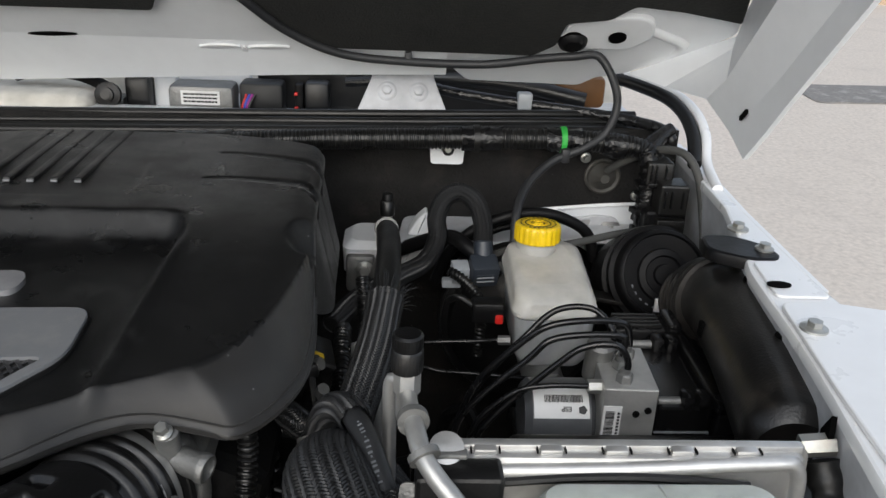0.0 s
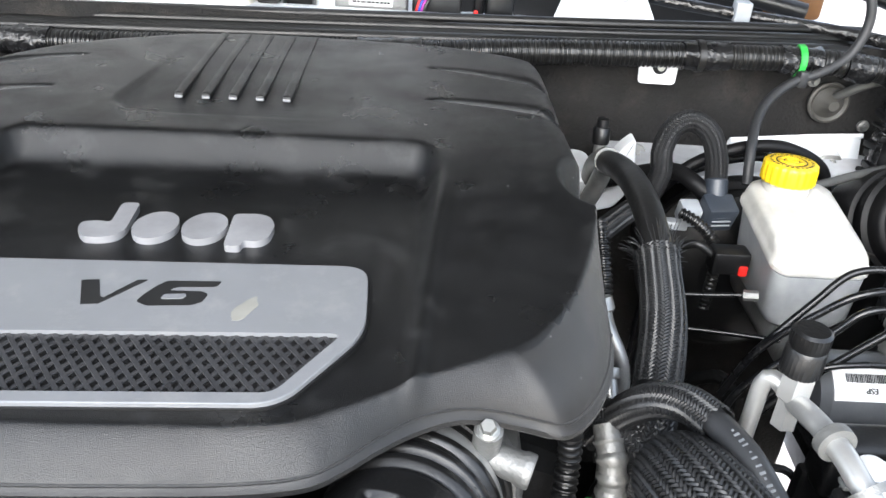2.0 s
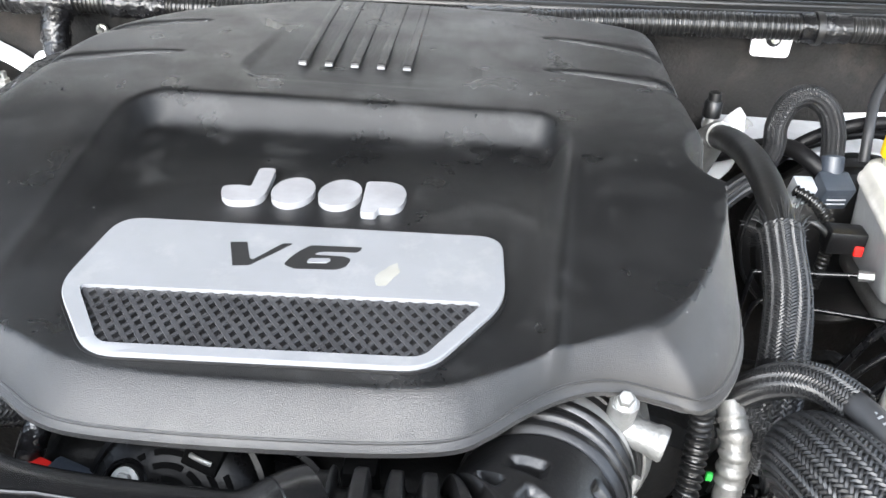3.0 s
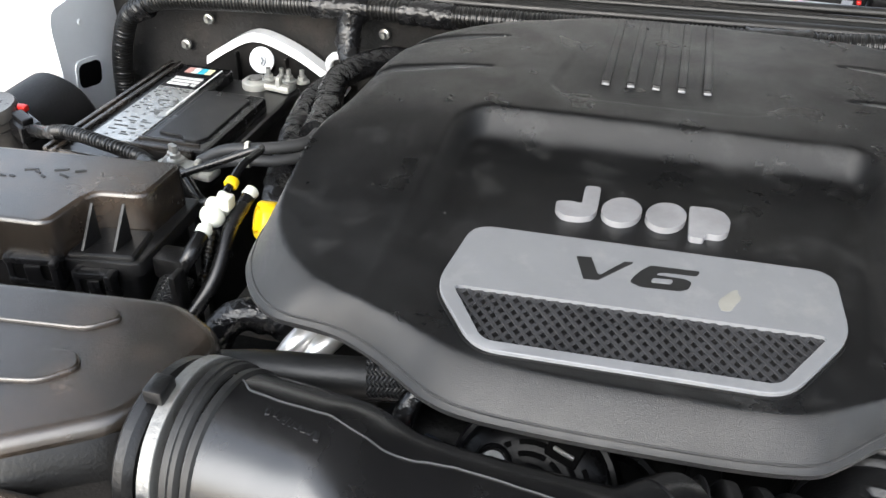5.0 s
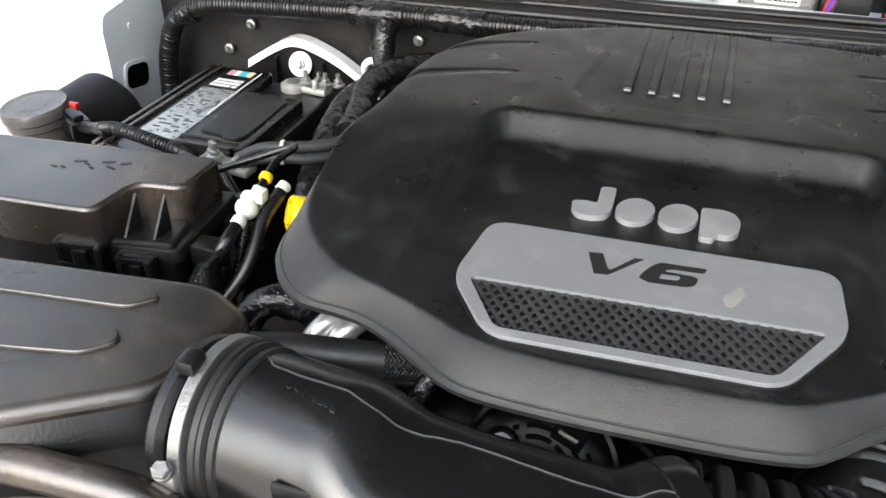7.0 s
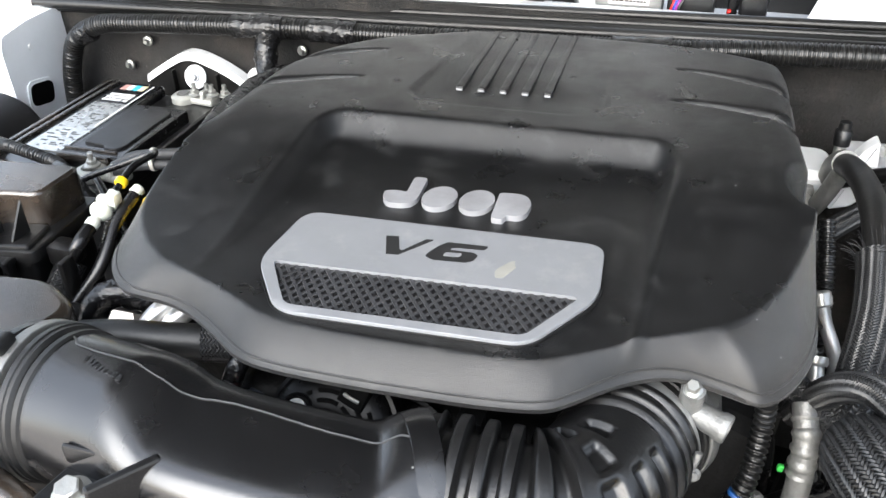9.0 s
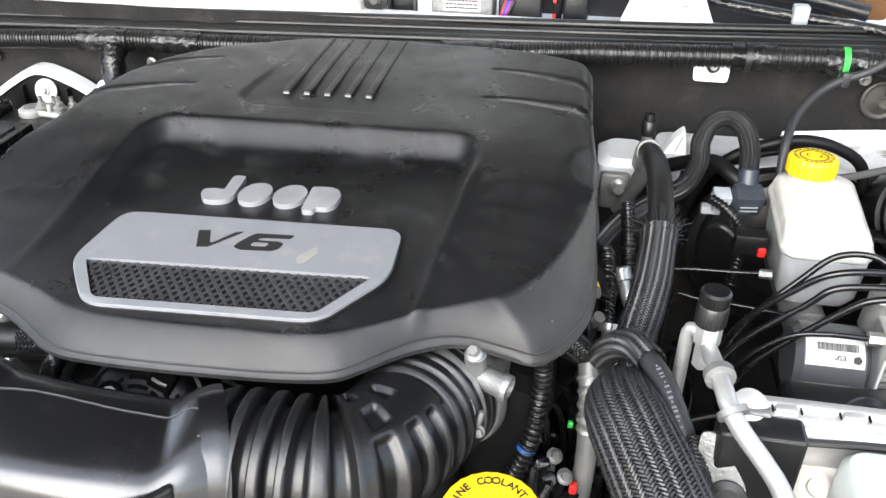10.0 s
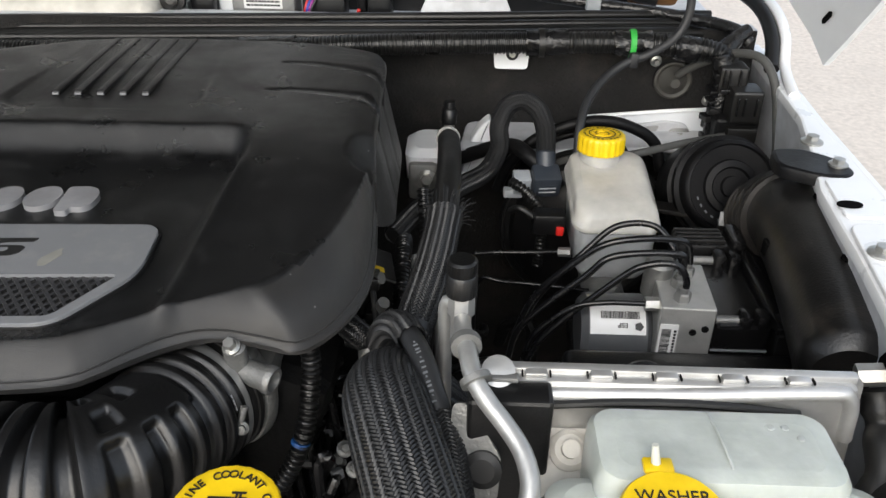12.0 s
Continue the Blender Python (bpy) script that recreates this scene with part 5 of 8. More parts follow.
part("stud", joined(lathe([(0.0145, 0), (0.0145, 0.002), (0.0135, 0.0024), (0.007, 0.0026)], facing((0.625, 0.477, 0.957), (0, -0.9, 0.4)), 28), lathe([(0.0055, 0.0024), (0.0055, 0.008), (0.003, 0.0085), (0.003, 0.012)], facing((0.625, 0.477, 0.957), (0, -0.9, 0.4)), 6)), M_CAST, brr, "steel stud with washer")

rv = thing("service_valve", (0.323, 0.36, 0.98), "refrigerant valve with black cap and steel clamp", "valve")
part("cap", lathe([(0.0085, 0), (0.009, 0.002), (0.009, 0.016), (0.0075, 0.018)], pose(0.3235, 0.383, 1.006, -8, 0, 0), 24), M_PLASTIC, rv, "black plastic cap")
part("cap_top", lathe([(0.0065, 0.018), (0.0065, 0.026), (0.005, 0.027)], pose(0.3235, 0.383, 1.006, -8, 0, 0), 12), M_PLASTIC, rv)
part("stem", rod((0.323, 0.378, 0.975), (0.3235, 0.384, 1.008), 0.0062), M_STEEL, rv)
part("elbow", tube([(0.322, 0.395, 0.96), (0.322, 0.378, 0.985), (0.323, 0.352, 1.0), (0.324, 0.325, 1.008)], 0.0115, 16), M_CAST, rv, "dull aluminium elbow")
part("clamp", sweep(bmesh.new(), spline([(0.323, 0.348, 1.0025), (0.3235, 0.338, 1.006)], 0.003), 0.0138, 24), M_CAST, rv, "steel band clamp")
hz = thing("heater_hose", (0.32, 0.15, 0.90), "black rubber hose running into a frayed braided sleeve", "hose", "braided hoses")
HZ = [(0.3235, 0.345, 1.002), (0.325, 0.30, 1.017), (0.3265, 0.25, 1.027), (0.327, 0.20, 1.029), (0.326, 0.155, 1.023), (0.3235, 0.122, 1.014), (0.318, 0.075, 1.003), (0.312, 0.045, 0.993), (0.303, 0.012, 0.978), (0.297, -0.008, 0.960), (0.293, -0.015, 0.92)]
part("hose", tube(HZ, 0.0125, 18), M_RUBBER, hz, "plain black rubber hose")
SL = [(0.3243, 0.134, 1.0172)] + HZ[5:]
tagged(part("sleeve", braid(SL, 0.0152, 28, lay=0.08, lift=0.0006, taper=lambda u: 1.0 + 0.10 * max(0.0, 1 - u * 9) + 0.06 * math.sin(3.1 * u)), M_BRAID, hz, "woven black sleeve"), kind="stuff")
rng = random.Random(3)
bm = bmesh.new()
for k in range(90):
    a, q = rng.uniform(0, 2 * math.pi), rng.uniform(0.8, 1.6)
    o = V(0.3243 + 0.0155 * math.cos(a), 0.131, 1.0165 + 0.0155 * math.sin(a))
    e = o + V(0.010 * q * math.cos(a) * rng.uniform(0.2, 1.1), rng.uniform(0.008, 0.024), 0.010 * q * math.sin(a) * rng.uniform(0.2, 1.1))
    sweep(bm, spline([o - V(0, 0.01, 0), o, (o + e) / 2 + V(0, 0.002, 0.001), e], 0.006), 0.0003, 4)
tagged(part("frayed_threads", bm, M_BRAID, hz, "loose frayed threads"), kind="stuff")
part("tie", sweep(bmesh.new(), spline([(0.3035, 0.014, 0.979), (0.3015, 0.008, 0.976)], 0.002), 0.0172, 20), M_PLASTIC, hz, "black cable tie")

# ---- wiring along the firewall ----
har = thing("wiring_conduit", (0, 0.46, 1.0), "long black corrugated wiring conduit with taped joints", "conduit")
CZ = [(0.665, 0.445, 1.062), (0.64, 0.455, 1.079), (0.56, 0.46, 1.085), (0.46, 0.46, 1.084), (0.254, 0.46, 1.077), (0.10, 0.461, 1.067), (-0.10, 0.462, 1.061), (-0.256, 0.46, 1.057), (-0.377, 0.46, 1.056), (-0.50, 0.46, 1.050), (-0.60, 0.46, 1.044), (-0.67, 0.461, 1.036), (-0.715, 0.461, 1.012), (-0.737, 0.46, 0.965), (-0.745, 0.458, 0.91), (-0.748, 0.45, 0.80)]
part("conduit", ringed(CZ, 0.0138), M_CONDUIT, har)


def on_line(x):
    for a, b in zip(CZ, CZ[1:]):
        if b[0] <= x <= a[0]:
            t = (x - a[0]) / (b[0] - a[0])
            return V(*a).lerp(V(*b), t)


def wrap(x0, x1, r=0.0152, seed=1):
    pts = [on_line(x0 + (x1 - x0) * k / 4) for k in range(5)]
    line = spline(pts, 0.0025)
    bm_ = sweep(bmesh.new(), line, r, 20)
    for v in bm_.verts:
        v.co += V(0.2, 1, 1) * 0.0022 * noise.noise(v.co * 95 + V(seed, 0, 0)) + V(0, 1, 1) * 0.0014 * noise.noise(v.co * 240)
    return bm_


for k, (x0, x1) in enumerate(((0.625, 0.595), (0.567, 0.522), (0.465, 0.415), (0.13, 0.06), (-0.27, -0.335), (-0.375, -0.45), (-0.685, -0.71))):
    part("tape_wrap", wrap(x0, x1, seed=k), M_TAPE, har, "wrinkled black vinyl tape")
part("green_band", wrap(0.547, 0.540, 0.0168), M_GREEN, har, "bright green tape band")
part("tie", sweep(bmesh.new(), spline([on_line(0.437), on_line(0.430)], 0.002), 0.0175, 20), M_PLASTIC, har, "black cable tie")
bm = tube([(-0.395, 0.458, 1.050), (-0.40, 0.452, 1.03), (-0.398, 0.44, 1.005), (-0.38, 0.42, 0.99)], lambda s, i: 0.0175 - 0.05 * s, 18)
for v in bm.verts:
    v.co += V(1, 1, 0.3) * 0.003 * noise.noise(v.co * 90)
part("branch", bm, M_TAPE, har, "taped branch of the loom")

tab = thing("mounting_tab", (0.40, 0.49, 1.04), "small white metal tab with a push pin on the firewall", "tab")
part("plate", prism(rounded([(-0.021, -0.014), (0.021, -0.014), (0.023, 0.016), (-0.023, 0.016)], 0.005), 0, 0.003, facing((0.399, 0.487, 1.055), (0, -1, 0.1), (0, 0, 1))), M_WHITE, tab)
part("pin", lathe([(0.008, 0), (0.008, 0.003), (0.004, 0.007)], facing((0.40, 0.484, 1.061), (0, -1, 0.1), (0, 0, 1)), 20), M_INK, tab)
part("pin_head", lathe([(0.0045, 0.003), (0.0045, 0.008), (0.003, 0.0095)], facing((0.40, 0.484, 1.062), (0, -1, 0.1), (0, 0, 1)), 16), M_WHITECON, tab)

gro = thing("cable_grommet", (0.61, 0.5, 1.0), "grey rubber grommet with a cable through the firewall", "grommet")
part("disc", lathe([(0.0245, 0), (0.0245, 0.004), (0.022, 0.0055), (0.0185, 0.003), (0.014, 0.007), (0.009, 0.012), (0.006, 0.018)], facing((0.611, 0.5, 1.026), (0, -1, 0.05), (0, 0, 1)), 40), M_GROMMET, gro)
part("cable", tube([(0.611, 0.496, 1.031), (0.622, 0.482, 1.046), (0.640, 0.472, 1.060), (0.665, 0.45, 1.078), (0.689, 0.42, 1.083), (0.704, 0.40, 1.060), (0.713, 0.385, 1.01), (0.716, 0.37, 0.965), (0.712, 0.36, 0.93)], 0.0052, 12), M_GREYRUBBER, gro, "black cable")

wh = thing("washer_hose", (0.48, 0.4, 0.98), "thin grey-black hose clipped along the hood and down to the bay", "hose")
HP = [HM @ V(x, y, 0.018) for x, y in ((-0.02, 0.40), (0.03, 0.31), (0.07, 0.265), (0.11, 0.235), (0.15, 0.19), (0.20, 0.12), (0.26, 0.075), (0.34, 0.062), (0.44, 0.062), (0.51, 0.080), (0.55, 0.088))]
part("hose", tube(HP + [(0.582, 0.475, 1.188), (0.603, 0.462, 1.155), (0.607, 0.458, 1.125), (0.594, 0.452, 1.096), (0.566, 0.445, 1.078), (0.535, 0.44, 1.066), (0.508, 0.425, 1.050), (0.488, 0.395, 1.035), (0.477, 0.365, 1.015), (0.474, 0.345, 0.985)], 0.0053, 12), M_HOSE, wh)
part("clip", rbox((0.545, 0.443, 1.070), (0.010, 0.014, 0.018), 0.002), M_HOSE, wh, "black hose clip")
part("clip", rbox(HM @ V(0.345, 0.062, 0.012), (0.009, 0.014, 0.014), 0.002), M_HOSE, wh, "black hose clip")
part("hood_plug", lathe([(0.019, 0), (0.017, 0.006), (0.011, 0.010)], HM @ pose(0.545, 0.105, 0.006), 28), M_DULL, wh, "black rubber plug")

rel = thing("relay_block", (0.675, 0.42, 0.95), "black relay holder with two stepped relays", "relays")
part("relay", rbox((0.662, 0.432, 1.056), (0.034, 0.034, 0.030), 0.003), M_RELAY, rel)
part("relay", rbox((0.676, 0.410, 1.030), (0.036, 0.036, 0.040), 0.003), M_RELAY, rel)
for x, y, z in ((0.650, 0.414, 1.058), (0.656, 0.4135, 1.058), (0.668, 0.4135, 1.058), (0.664, 0.391, 1.032), (0.672, 0.391, 1.032), (0.686, 0.391, 1.032)):
    part("fin", rbox((x, y, z), (0.0022, 0.005, 0.022), 0.0006), M_GLOSS, rel)
part("step", rbox((0.662, 0.4130, 1.043), (0.030, 0.006, 0.006), 0.001), M_GLOSS, rel)
part("holder", rbox((0.672, 0.425, 0.988), (0.052, 0.05, 0.05), 0.004), M_DULL, rel)
part("lower_relay", rbox((0.676, 0.400, 0.996), (0.036, 0.02, 0.018), 0.002), M_RELAY, rel)
rng = random.Random(17)
for k in range(9):
    part("fin", rbox((0.646 + rng.uniform(-0.003, 0.003), 0.430 + rng.uniform(-0.004, 0.004), 0.968 + 0.0115 * k), (rng.uniform(0.010, 0.017), 0.022, rng.uniform(0.004, 0.008)), 0.0012, pose(0, 0, 0, rng.uniform(-8, 8), rng.uniform(-6, 6), rng.uniform(-12, 12))), M_DULL, rel)
part("loom", tube([(0.648, 0.44, 1.08), (0.655, 0.435, 1.05), (0.652, 0.43, 1.0), (0.655, 0.42, 0.93), (0.66, 0.41, 0.88)], 0.012, 12), M_TAPE, rel)
part("branch", tube([(0.655, 0.46, 1.075), (0.675, 0.47, 1.093), (0.688, 0.475, 1.10)], lambda s, i: 0.013 - 0.1 * s, 12), M_TAPE, rel, "taped end of a loom")

boot = thing("round_air_housing", (0.636, 0.3, 0.86), "round black ribbed plastic housing beside the fender", "housing")
RB = facing((0.640, 0.288, 0.978), (0.05, -0.88, 0.46), (0, 0.5, 0.86))
part("drum", lathe([(0.056, -0.10), (0.060, -0.055), (0.060, -0.042), (0.0555, -0.040), (0.0555, -0.031), (0.059, -0.029), (0.059, -0.020), (0.054, -0.017), (0.0530, -0.003), (0.0510, 0.0), (0.0480, 0.0015), (0.0462, -0.002), (0.031, -0.004), (0.0295, 0.0), (0.0225, 0.001), (0.0205, -0.002), (0.0125, -0.002), (0.0115, 0.003), (0.006, 0.0032)], RB, 56), M_DULL, boot)
for k in range(9):
    a = radians(200 + 13 * k)
    part("print_bar", rbox((0, 0, 0), (0.0035, 0.0018, 0.0004), 0, RB @ pose(0.039 * math.cos(a), 0.039 * math.sin(a), -0.0024, 0, 0, math.degrees(a) + 90)), M_GREYPRINT, boot)
part("strap", rbox(RB @ V(-0.02, -0.035, 0.032), (0.008, 0.004, 0.016), 0.001), M_PRINT, boot, "small pale tag")
part("link", tube([(0.52, 0.318, 0.998), (0.547, 0.33, 0.9984), (0.60, 0.364, 0.996), (0.6585, 0.40, 0.9915)], 0.0045, 10), M_GREYRUBBER, boot, "grey vacuum tube")
part("neck", tube([(0.638, 0.32, 0.95), (0.634, 0.34, 0.90), (0.63, 0.35, 0.80)], 0.045, 24), M_PLASTIC, boot)
solo("flat_bracket", rbox((0.565, 0.30, 0.945), (0.07, 0.022, 0.005), 0.001, pose(0, 0, 0, 0, 8, -6)), M_DUSTY, "dusty brown flat metal bracket", "bracket")

duct = thing("air_duct", (0.62, 0.07, 0.88), "dusty black plastic air duct bolted to the fender", "duct")
DL = [(0.664, 0.262, 0.90), (0.666, 0.248, 0.955), (0.665, 0.21, 0.992), (0.661, 0.15, 1.002), (0.654, 0.09, 1.003), (0.645, 0.03, 1.001), (0.635, -0.03, 0.997), (0.631, -0.048, 0.995), (0.629, -0.058, 0.994)]
line = spline(DL, 0.004)


def duct_r(s, i):
    n_ = len(line)
    u = i / n_
    r_ = 0.0425 - 0.005 * u
    if u > 0.95:
        r_ -= 0.015 * ((u - 0.95) / 0.05) ** 2
    return r_


part("body", sweep(bmesh.new(), line, duct_r, 40), M_DUCT, duct, "dusty black plastic tube")
part("mounting_lug", prism(rounded([(0.634, 0.172), (0.668, 0.150), (0.694, 0.149), (0.705, 0.162), (0.700, 0.190), (0.672, 0.214), (0.640, 0.212)], 0.014), 1.048, 1.060, bevel=0.004), M_DULL, duct)
for k in range(5):
    yk, zk = 0.236 - 0.0125 * k, 0.966 + 0.0075 * k
    part("collar_rib", lathe([(0.036, -0.0016), (0.0448 + 0.0008 * k, -0.0016), (0.0455 + 0.0008 * k, 0.0), (0.0448 + 0.0008 * k, 0.0016), (0.036, 0.0016)], facing((0.665, yk, zk), (0, -1, 0.25 + 0.16 * (4 - k)), (0, 0, 1)), 48), M_DUCT, duct)
part("bolt", hexbolt((0.692, 0.174, 1.060), r=0.006, h=0.007), M_STEEL, duct, "zinc bolt")
part("web", rbox((0.676, 0.142, 1.040), (0.003, 0.034, 0.022), 0.001), M_DUCT, duct)
for p in ((0.664, 0.138, 1.0425), (0.651, 0.036, 1.0395)):
    part("screw_hole", lathe([(0.0045, 0), (0.0045, 0.003), (0.003, 0.003)], facing(p, (0.3, 0, 0.95)), 16), M_HOLE, duct)
part("slot", rbox((0.6165, 0.110, 1.006), (0.004, 0.010, 0.015), 0.0015), M_HOLE, duct)

# ---- radiator top, washer bottle and front plumbing ----
rad = thing("radiator", (0.48, -0.115, 0.85), "silver aluminium radiator header with crimped tabs", "radiator")
part("header", rbox((0.479, -0.1195, 0.93), (0.238, 0.014, 0.222), 0.004), M_ALU, rad)
part("rear_rail", rbox((0.479, -0.115, 1.0405), (0.242, 0.008, 0.009), 0.002), M_ALU, rad)
part("front_bead", tube([(0.398, -0.127, 1.031), (0.48, -0.127, 1.033), (0.57, -0.126, 1.037), (0.592, -0.126, 1.034), (0.597, -0.126, 1.0)], 0.0055, 12), M_ALU, rad, "polished lower bead")
# black tube put in for the shade of the gap under the rail
part("dark_gap", tube([(0.398, -0.133, 1.027), (0.45, -0.133, 1.031), (0.50, -0.133, 1.031), (0.56, -0.133, 1.025)], 0.003, 8), M_RUBBER, rad, "black strip drawn for the dark gap")
part("end_plate", prism(rounded([(-0.014, -0.10), (0.012, -0.10), (0.012, 0.018), (-0.014, 0.022)], 0.008), -0.003, 0.003, facing((0.597, -0.110, 1.018), (0.25, -1, 0.1), (0, 0, 1))), M_ALU, rad)
for x in (0.391, 0.433, 0.475, 0.5175, 0.560):
    t_ = part("tab", rbox((x, -0.1185, 1.0425), (0.015, 0.011, 0.004), 0.0015), M_ALU, rad)
    for e in (-0.009, 0.009):
        part("notch", rbox((x + e, -0.1185, 1.0428), (0.0010, 0.0112, 0.0022), 0.0003), M_DARKMETAL, t_)
part("bracket_plate", rbox((0.415, -0.142, 0.984), (0.06, 0.05, 0.006), 0.002, pose(0, 0, 0, 40, 0, 0)), M_BEIGE, rad, "pale mounting plate")
part("mount_bolt", joined(lathe([(0.0135, 0), (0.0135, 0.003), (0.010, 0.006)], facing((0.415, -0.138, 0.992), (0, -0.64, 0.77)), 28), lathe([(0.006, 0.005), (0.006, 0.012)], facing((0.415, -0.138, 0.992), (0, -0.64, 0.77)), 16)), M_BEIGE, rad, "painted mounting bolt")
part("ear", lathe([(0.011, 0), (0.011, 0.010), (0.005, 0.011)], facing((0.366, -0.122, 1.040), (0, -0.5, 0.85)), 28), M_ALU, rad)

shroud = thing("fan_shroud", (0.54, 0.0, 0.85), "black plastic fan shroud below the brake unit", "fan shroud")
part("beam", rbox((0.545, 0.012, 0.925), (0.23, 0.034, 0.05), 0.008, seg=3), M_PLASTIC, shroud)
for x, r in ((0.495, 0.022), (0.56, 0.015)):
    part("boss", lathe([(r, 0), (r, 0.006), (r * 0.8, 0.010), (r * 0.5, 0.010), (r * 0.4, 0.004)], facing((x, -0.004, 0.936), (0, -0.9, 0.45), (0, 0, 1)), 28), M_PLASTIC, shroud)
part("apron", rbox((0.545, 0.02, 0.80), (0.24, 0.012, 0.22), 0.004), M_PLASTIC, shroud)

solo("foam_block", rbox((0.3735, -0.139, 0.975), (0.054, 0.022, 0.136), 0.003), M_PLASTIC, "black foam-covered end block beside the radiator", "block")
apl = thing("pipe_bracket", (0.36, -0.155, 0.95), "pale aluminium pipe bracket with a black plug", "bracket")
part("plate", prism(rounded([(-0.02, -0.03), (0.016, -0.03), (0.018, 0.0), (-0.004, 0.034), (-0.014, 0.034)], 0.006), 0, 0.003, facing((0.352, -0.152, 1.0), (-0.15, -0.9, 0.4), (0, 0.4, 0.9))), M_CAST, apl)
part("plug", lathe([(0.0125, 0), (0.0125, 0.004), (0.008, 0.006)], facing((0.358, -0.158, 0.994), (-0.15, -0.9, 0.4)), 28), M_INK, apl, "round black plug")

ac = thing("refrigerant_pipe", (0.35, -0.1, 0.95), "bright aluminium refrigerant pipe with black service cap", "pipe")
part("pipe", tube([(0.342, -0.082, 1.056), (0.343, -0.105, 1.062), (0.346, -0.128, 1.063), (0.350, -0.146, 1.058), (0.358, -0.157, 1.050), (0.370, -0.168, 1.040), (0.380, -0.181, 1.031), (0.384, -0.196, 1.022), (0.381, -0.208, 1.010), (0.375, -0.214, 0.99), (0.372, -0.216, 0.95)], 0.0061, 18), M_PIPE, ac)
part("riser", tube([(0.339, -0.072, 1.057), (0.334, -0.067, 1.060), (0.3305, -0.0645, 1.054), (0.3305, -0.0635, 1.03), (0.331, -0.062, 0.98), (0.332, -0.06, 0.88)], 0.0050, 16), M_PIPE, ac)
part("valve_body", lathe([(0.0072, -0.030), (0.0072, -0.012), (0.0092, -0.010), (0.0092, 0.006), (0.008, 0.008)], pose(0.3415, -0.078, 1.067), 6), M_PIPE, ac)
part("service_cap", lathe([(0.0100, 0.0), (0.0104, 0.001), (0.0104, 0.015), (0.0096, 0.0165), (0.0100, 0.018), (0.0100, 0.026), (0.0085, 0.0275)], pose(0.3412, -0.0765, 1.073), 60, (30, 0.0004)), M_PLASTIC, ac, "black plastic service cap")
for p, q in (((0.3445, -0.117, 1.0635), (0.3452, -0.123, 1.0637)), ((0.3503, -0.1455, 1.0585), (0.352, -0.149, 1.0565))):
    part("clamp", sweep(bmesh.new(), spline([p, q], 0.002), 0.0100, 24), M_CAST, ac, "grey pipe clamp")
part("clamp_arm", rbox((0.364, -0.130, 1.046), (0.030, 0.008, 0.004), 0.0015), M_CAST, ac)
part("end_collar", lathe([(0.0115, 0), (0.0125, 0.003), (0.0115, 0.007), (0.0095, 0.013)], pose(0.3725, -0.2155, 0.975), 28), M_PIPE, ac)

wb = thing("washer_bottle", (0.50, -0.19, 0.80), "translucent pale green washer fluid bottle with yellow cap", "bottle")
part("rear_tank", loft([(0.496, -0.170, 0.073, 0.032, 0.012, 0.80), (0.496, -0.170, 0.074, 0.033, 0.012, 1.01), (0.496, -0.170, 0.074, 0.033, 0.014, 1.026), (0.496, -0.171, 0.071, 0.030, 0.014, 1.0325), (0.496, -0.172, 0.060, 0.020, 0.010, 1.0345)]), M_BOTTLE, wb)
part("front_tank", loft([(0.494, -0.230, 0.102, 0.055, 0.02, 0.80), (0.494, -0.230, 0.104, 0.056, 0.02, 0.995), (0.494, -0.230, 0.101, 0.053, 0.02, 1.008), (0.494, -0.231, 0.092, 0.046, 0.02, 1.013)]), M_BOTTLE, wb)
part("moulding_seam", tube([(0.497, -0.137, 1.015), (0.497, -0.140, 1.030), (0.498, -0.152, 1.0348), (0.500, -0.190, 1.0348), (0.501, -0.203, 1.018), (0.503, -0.225, 1.0135), (0.507, -0.27, 1.0133)], 0.0011, 6), M_BOTTLE, wb)
for x, y in ((0.532, -0.156), (0.541, -0.156), (0.548, -0.165), (0.52, -0.218), (0.425, -0.23), (0.548, -0.214)):
    part("dimple", lathe([(0.0028, 0), (0.0024, 0.0008), (0.0012, 0.001)], pose(x, y, 1.0343 if y > -0.19 else 1.0128), 12), M_BOTTLE, wb)
WC = pose(0.4600, -0.2225, 1.007, 8, 0, 0)
part("neck", lathe([(0.026, -0.02), (0.026, 0.014)], WC, 32), M_BOTTLE, wb)
wc = part("cap", lathe([(0.0300, 0.012), (0.0312, 0.014), (0.0312, 0.022), (0.0295, 0.0255), (0.02, 0.026)], WC, 48), M_YELLOW, wb, "yellow hinged cap lettered in black")
part("hinge_tab", rbox(WC @ V(-0.003, 0.035, 0.020), (0.018, 0.012, 0.009), 0.002), M_YELLOW, wc)
part("hinge_pin", rod(WC @ V(-0.004, 0.036, 0.022), WC @ V(-0.006, 0.040, 0.036), 0.003, 0.002, 12), M_WHITECON, wc)
part("lettering", lettering("WASHER", 0.0105, WC @ pose(0.001, 0.0125, 0.0262)), M_INK, wc)

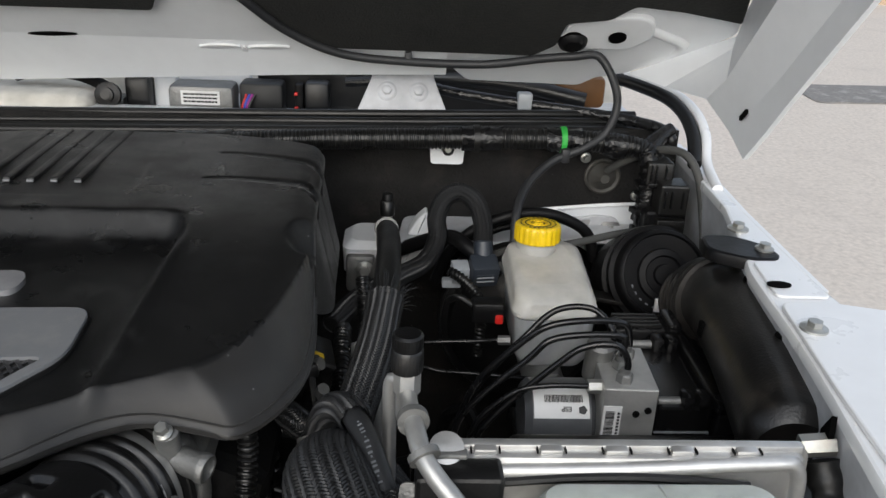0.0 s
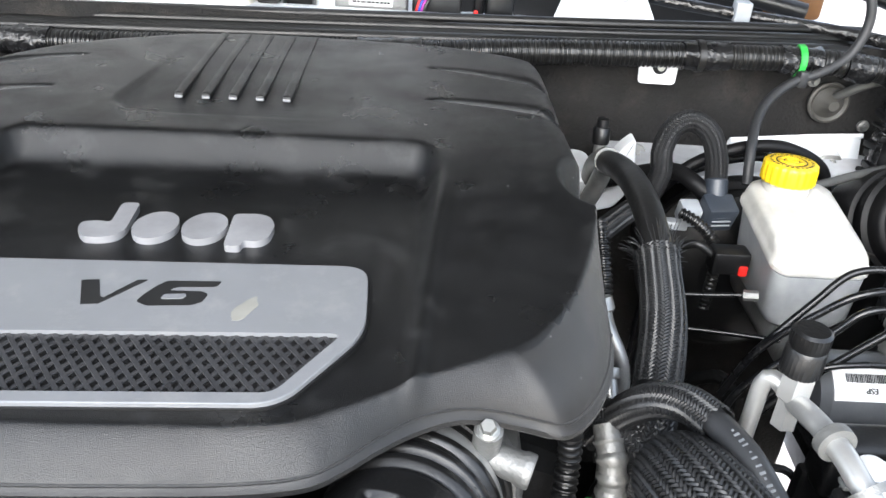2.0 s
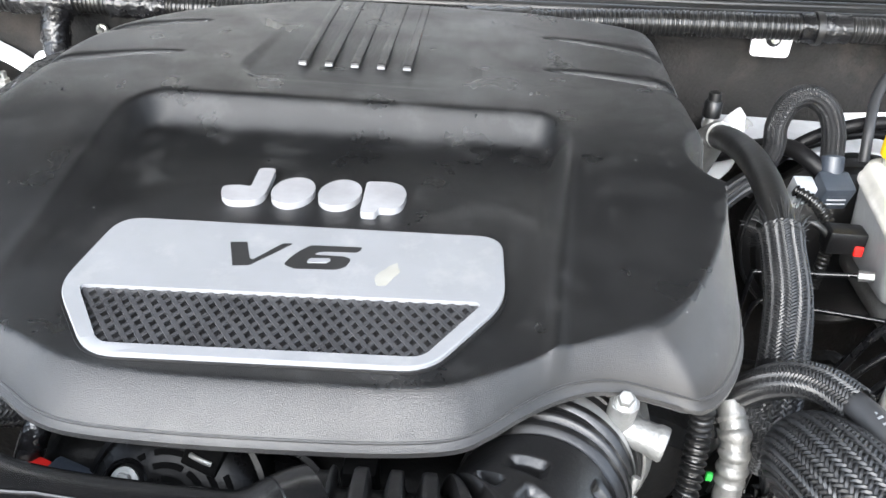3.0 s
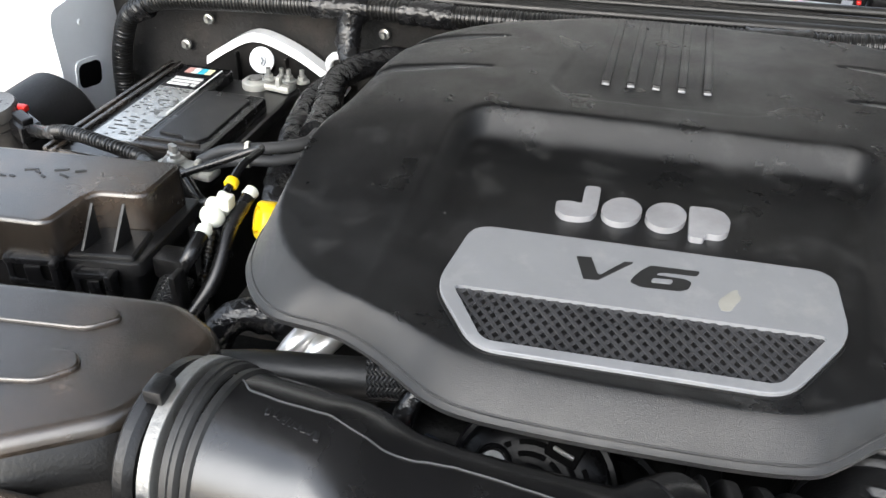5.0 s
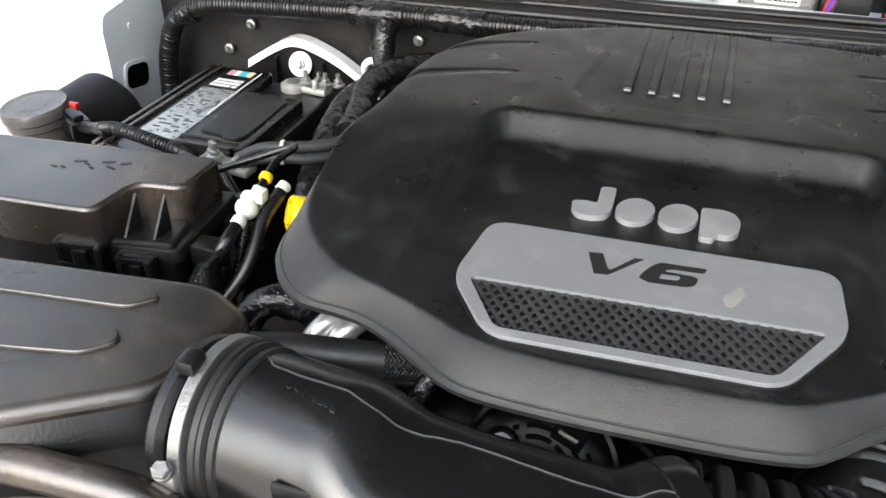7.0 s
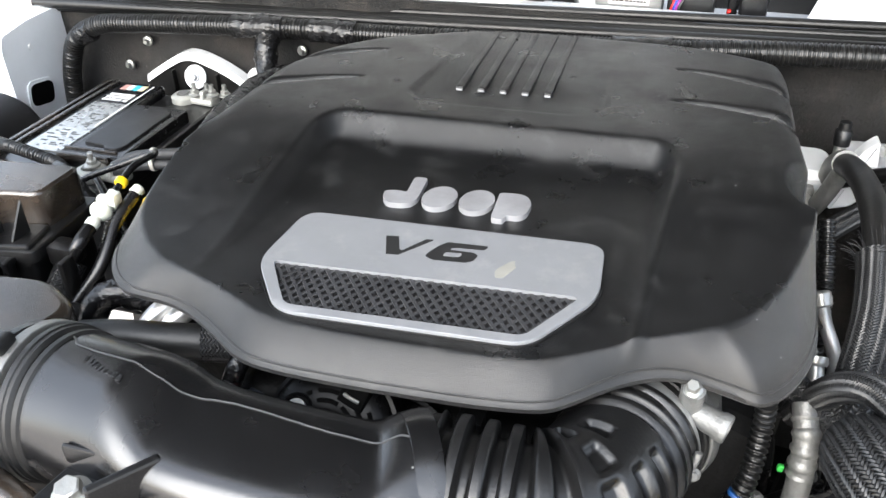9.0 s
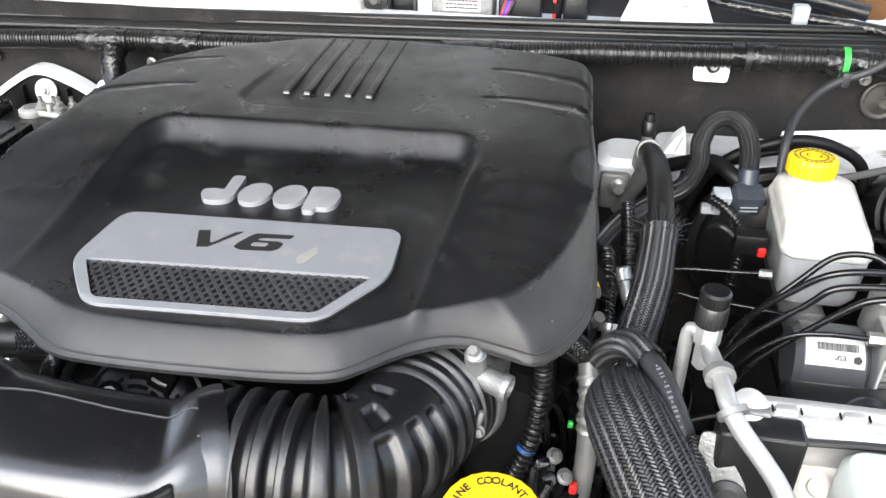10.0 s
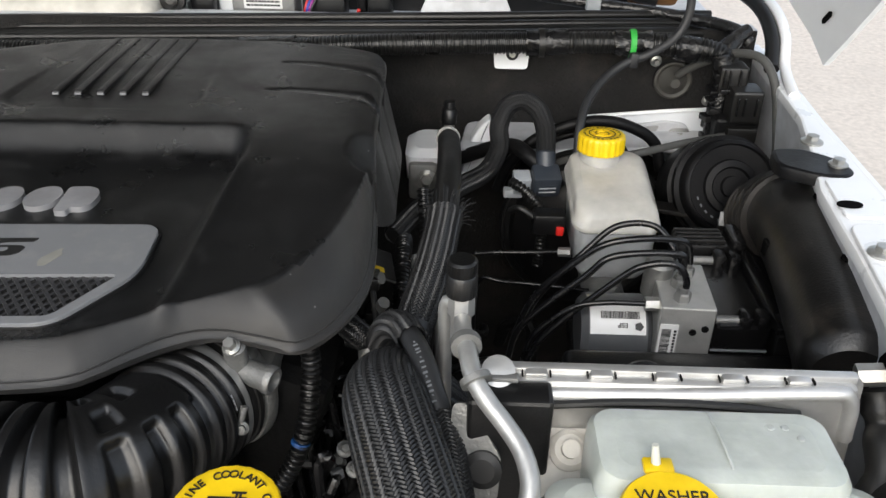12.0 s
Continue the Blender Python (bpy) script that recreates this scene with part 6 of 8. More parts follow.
side = thing("headlamp_plug", (0.63, -0.12, 0.98), "black rubber boot with a steel fitting beside the fender", "plug")
part("fitting", rod((0.610, -0.095, 1.028), (0.632, -0.098, 1.032), 0.008, seg=6), M_STEEL, side, "zinc hexagon fitting")
part("boot", tube([(0.625, -0.10, 1.02), (0.628, -0.115, 1.0), (0.622, -0.14, 0.985), (0.61, -0.16, 0.96)], lambda s, i: 0.012 + 0.0015 * math.sin(s * 900), 16), M_RUBBER, side)
lampb = thing("lamp_housing", (0.63, -0.2, 0.9), "black ribbed plastic lamp housing in front of the bay", "lamp housing")
part("shell", loft([(0.655, -0.195, 0.05, 0.05, 0.02, 0.90), (0.655, -0.195, 0.052, 0.052, 0.02, 0.975), (0.655, -0.195, 0.044, 0.044, 0.02, 0.992)]), M_PLASTIC, lampb)
for k in range(4):
    part("rib", tube([(0.612, -0.225 + 0.02 * k, 0.97), (0.63, -0.225 + 0.02 * k, 0.992), (0.68, -0.225 + 0.02 * k, 0.996)], 0.003, 8), M_GLOSS, lampb)

# ---- hoses in front of the engine ----
bg = thing("radiator_hose", (0.30, -0.1, 0.88), "thick radiator hose in a black braided sleeve", "hose", "braided hoses")
BG = [(0.332, -0.014, 0.90), (0.316, -0.040, 0.944), (0.299, -0.068, 0.980), (0.2920, -0.094, 1.003), (0.2925, -0.122, 1.016), (0.3005, -0.155, 1.021), (0.3155, -0.205, 1.021), (0.337, -0.275, 1.014)]
part("core", tube(BG, 0.0262, 24), M_INK, bg)
tagged(part("sleeve", braid(BG, 0.0275, 44, lay=0.14, lift=0.0007), M_BRAID, bg, "woven black sleeve"), kind="stuff")
th = thing("heater_hose", (0.33, -0.1, 0.95), "slim rubber hose with faint printing and braided sleeves", "hose", "braided hoses")
TH = [(0.270, 0.02, 0.93), (0.278, -0.008, 0.980), (0.288, -0.032, 1.011), (0.299, -0.052, 1.025), (0.308, -0.075, 1.031), (0.3165, -0.098, 1.031), (0.3225, -0.115, 1.025), (0.329, -0.132, 1.016), (0.337, -0.158, 0.998), (0.347, -0.20, 0.97)]
part("hose", tube(TH, 0.0082, 18), M_HOSE, th)
tagged(part("sleeve", braid(TH[:5], 0.0106, 16, lay=0.04, lift=0.0006), M_BRAID, th, "woven black sleeve"), kind="stuff")
tagged(part("sleeve", braid(TH[7:], 0.0108, 16, lay=0.04, lift=0.0006), M_BRAID, th, "woven black sleeve"), kind="stuff")
rng = random.Random(12)
th_line = [p for p in spline(TH, 0.001) if -0.130 < p.y < -0.086]
for k in range(14):
    i = min(len(th_line) - 2, int(k * len(th_line) / 14))
    t = (th_line[i + 1] - th_line[i]).normalized()
    n_ = (V(-0.35, -0.1, 1) - t * t.dot(V(-0.35, -0.1, 1))).normalized()
    part("print_bar", rbox((0, 0, 0), (0.0032 if k % 4 else 0.0012, rng.uniform(0.0008, 0.0017), 0.0005), 0, facing(th_line[i] + n_ * 0.0083, n_, t)), M_GREYPRINT, th)
for nm, pts, r in (("braided_hose", [(0.245, 0.03, 0.965), (0.258, 0.012, 0.968), (0.278, -0.004, 0.962), (0.296, -0.02, 0.952), (0.305, -0.03, 0.93)], 0.0105),
                   ("braided_hose", [(0.20, 0.06, 0.93), (0.236, 0.045, 0.945), (0.262, 0.035, 0.945), (0.285, 0.03, 0.93)], 0.011)):
    ob = thing(nm, pts[2], "short black braided hose among the pipes", "hose", "braided hoses")
    part("core", tube(pts, r - 0.0016, 14), M_INK, ob)
    tagged(part("sleeve", braid(pts, r, 16, lay=0.04, lift=0.0006), M_BRAID, ob, "woven black sleeve"), kind="stuff")
c2 = thing("corrugated_conduit", (0.22, -0.04, 0.86), "slim black corrugated conduit hanging from the cover", "conduit")
part("conduit", ringed([(0.2305, -0.057, 1.010), (0.2313, -0.0623, 0.988), (0.2275, -0.079, 0.950), (0.216, -0.090, 0.918), (0.196, -0.095, 0.888), (0.165, -0.09, 0.86)], 0.0076, 0.0048, 0.0024), M_CONDUIT, c2)
part("blue_band", sweep(bmesh.new(), spline([(0.2238, -0.0835, 0.9388), (0.2228, -0.0845, 0.9360)], 0.001), 0.0074, 16), mat("blue_tape", (0.012, 0.06, 0.20), 0.4), c2, "blue tape band")
c3 = thing("corrugated_conduit", (0.29, 0.13, 0.86), "slim black corrugated conduit beside the cover", "conduit")
part("conduit", ringed([(0.281, 0.21, 0.945), (0.283, 0.18, 0.955), (0.284, 0.14, 0.945), (0.285, 0.10, 0.92), (0.286, 0.085, 0.89)], 0.0088, 0.0044), M_CONDUIT, c3)
acl = thing("aluminium_pipe", (0.285, 0.05, 0.85), "bright aluminium pipe with a ribbed fitting", "pipe")
part("pipe", tube([(0.286, 0.078, 0.945), (0.288, 0.062, 0.93), (0.289, 0.045, 0.90), (0.289, 0.03, 0.84)], 0.0072, 14), M_PIPE, acl)
part("collar", lathe([(0.010, 0), (0.011, 0.003), (0.010, 0.008)], facing((0.2865, 0.074, 0.941), (0, 0.6, 0.8)), 24), M_PIPE, acl)
rf = thing("ribbed_fitting", (0.255, -0.02, 0.86), "grey crimped metal hose fitting low in the bay", "fitting")
part("body", sweep(bmesh.new(), spline([(0.268, -0.005, 0.965), (0.271, -0.022, 0.95), (0.2725, -0.03, 0.93), (0.274, -0.033, 0.89), (0.272, -0.033, 0.82)], 0.002), lambda s, i: 0.0095, 16), M_CAST, rf)
part("crimp", sweep(bmesh.new(), spline([(0.2695, -0.013, 0.958), (0.2715, -0.024, 0.948), (0.272, -0.030, 0.932), (0.2725, -0.032, 0.918)], 0.0012), lambda s, i: 0.0098 + 0.0013 * math.cos(2 * math.pi * s / 0.012), 24), M_CAST, rf, "crimped bright collar")
part("clip", rbox((0.2575, -0.034, 0.922), (0.005, 0.004, 0.007), 0.0015), M_GREEN, rf, "small green clip")
for i, (p, q) in enumerate((((0.265, 0.06, 0.955), (0.275, 0.05, 0.975)), ((0.262, 0.07, 0.985), (0.272, 0.066, 0.990)))):
    ob = thing("wiring_plug", p, "small plug and leads tucked beside the cover", "plug", "small plugs")
    part("body", rbox(p, (0.016, 0.02, 0.014), 0.003), M_PLASTIC, ob)
    part("lead", tube([p, ((p[0] + q[0]) / 2, p[1] - 0.02, p[2] - 0.02), (q[0], q[1] - 0.03, q[2] - 0.07)], 0.003, 8), M_RUBBER, ob)
    part("terminal", rod(p, q, 0.0055, seg=12), M_CAST, ob, "bright metal terminal")
tag_ = thing("dipstick_tag", (0.268, 0.095, 0.97), "black tag with a yellow printed mark", "tag")
part("plate", rbox((0.270, 0.095, 0.985), (0.022, 0.05, 0.004), 0.002, pose(0, 0, 0, 0, 25, 10)), M_PLASTIC, tag_)
part("mark", rbox((0.268, 0.082, 0.989), (0.010, 0.008, 0.001), 0, pose(0, 0, 0, 0, 25, 10)), M_YELLOW, tag_, "yellow mark")
junk = random.Random(21)
for k in range(26):
    x, y = junk.uniform(0.15, 0.50), junk.uniform(-0.09, 0.20)
    z = junk.uniform(0.78, 0.88)
    ob = thing("wiring_lead", (x, y, z), "dark wiring lead low in the bay", "lead", "leads low in the bay")
    a = V(x, y, z)
    b = a + V(junk.uniform(-0.09, 0.09), junk.uniform(-0.05, 0.05), junk.uniform(-0.05, 0.03))
    part("lead", tube([a, (a + b) / 2 + V(junk.uniform(-0.03, 0.03), junk.uniform(-0.03, 0.03), 0.02), b, b - V(0.01, 0.01, 0.2)], junk.uniform(0.003, 0.007), 8), junk.choice((M_RUBBER, M_CONDUIT, M_DARKMETAL)), ob)
for k in range(16):
    a = V(junk.uniform(0.20, 0.31), junk.uniform(-0.07, 0.03), junk.uniform(0.86, 0.925))
    b = a + V(junk.uniform(-0.05, 0.05), junk.uniform(-0.03, 0.03), junk.uniform(-0.03, 0.01))
    ob = thing("wiring_lead", a, "glossy dark lead and clip low in the bay", "lead", "leads low in the bay")
    part("lead", tube([a + V(-0.02, 0.03, -0.06), a, (a + b) / 2 + V(0, 0, 0.012), b, b - V(-0.01, 0.0, 0.12)], junk.uniform(0.002, 0.0048), 8), junk.choice((M_GLOSS, M_GLOSS, M_INTAKE, M_CONDUIT)), ob)
    part("clip", rbox((a + b) / 2 + V(0, 0, 0.013), (0.010, 0.008, 0.009), 0.002, pose(0, 0, 0, junk.uniform(-30, 30), 0, junk.uniform(0, 90))), junk.choice((M_PLASTIC, M_GLOSS, M_MOTOR)), ob)
for x, y, z in ((0.247, -0.032, 0.880), (0.2414, -0.037, 0.870), (0.257, -0.0494, 0.875)):
    ob = thing("small_bolt", (x, y, z), "small pale bolt and clip low in the bay", "bolt", "small bolts")
    part("head", hexbolt((x, y, z), (0.3, -0.5, 0.8), 0.0040, 0.006), M_CAST, ob)
    part("washer", lathe([(0.0072, 0), (0.0072, 0.0012), (0.0042, 0.0014)], facing((x, y, z), (0.3, -0.5, 0.8), (0, 0, 1)), 24), M_CAST, ob)
    part("shank", rod((x, y, z), (x - 0.01, y + 0.01, z - 0.06), 0.004), M_DARKMETAL, ob)
ob = thing("red_plug", (0.2655, -0.047, 0.83), "small red plug low in the bay", "plug")
part("body", rbox((0.2655, -0.047, 0.860), (0.007, 0.007, 0.012), 0.002), M_RED, ob)
part("foot", rod((0.2655, -0.047, 0.856), (0.262, -0.04, 0.72), 0.004), M_DARKMETAL, ob)

cr = thing("coolant_filler", (0.21, -0.217, 0.85), "yellow coolant cap lettered in black on a dark neck", "filler cap")
CC = pose(0.210, -0.217, 1.0125, 5, 0, 0)
part("neck", joined(lathe([(0.024, -0.16), (0.024, -0.012)], CC, 32), lathe([(0.033, -0.165), (0.040, -0.155), (0.040, -0.12), (0.024, -0.10)], CC, 32)), M_PLASTIC, cr)
cc = part("cap", lathe([(0.0305, -0.014), (0.0318, -0.012), (0.0320, 0.001), (0.0310, 0.0035), (0.0290, 0.0045), (0.0275, 0.0042), (0.015, 0.0046)], CC, 72, (24, 0.0005)), M_YELLOW, cr, "yellow cap with black lettering")
text = "ENGINE COOLANT ONLY"
for k, ch in enumerate(text):
    if ch != " ":
        a = 196 - 212 * k / (len(text) - 1)
        part("letter", lettering(ch, 0.0074, CC @ pose(0.0236 * math.cos(radians(a)), 0.0236 * math.sin(radians(a)), 0.0050, 0, 0, a - 90)), M_INK, cc)
# the sign of a tank: outline, neck at one corner, wavy fluid
wave = [(-0.0105 + 0.021 * k / 32, -0.0030 + 0.0016 * abs(math.sin(math.pi * k / 8))) for k in range(33)] + [(0.0105, -0.012), (-0.0105, -0.012)]
part("symbol_fluid", prism(wave[::-1], 0.0048, 0.0053, CC), M_INK, cc)
for c, s in (((-0.0105, -0.001), (0.0016, 0.016)), ((0.0105, -0.001), (0.0016, 0.016)), ((-0.0028, 0.0068), (0.0170, 0.0016)), ((0.0088, 0.0068), (0.0050, 0.0016)), ((0.0050, 0.0086), (0.0013, 0.0034)), ((0.0072, 0.0086), (0.0013, 0.0034)), ((0.0061, 0.0107), (0.0085, 0.0014))):
    part("symbol_line", rbox((0, 0, 0), (*s, 0.0005), 0, CC @ pose(*c, 0.0051)), M_INK, cc)

# ---- intake: throttle body, bellows, tube, air box ----
tb = thing("throttle_body", (0.16, -0.09, 0.93), "cast aluminium throttle body with clamp and bolts", "throttle body")
TA = V(0.45, 0.88, -0.12).normalized()
TC = V(0.1485, -0.0705, 0.9665)
part("bore", rod(TC + TA * 0.006, TC + TA * 0.05, 0.0400, seg=48, bevel=0.003), M_CAST, tb)
part("clamp_band", lathe([(0.0475, -0.008), (0.0482, -0.007), (0.0482, 0.006), (0.0475, 0.007)], facing(TC - TA * 0.004, TA, (0, 0, 1)), 56), M_PIPE, tb, "steel band clamp")
part("mouth_flange", lathe([(0.040, 0.0), (0.0495, 0.001), (0.0505, 0.003), (0.0505, 0.011), (0.0485, 0.014), (0.040, 0.016)], facing(TC + TA * 0.016, TA, (0, 0, 1)), 56), M_CAST, tb)
part("flange", rbox(TC + V(0.028, 0.010, 0.016), (0.030, 0.018, 0.05), 0.006), M_CAST, tb)
part("lug", rod((0.180, -0.068, 0.990), (0.180, -0.075, 1.022), 0.0085, bevel=0.002), M_CAST, tb)
part("bolt", hexbolt((0.1795, -0.077, 1.021), (-0.1, -0.45, 0.9), 0.0047, 0.009, 1.4), M_STEEL, tb, "bright bolt")
part("port", lathe([(0.0095, -0.034), (0.0098, -0.008), (0.0108, -0.006), (0.0108, -0.001), (0.0100, 0.0), (0.0082, 0.0), (0.0076, -0.010), (0.001, -0.011)], facing((0.2075, -0.079, 0.9925), (0.92, -0.34, -0.12), (0, 0, 1)), 32), M_CAST, tb, "open cast port")
part("motor_housing", rbox((0.186, -0.040, 0.965), (0.036, 0.05, 0.06), 0.01), M_CAST, tb)
part("gasket", lathe([(0.0455, 0.0), (0.0485, 0.001), (0.0485, 0.005), (0.0455, 0.006)], facing(TC + TA * 0.009, TA, (0, 0, 1)), 56), M_RUBBER, tb, "black rubber gasket")
part("clamp_screw", joined(rod((0.186, -0.104, 0.972), (0.1895, -0.099, 0.986), 0.0028, seg=12), hexbolt((0.1875, -0.105, 0.971), (0.1, -0.8, 0.3), 0.0036, 0.005)), M_CAST, tb, "clamp screw")

ih = thing("intake_hose", (0.08, -0.17, 0.93), "black rubber intake bellows curving into the throttle body", "hose")
BL = [(0.020, -0.184, 0.996), (0.045, -0.183, 0.995), (0.070, -0.182, 0.994), (0.092, -0.180, 0.993), (0.110, -0.171, 0.991), (0.1225, -0.154, 0.987), (0.1315, -0.129, 0.981), (0.139, -0.101, 0.973), (0.1475, -0.073, 0.967)]
bl = spline(BL, 0.0012)
tot = sum((q - p).length for p, q in zip(bl, bl[1:]))
fr_ = frames_along(bl)


def on_bellows(u, ang, r):
    i = max(0, min(len(bl) - 1, int(u * len(bl))))
    t = fr_[i][0]
    up = (V(0, 0, 1) - t * t.z).normalized()
    return bl[i] + (up * math.cos(radians(ang)) + t.cross(up) * math.sin(radians(ang))) * r


def bellows_r(u, ang):
    """Square folds on the straight, slots round the outside of the bend, two pockets on its top, shallow folds by the clamp."""
    if u < 0.03 or u > 0.95:
        return 0.0460
    straight = 1 - float(smooth(0.42, 0.44, u))
    bend = 1 - straight - float(smooth(0.71, 0.74, u))
    close = float(smooth(0.71, 0.74, u))
    fold = math.tanh(4.0 * math.cos(2 * math.pi * (u * tot - 0.004) / 0.0168) + 0.2)
    low = 0.5 - 0.5 * fold
    slots = bend * low * float(smooth(30, 36, ang - 30 * (u - 0.5)) * (1 - smooth(140, 150, ang)))
    pockets = 0.0
    for u0, u1, a0, a1 in ((0.455, 0.520, -2, 24), (0.545, 0.620, -22, 6), (0.44, 0.50, -38, -14)):
        pockets += float(smooth(u0, u0 + 0.012, u) * (1 - smooth(u1 - 0.012, u1, u)) * smooth(a0, a0 + 4, ang) * (1 - smooth(a1 - 4, a1, ang)))
    return 0.0490 - 0.0105 * straight * low - 0.0075 * slots - 0.0055 * bend * pockets - 0.0050 * close * low - 0.0012 * bend


bm = bmesh.new()
rings = []
for i in range(len(bl)):
    u = i / (len(bl) - 1)
    rings.append([bm.verts.new(on_bellows(u, 2.5 * k - 180, bellows_r(u, 2.5 * k - 180))) for k in range(144)])
for a, b in zip(rings, rings[1:]):
    for k in range(144):
        bm.faces.new((a[k], a[(k + 1) % 144], b[(k + 1) % 144], b[k]))
part("bellows", bm, M_BELLOWS, ih, angle=60)
part("end_lip", lathe([(0.044, -0.004), (0.0468, -0.003), (0.0468, 0.003), (0.044, 0.004)], facing(TC + TA * 0.008, TA, (0, 0, 1)), 56), M_RUBBER, ih)
part("cuff", lathe([(0.0465, -0.007), (0.0475, -0.006), (0.0475, 0.006), (0.0465, 0.007)], facing(TC - TA * 0.020, TA, (0, 0, 1)), 56), M_RUBBER, ih)

it = thing("intake_tube", (-0.12, -0.2, 0.94), "satin black plastic intake tube between air box and bellows", "intake tube")
TL = [(-0.258, -0.1885, 1.004), (-0.230, -0.190, 1.006), (-0.195, -0.194, 1.008), (-0.15, -0.201, 1.010), (-0.10, -0.207, 1.009), (-0.04, -0.207, 1.006), (0.000, -0.198, 1.001), (0.024, -0.186, 0.997)]
tl = spline(TL, 0.004)
n_t = len(tl)
frt = frames_along(tl)
bm = bmesh.new()
rings = []
for i, p in enumerate(tl):
    u = i / (n_t - 1)
    t = frt[i][0]
    up = (V(0, 0, 1) - t * t.z).normalized()
    sd = t.cross(up)
    flat = float(smooth(0.30, 0.45, u) * (1 - smooth(0.86, 0.97, u)))
    base_r = 0.0515 - 0.004 * float(smooth(0.75, 1.0, u)) - (0.0035 if u < 0.05 else 0.0)
    ring = []
    for k in range(64):
        a = 2 * math.pi * k / 64
        c, s_ = math.cos(a), math.sin(a)
        e = 2.0 + 1.6 * flat
        sup = (abs(c) ** e + abs(s_) ** e) ** (-1 / e)
        r_ = base_r * (1 + (sup - 1) * 0.75) * (1 - 0.04 * flat)
        ring.append(bm.verts.new(p - sd * 0.0 - V(0, 0.004, 0.002) * flat + up * c * r_ * (1 - 0.30 * flat * (c > 0)) + sd * s_ * r_))
    rings.append(ring)
for a, b in zip(rings, rings[1:]):
    for k in range(64):
        bm.faces.new((a[k], a[(k + 1) % 64], b[(k + 1) % 64], b[k]))
seam = []
for u, a in ((0.10, -20), (0.16, -8), (0.22, -6), (0.30, -7), (0.36, -9), (0.42, -14), (0.54, -23), (0.62, -23), (0.70, -21), (0.86, -16), (0.93, -8), (0.97, 4)):
    seam.append((u, a))
su, sa = [p[0] for p in seam], [p[1] for p in seam]
seam = []
for u in np.linspace(0.10, 0.97, 46):
    k, q = divmod(float(np.interp(u, su, sa)) * 64 / 360, 1.0)
    ring = rings[int(u * (n_t - 1))]
    seam.append(ring[int(k) % 64].co.lerp(ring[int(k + 1) % 64].co, q) + V(0, 0, 0.0004))
part("tube", bm, M_INTAKE, it)
part("end_flare", sweep(bmesh.new(), [tl[int(n_t * 0.93) + k] for k in range(0, n_t - int(n_t * 0.93), 1)], lambda s, i: 0.0478 + 0.0022 * min(1.0, s / 0.012), 48), M_INTAKE, it)


def on_tube(u, ang, r):
    i = min(n_t - 1, int(u * (n_t - 1)))
    t = frt[i][0]
    up = (V(0, 0, 1) - t * t.z).normalized()
    return tl[i] + (up * math.cos(radians(ang)) + t.cross(up) * math.sin(radians(ang))) * r


part("mould_seam", tube(seam, 0.0006, 6), M_MESH, it, "fine mould seam")
rng = random.Random(17)
for k in range(13):
    d = 3 + 0.6 * k + rng.uniform(-0.6, 0.6)
    part("print_bar", rbox((0, 0, 0), (rng.uniform(0.0014, 0.0028), rng.uniform(0.003, 0.0055), 0.0006), 0.0002, facing(on_tube(0.205 + 0.0105 * k, d, 0.0516), (0, -math.sin(radians(d)), math.cos(radians(d))), (rng.uniform(-0.3, 0.5), 1, 0))), M_INTAKE, it)
for u, r_ in ((0.115, 0.0535), (0.06, 0.056), (0.08, 0.055)):
    i = int(u * (n_t - 1))
    part("rubber_bead", lathe([(r_ - 0.003, -0.004), (r_, -0.002), (r_, 0.002), (r_ - 0.003, 0.004)], facing(tl[i], frt[i][0], (0, 0, 1)), 64), M_RUBBER, it)
i = int(0.028 * (n_t - 1)) + 1
CLM = facing(tl[i] - frt[i][0] * 0.004, frt[i][0], (0, 0, 1))
clm = part("hose_clamp", lathe([(0.0560, -0.0042), (0.0566, -0.0038), (0.0566, 0.0038), (0.0560, 0.0042)], CLM, 64), M_CAST, it, "bright worm-drive hose clamp")
for k in range(16):
    a = radians(196 + 2.6 * k)
    part("thread", rbox((0, 0, 0), (0.0006, 0.0012, 0.006), 0, CLM @ pose(0.0574 * math.cos(a), 0.0574 * math.sin(a), 0, 0, 0, math.degrees(a)) @ pose(0, 0, 0, 25, 0, 0)), M_DARKMETAL, clm)
SCP = V(-0.2600, -0.2440, 1.010)
part("clamp_housing", rbox(SCP, (0.014, 0.012, 0.018), 0.003), M_STEEL, clm)
part("clamp_screw", hexbolt(SCP + V(0, -0.004, 0.010), (0.1, -0.4, 0.9), 0.0055, 0.008, 1.1), M_CAST, clm)
part("clamp_tab", rbox(CLM @ V(-0.012, 0.0585, -0.006), (0.012, 0.016, 0.010), 0.002), M_PLASTIC, it)
for (p, wd) in ((V(-0.165, -0.262, 1.014), 0.06), (V(-0.018, -0.262, 1.003), 0.05)):
    br = part("bracket", rbox(p, (wd, 0.035, 0.006), 0.002, pose(0, 0, 0, -10, 0, 0)), M_PLASTIC, it)
    part("bracket_wall", rbox(p + V(wd / 2 - 0.004, 0.004, 0.012), (0.006, 0.045, 0.028), 0.002, pose(0, 0, 0, 0, 0, -38)), M_PLASTIC, br)
    part("bracket_wall", rbox(p + V(-0.004, 0.018, 0.012), (wd * 0.8, 0.004, 0.016), 0.002), M_PLASTIC, br)
    part("bolt", hexbolt(p + V(-0.008, -0.004, 0.003), (0, -0.2, 1), 0.0085, 0.012, 1.45), M_STEEL, br, "bright flange bolt")

